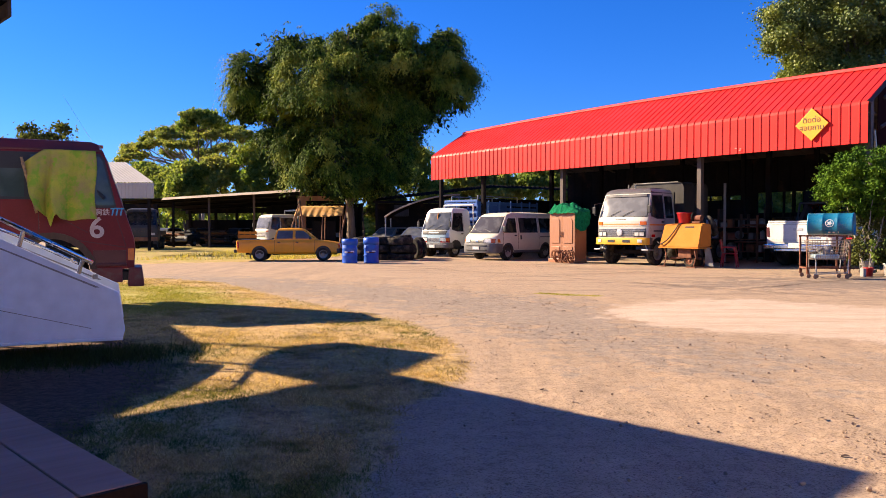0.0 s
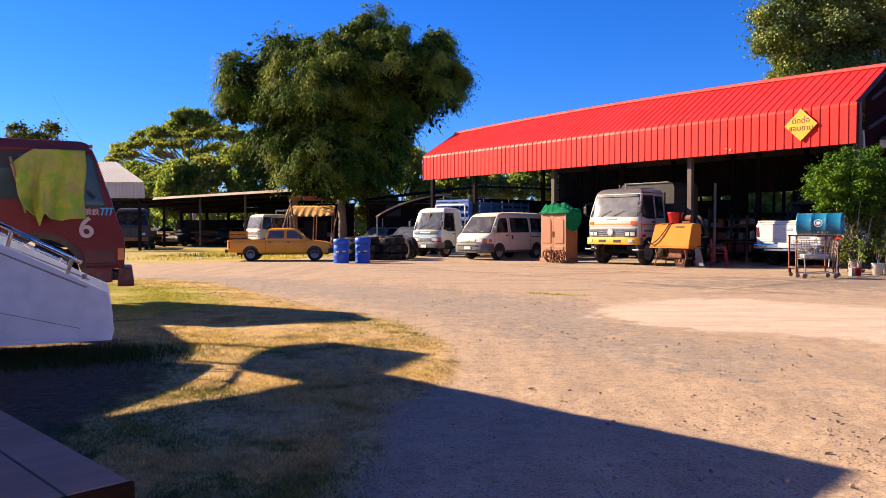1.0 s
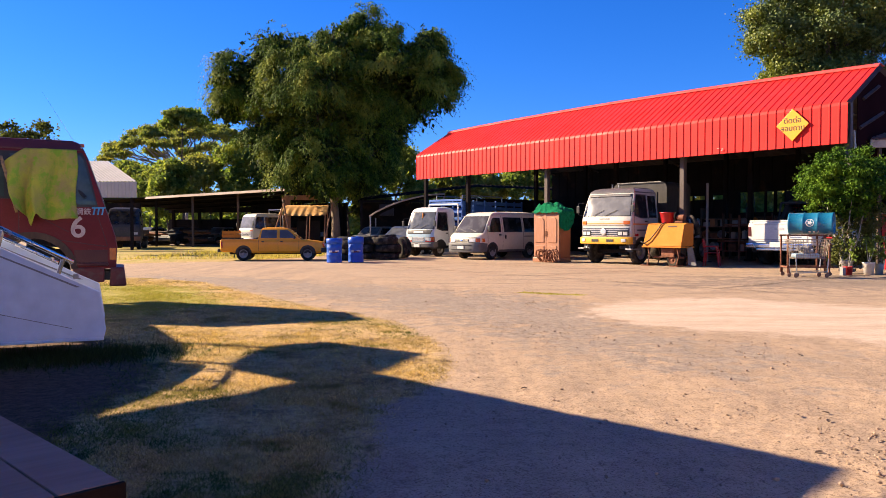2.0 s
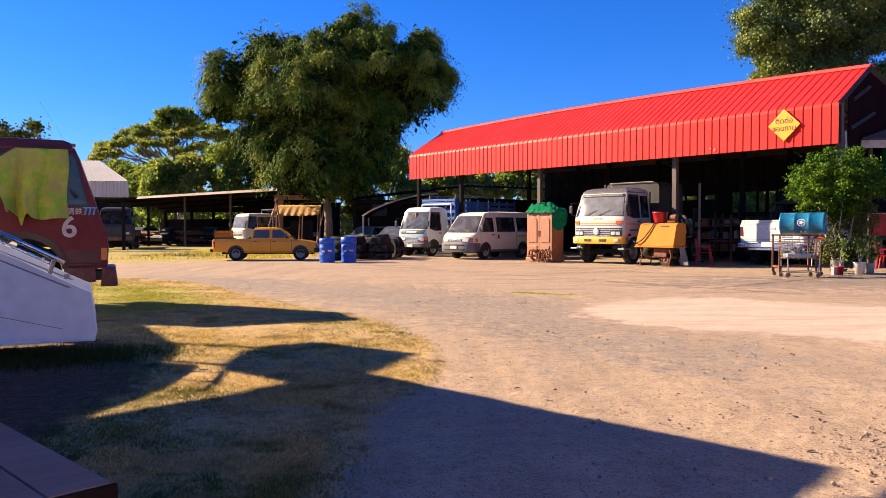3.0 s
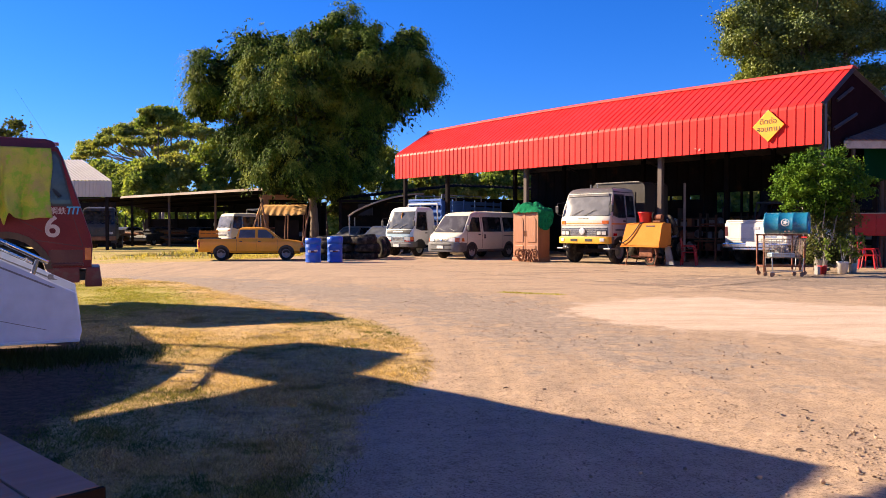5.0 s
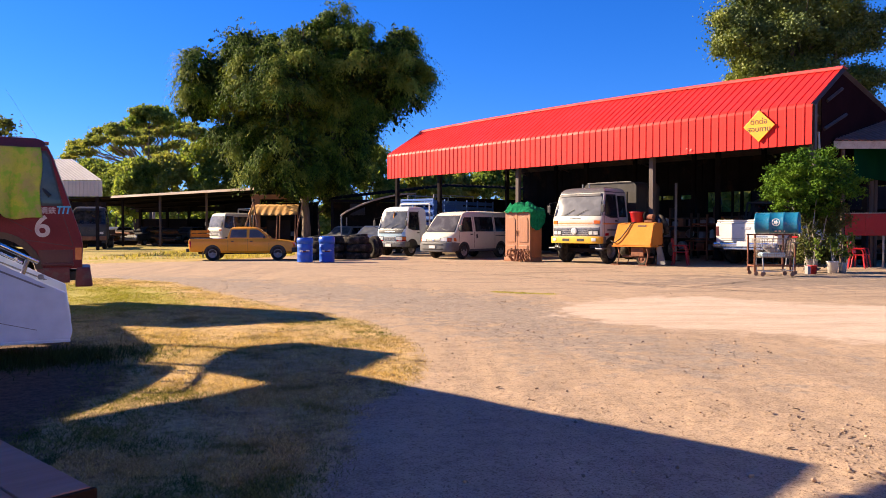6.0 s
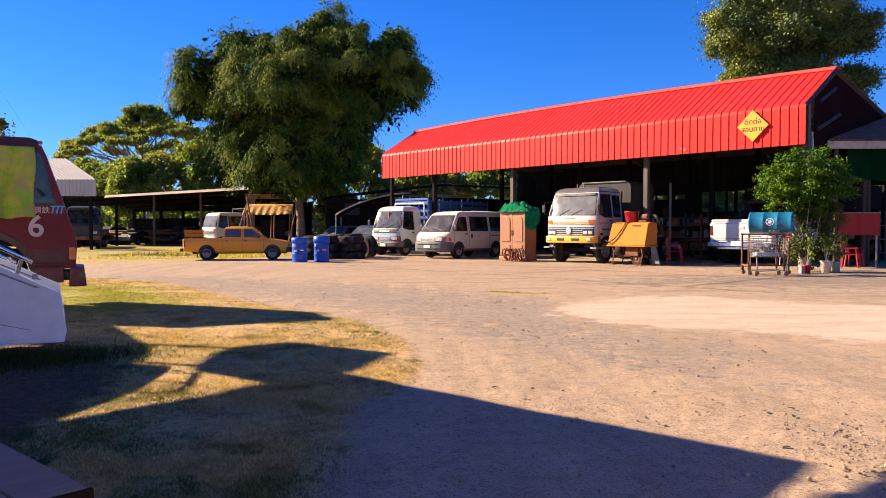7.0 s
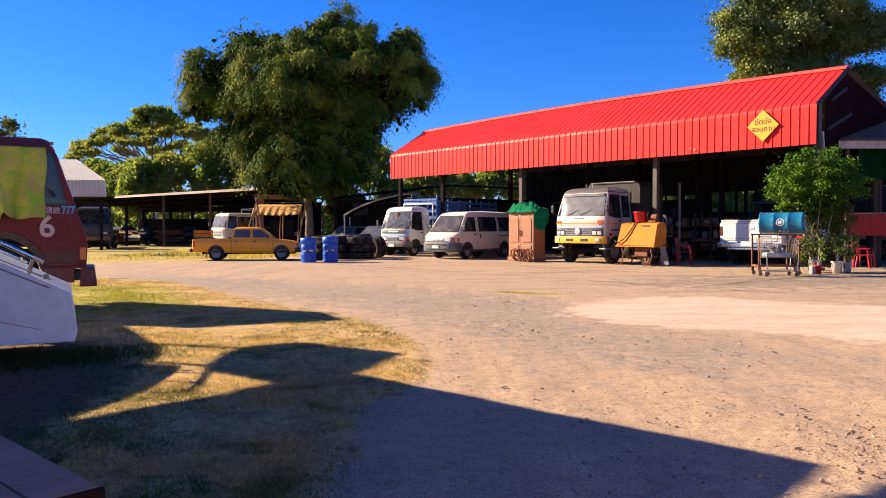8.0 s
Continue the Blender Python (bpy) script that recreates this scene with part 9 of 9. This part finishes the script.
# ---- grass, stones and litter ----
def grass():
    rng = np.random.default_rng(70)
    n = 760000
    y = 2.2 + 17 * rng.uniform(0, 1, n) ** 2.0
    x = rng.uniform(-0.72, 0.22, n) * y + rng.uniform(-0.4, 0.4, n)
    keep = (np.maximum(zone(GRASS, x, y, 0.3), zone(WEEDS, x, y, 0.1)) > rng.uniform(0.3, 0.9, n))
    keep &= zone(SHADED_SOIL, x, y, 0.4) < rng.uniform(0.1, 1.0, n)
    x, y = x[keep], y[keep]
    # density and hue drift over the turf
    cell = {}

    def drift(px, py, f, seed):
        out = np.empty(len(px))
        for i, key in enumerate(zip((px * 12).astype(int).tolist(), (py * 12).astype(int).tolist())):
            if (key, seed) not in cell:
                cell[(key, seed)] = noise.noise(Vector((key[0] / 12 * f, key[1] / 12 * f, seed)))
            out[i] = cell[(key, seed)]
        return out

    keep = drift(x, y, 0.9, 5) + 0.6 * drift(x, y, 4.0, 2) > rng.uniform(-0.7, 0.55, len(x))
    x, y = x[keep], y[keep]
    lush = np.maximum(zone(LUSH, x, y, 0.8), zone(WEEDS, x, y, 0.1)) > rng.uniform(0.25, 1.1, len(x))
    # darker olive blades are weighted to where the shade falls, to carry its tone
    green = (drift(x, y, 0.5, 9) + 0.5 * drift(x, y, 2.2, 4) + 0.4 * (x < -2.2) * (y < 8.5) + 0.26 * (y < 6.0) > 0.22) & ~lush
    for name, pick, m, lab, tall in (("dry_grass", ~green & ~lush, "grass_dry", "short dry yellow grass blades over the yard", 1.0), ("green_grass", green, "grass_green", "tufts of duller olive grass in the yard", 1.0), ("lush_grass", lush, "grass_lush", "short bright green grass beside the stairs", 1.2)):
        px, py = x[pick], y[pick]
        k = len(px)
        h = rng.uniform(0.008, 0.026, k) * np.where(rng.uniform(size=k) > 0.992, 3.0, 1.0) * tall
        a = rng.uniform(0, 6.28, k)
        w = 0.0010 + 0.00042 * py
        bx, by = np.cos(a) * w, np.sin(a) * w
        lean = rng.normal(size=(k, 2)) * h[:, None] * 1.1
        z = np.zeros(k) - 0.005
        v = np.stack([np.stack([px - bx, py - by, z], -1), np.stack([px + bx, py + by, z], -1), np.stack([px + lean[:, 0], py + lean[:, 1], h], -1)], 1).reshape(-1, 3)
        me = bpy.data.meshes.new(name)
        me.vertices.add(len(v))
        me.vertices.foreach_set("co", v.ravel())
        me.loops.add(len(v))
        me.loops.foreach_set("vertex_index", np.arange(len(v)))
        me.polygons.add(k)
        me.polygons.foreach_set("loop_start", np.arange(0, len(v), 3))
        me.update(calc_edges=True)
        me.materials.append(M[m])
        tagged(new(name, me), lab, "grass", kind="stuff")
    k = 16000
    py = rng.uniform(31, 47, k)
    px = -13.5 + (py - 31) * 0.12 + rng.uniform(0, 1, k) ** 0.8 * 9.0
    keep = (zone(FAR_GRASS, px, py, 0.8) > 0.5) & (np.array([noise.noise(Vector((a * 0.8, b * 0.5, 4))) for a, b in zip(px, py)]) + 0.05 * (py - 38) > rng.uniform(-0.5, 0.5, k))
    px, py = px[keep], py[keep]
    k = len(px)
    h, a = rng.uniform(0.05, 0.22, k), rng.uniform(0, 6.28, k)
    bx, by, lean = np.cos(a) * 0.02, np.sin(a) * 0.02, rng.normal(size=(k, 2)) * h[:, None] * 0.5
    v = np.stack([np.stack([px - bx, py - by, 0 * h - 0.005], -1), np.stack([px + bx, py + by, 0 * h - 0.005], -1), np.stack([px + lean[:, 0], py + lean[:, 1], h], -1)], 1).reshape(-1, 3)
    me = bpy.data.meshes.new("far_grass")
    me.from_pydata(v.tolist(), [], np.arange(3 * k).reshape(-1, 3).tolist())
    me.materials.append(M["grass_far"])
    tagged(new("far_grass", me), "sunlit yellow-green grass in front of the low shed", "grass", kind="stuff")
    # taller rank weeds along the foot of the boarding stairs, coloured dark for shade
    k = 15000
    s = rng.uniform(0, 1, k)
    px, py = -6.4 + 3.5 * s + rng.normal(size=k) * 0.3, 6.15 + 1.35 * s + rng.normal(size=k) * 0.28
    h = rng.uniform(0.03, 0.13, k) * rng.uniform(0.5, 1.2, k)
    a = rng.uniform(0, 6.28, k)
    bx, by, lean = np.cos(a) * 0.004, np.sin(a) * 0.004, rng.normal(size=(k, 2)) * h[:, None] * 0.6
    v = np.stack([np.stack([px - bx, py - by, 0 * h - 0.005], -1), np.stack([px + bx, py + by, 0 * h - 0.005], -1), np.stack([px + lean[:, 0], py + lean[:, 1], h], -1)], 1).reshape(-1, 3)
    me = bpy.data.meshes.new("rank_weeds")
    me.from_pydata(v.tolist(), [], np.arange(3 * k).reshape(-1, 3).tolist())
    me.materials.append(M["leaf_weed"])
    tagged(new("rank_weeds", me), "rank weeds along the foot of the stairs, coloured dark for shade", "weeds", kind="stuff")


grass()


def stones():
    rng = np.random.default_rng(71)
    base = bmesh.new()
    bmesh.ops.create_icosphere(base, subdivisions=1, radius=1)
    bv = np.array([v.co[:] for v in base.verts])
    bf = np.array([[v.index for v in f.verts] for f in base.faces])
    base.free()
    n = 13000
    y = 2.8 + 16 * rng.uniform(0, 1, n) ** 1.5
    x = rng.uniform(-0.35, 0.72, n) * y
    keep = (zone(GRASS, x, y, 0.3) < rng.uniform(0.2, 1.2, n)) & (zone(PALE, x, y, 0.2) < 0.5)
    # the loose metalling lies thicker along the worn track
    gy = rng.uniform(6.5, 19, 14000)
    gx = rng.uniform(-0.35, 0.55, 14000) * gy
    bed = np.array([noise.noise(Vector((a * 0.7, b * 0.5, 3))) for a, b in zip(gx, gy)])
    thick = (zone(GRAVEL, gx, gy, 0.8) * (0.55 + 0.9 * bed) > rng.uniform(0.15, 1.0, 14000)) & (zone(PALE, gx, gy, 0.2) < 0.4)
    x, y = np.concatenate([x[keep], 2.75 + 0.35 * rng.normal(size=420), gx[thick]]), np.concatenate([y[keep], 4.05 + 0.30 * rng.normal(size=420), gy[thick]])
    r = 0.002 + 0.004 * rng.uniform(size=len(x)) ** 2 + 0.009 * rng.uniform(size=len(x)) ** 18 + np.where(np.hypot(x - 2.75, y - 4.05) < 0.6, 0.003, 0.0) + np.where(np.arange(len(x)) > keep.sum() + 420, 0.001 + 0.006 * rng.uniform(size=len(x)) ** 4, 0.0)
    vs, fs = [], []
    for i in range(len(x)):
        d = bv * (1 + rng.uniform(-0.3, 0.3, (len(bv), 1))) * r[i] * rng.uniform(0.7, 1.3, 3)
        d[:, 2] *= 0.7
        vs.append(d + (x[i], y[i], r[i] * 0.3))
        fs.append(bf + i * len(bv))
    me = bpy.data.meshes.new("gravel_stones")
    me.from_pydata(np.concatenate(vs).tolist(), [], np.concatenate(fs).tolist())
    me.materials.append(M["stone"])
    tagged(new("gravel_stones", me), "loose small stones scattered on the dusty yard", "stones", kind="stuff")


stones()


def litter():
    for x, y, turn in ((0.77, 5.82, 20), (2.62, 4.78, 60), (2.72, 5.0, 140), (2.5, 4.95, 250), (2.2, 4.1, 10), (3.7, 7.35, 80), (-1.15, 10.9, 0)):
        bm = bmesh.new()
        pts = [(-0.05, 0), (-0.02, 0.022), (0.03, 0.02), (0.06, 0), (0.02, -0.018), (-0.03, -0.02)]
        vs = [bm.verts.new((px * 0.5, py * 0.6, 0.004 + 0.010 * abs(py) / 0.02 * 0.5 + 0.003 * px / 0.05)) for px, py in pts]
        mid = bm.verts.new((0, 0, 0.004))
        for i in range(6):
            bm.faces.new((mid, vs[i - 1], vs[i]))
        e = bmesh.ops.extrude_face_region(bm, geom=bm.faces[:])
        bmesh.ops.translate(bm, vec=(0, 0, 0.002), verts=[v for v in e["geom"] if isinstance(v, bmesh.types.BMVert)])
        ob = part("dry_leaf", bm, "dark_wood", None)
        ob.matrix_world = pose(x, y, 0.005, 0, 0, turn)
        tagged(ob, "curled brown dry leaf lying on the gravel", "leaf", "dry leaves")


litter()


def slab_joints():
    """Worn joints between the cast concrete bays in front of the shed."""
    rng = np.random.default_rng(77)
    t = thing("apron_joints", SHED_M, "dark worn joints between the concrete apron bays", "joint", kind="structure")
    runs = [((s0, w), (s0 + 4.9, w)) for w in (-0.9, -4.6, -8.4) for s0 in (-3.0, 2.0, 7.0, 12.0)] + [((s, w - 3.6), (s, w)) for s in (-1.0, 4.4, 9.8, 15.2) for w in (-0.9, -4.6)]
    for a, b in runs:
        bm = bmesh.new()
        n = 14
        va, vb = Vector(a), Vector(b)
        side = Vector((-(vb - va).y, (vb - va).x)).normalized()
        lo, hi = [], []
        for i in range(n + 1):
            p = va.lerp(vb, i / n) + side * rng.normal() * 0.02
            w = rng.uniform(0.008, 0.028)
            lo.append(bm.verts.new((*(p - side * w), 0.012)))
            hi.append(bm.verts.new((*(p + side * w), 0.012)))
        for i in range(n):
            bm.faces.new((lo[i], lo[i + 1], hi[i + 1], hi[i]))
        part("joint", bm, "soil", t)


slab_joints()


def leaning_tyres():
    """A row of treaded tyres standing against the stack by the light truck."""
    for i, (x, y, r) in enumerate(((-1.12, 32.7, 0.46), (-1.25, 31.9, 0.42), (-2.9, 34.6, 0.42), (-2.7, 34.5, 0.42), (-2.5, 34.4, 0.42))):
        tyre(Matrix.Translation((x, y, r)) @ pose(0, 0, 0, 0, 0, 35) @ pose(0, 0, 0, 0, 84 if i < 2 else 70, 0), r, 0.24, "worn black tyre standing on edge beside the stack")


leaning_tyres()
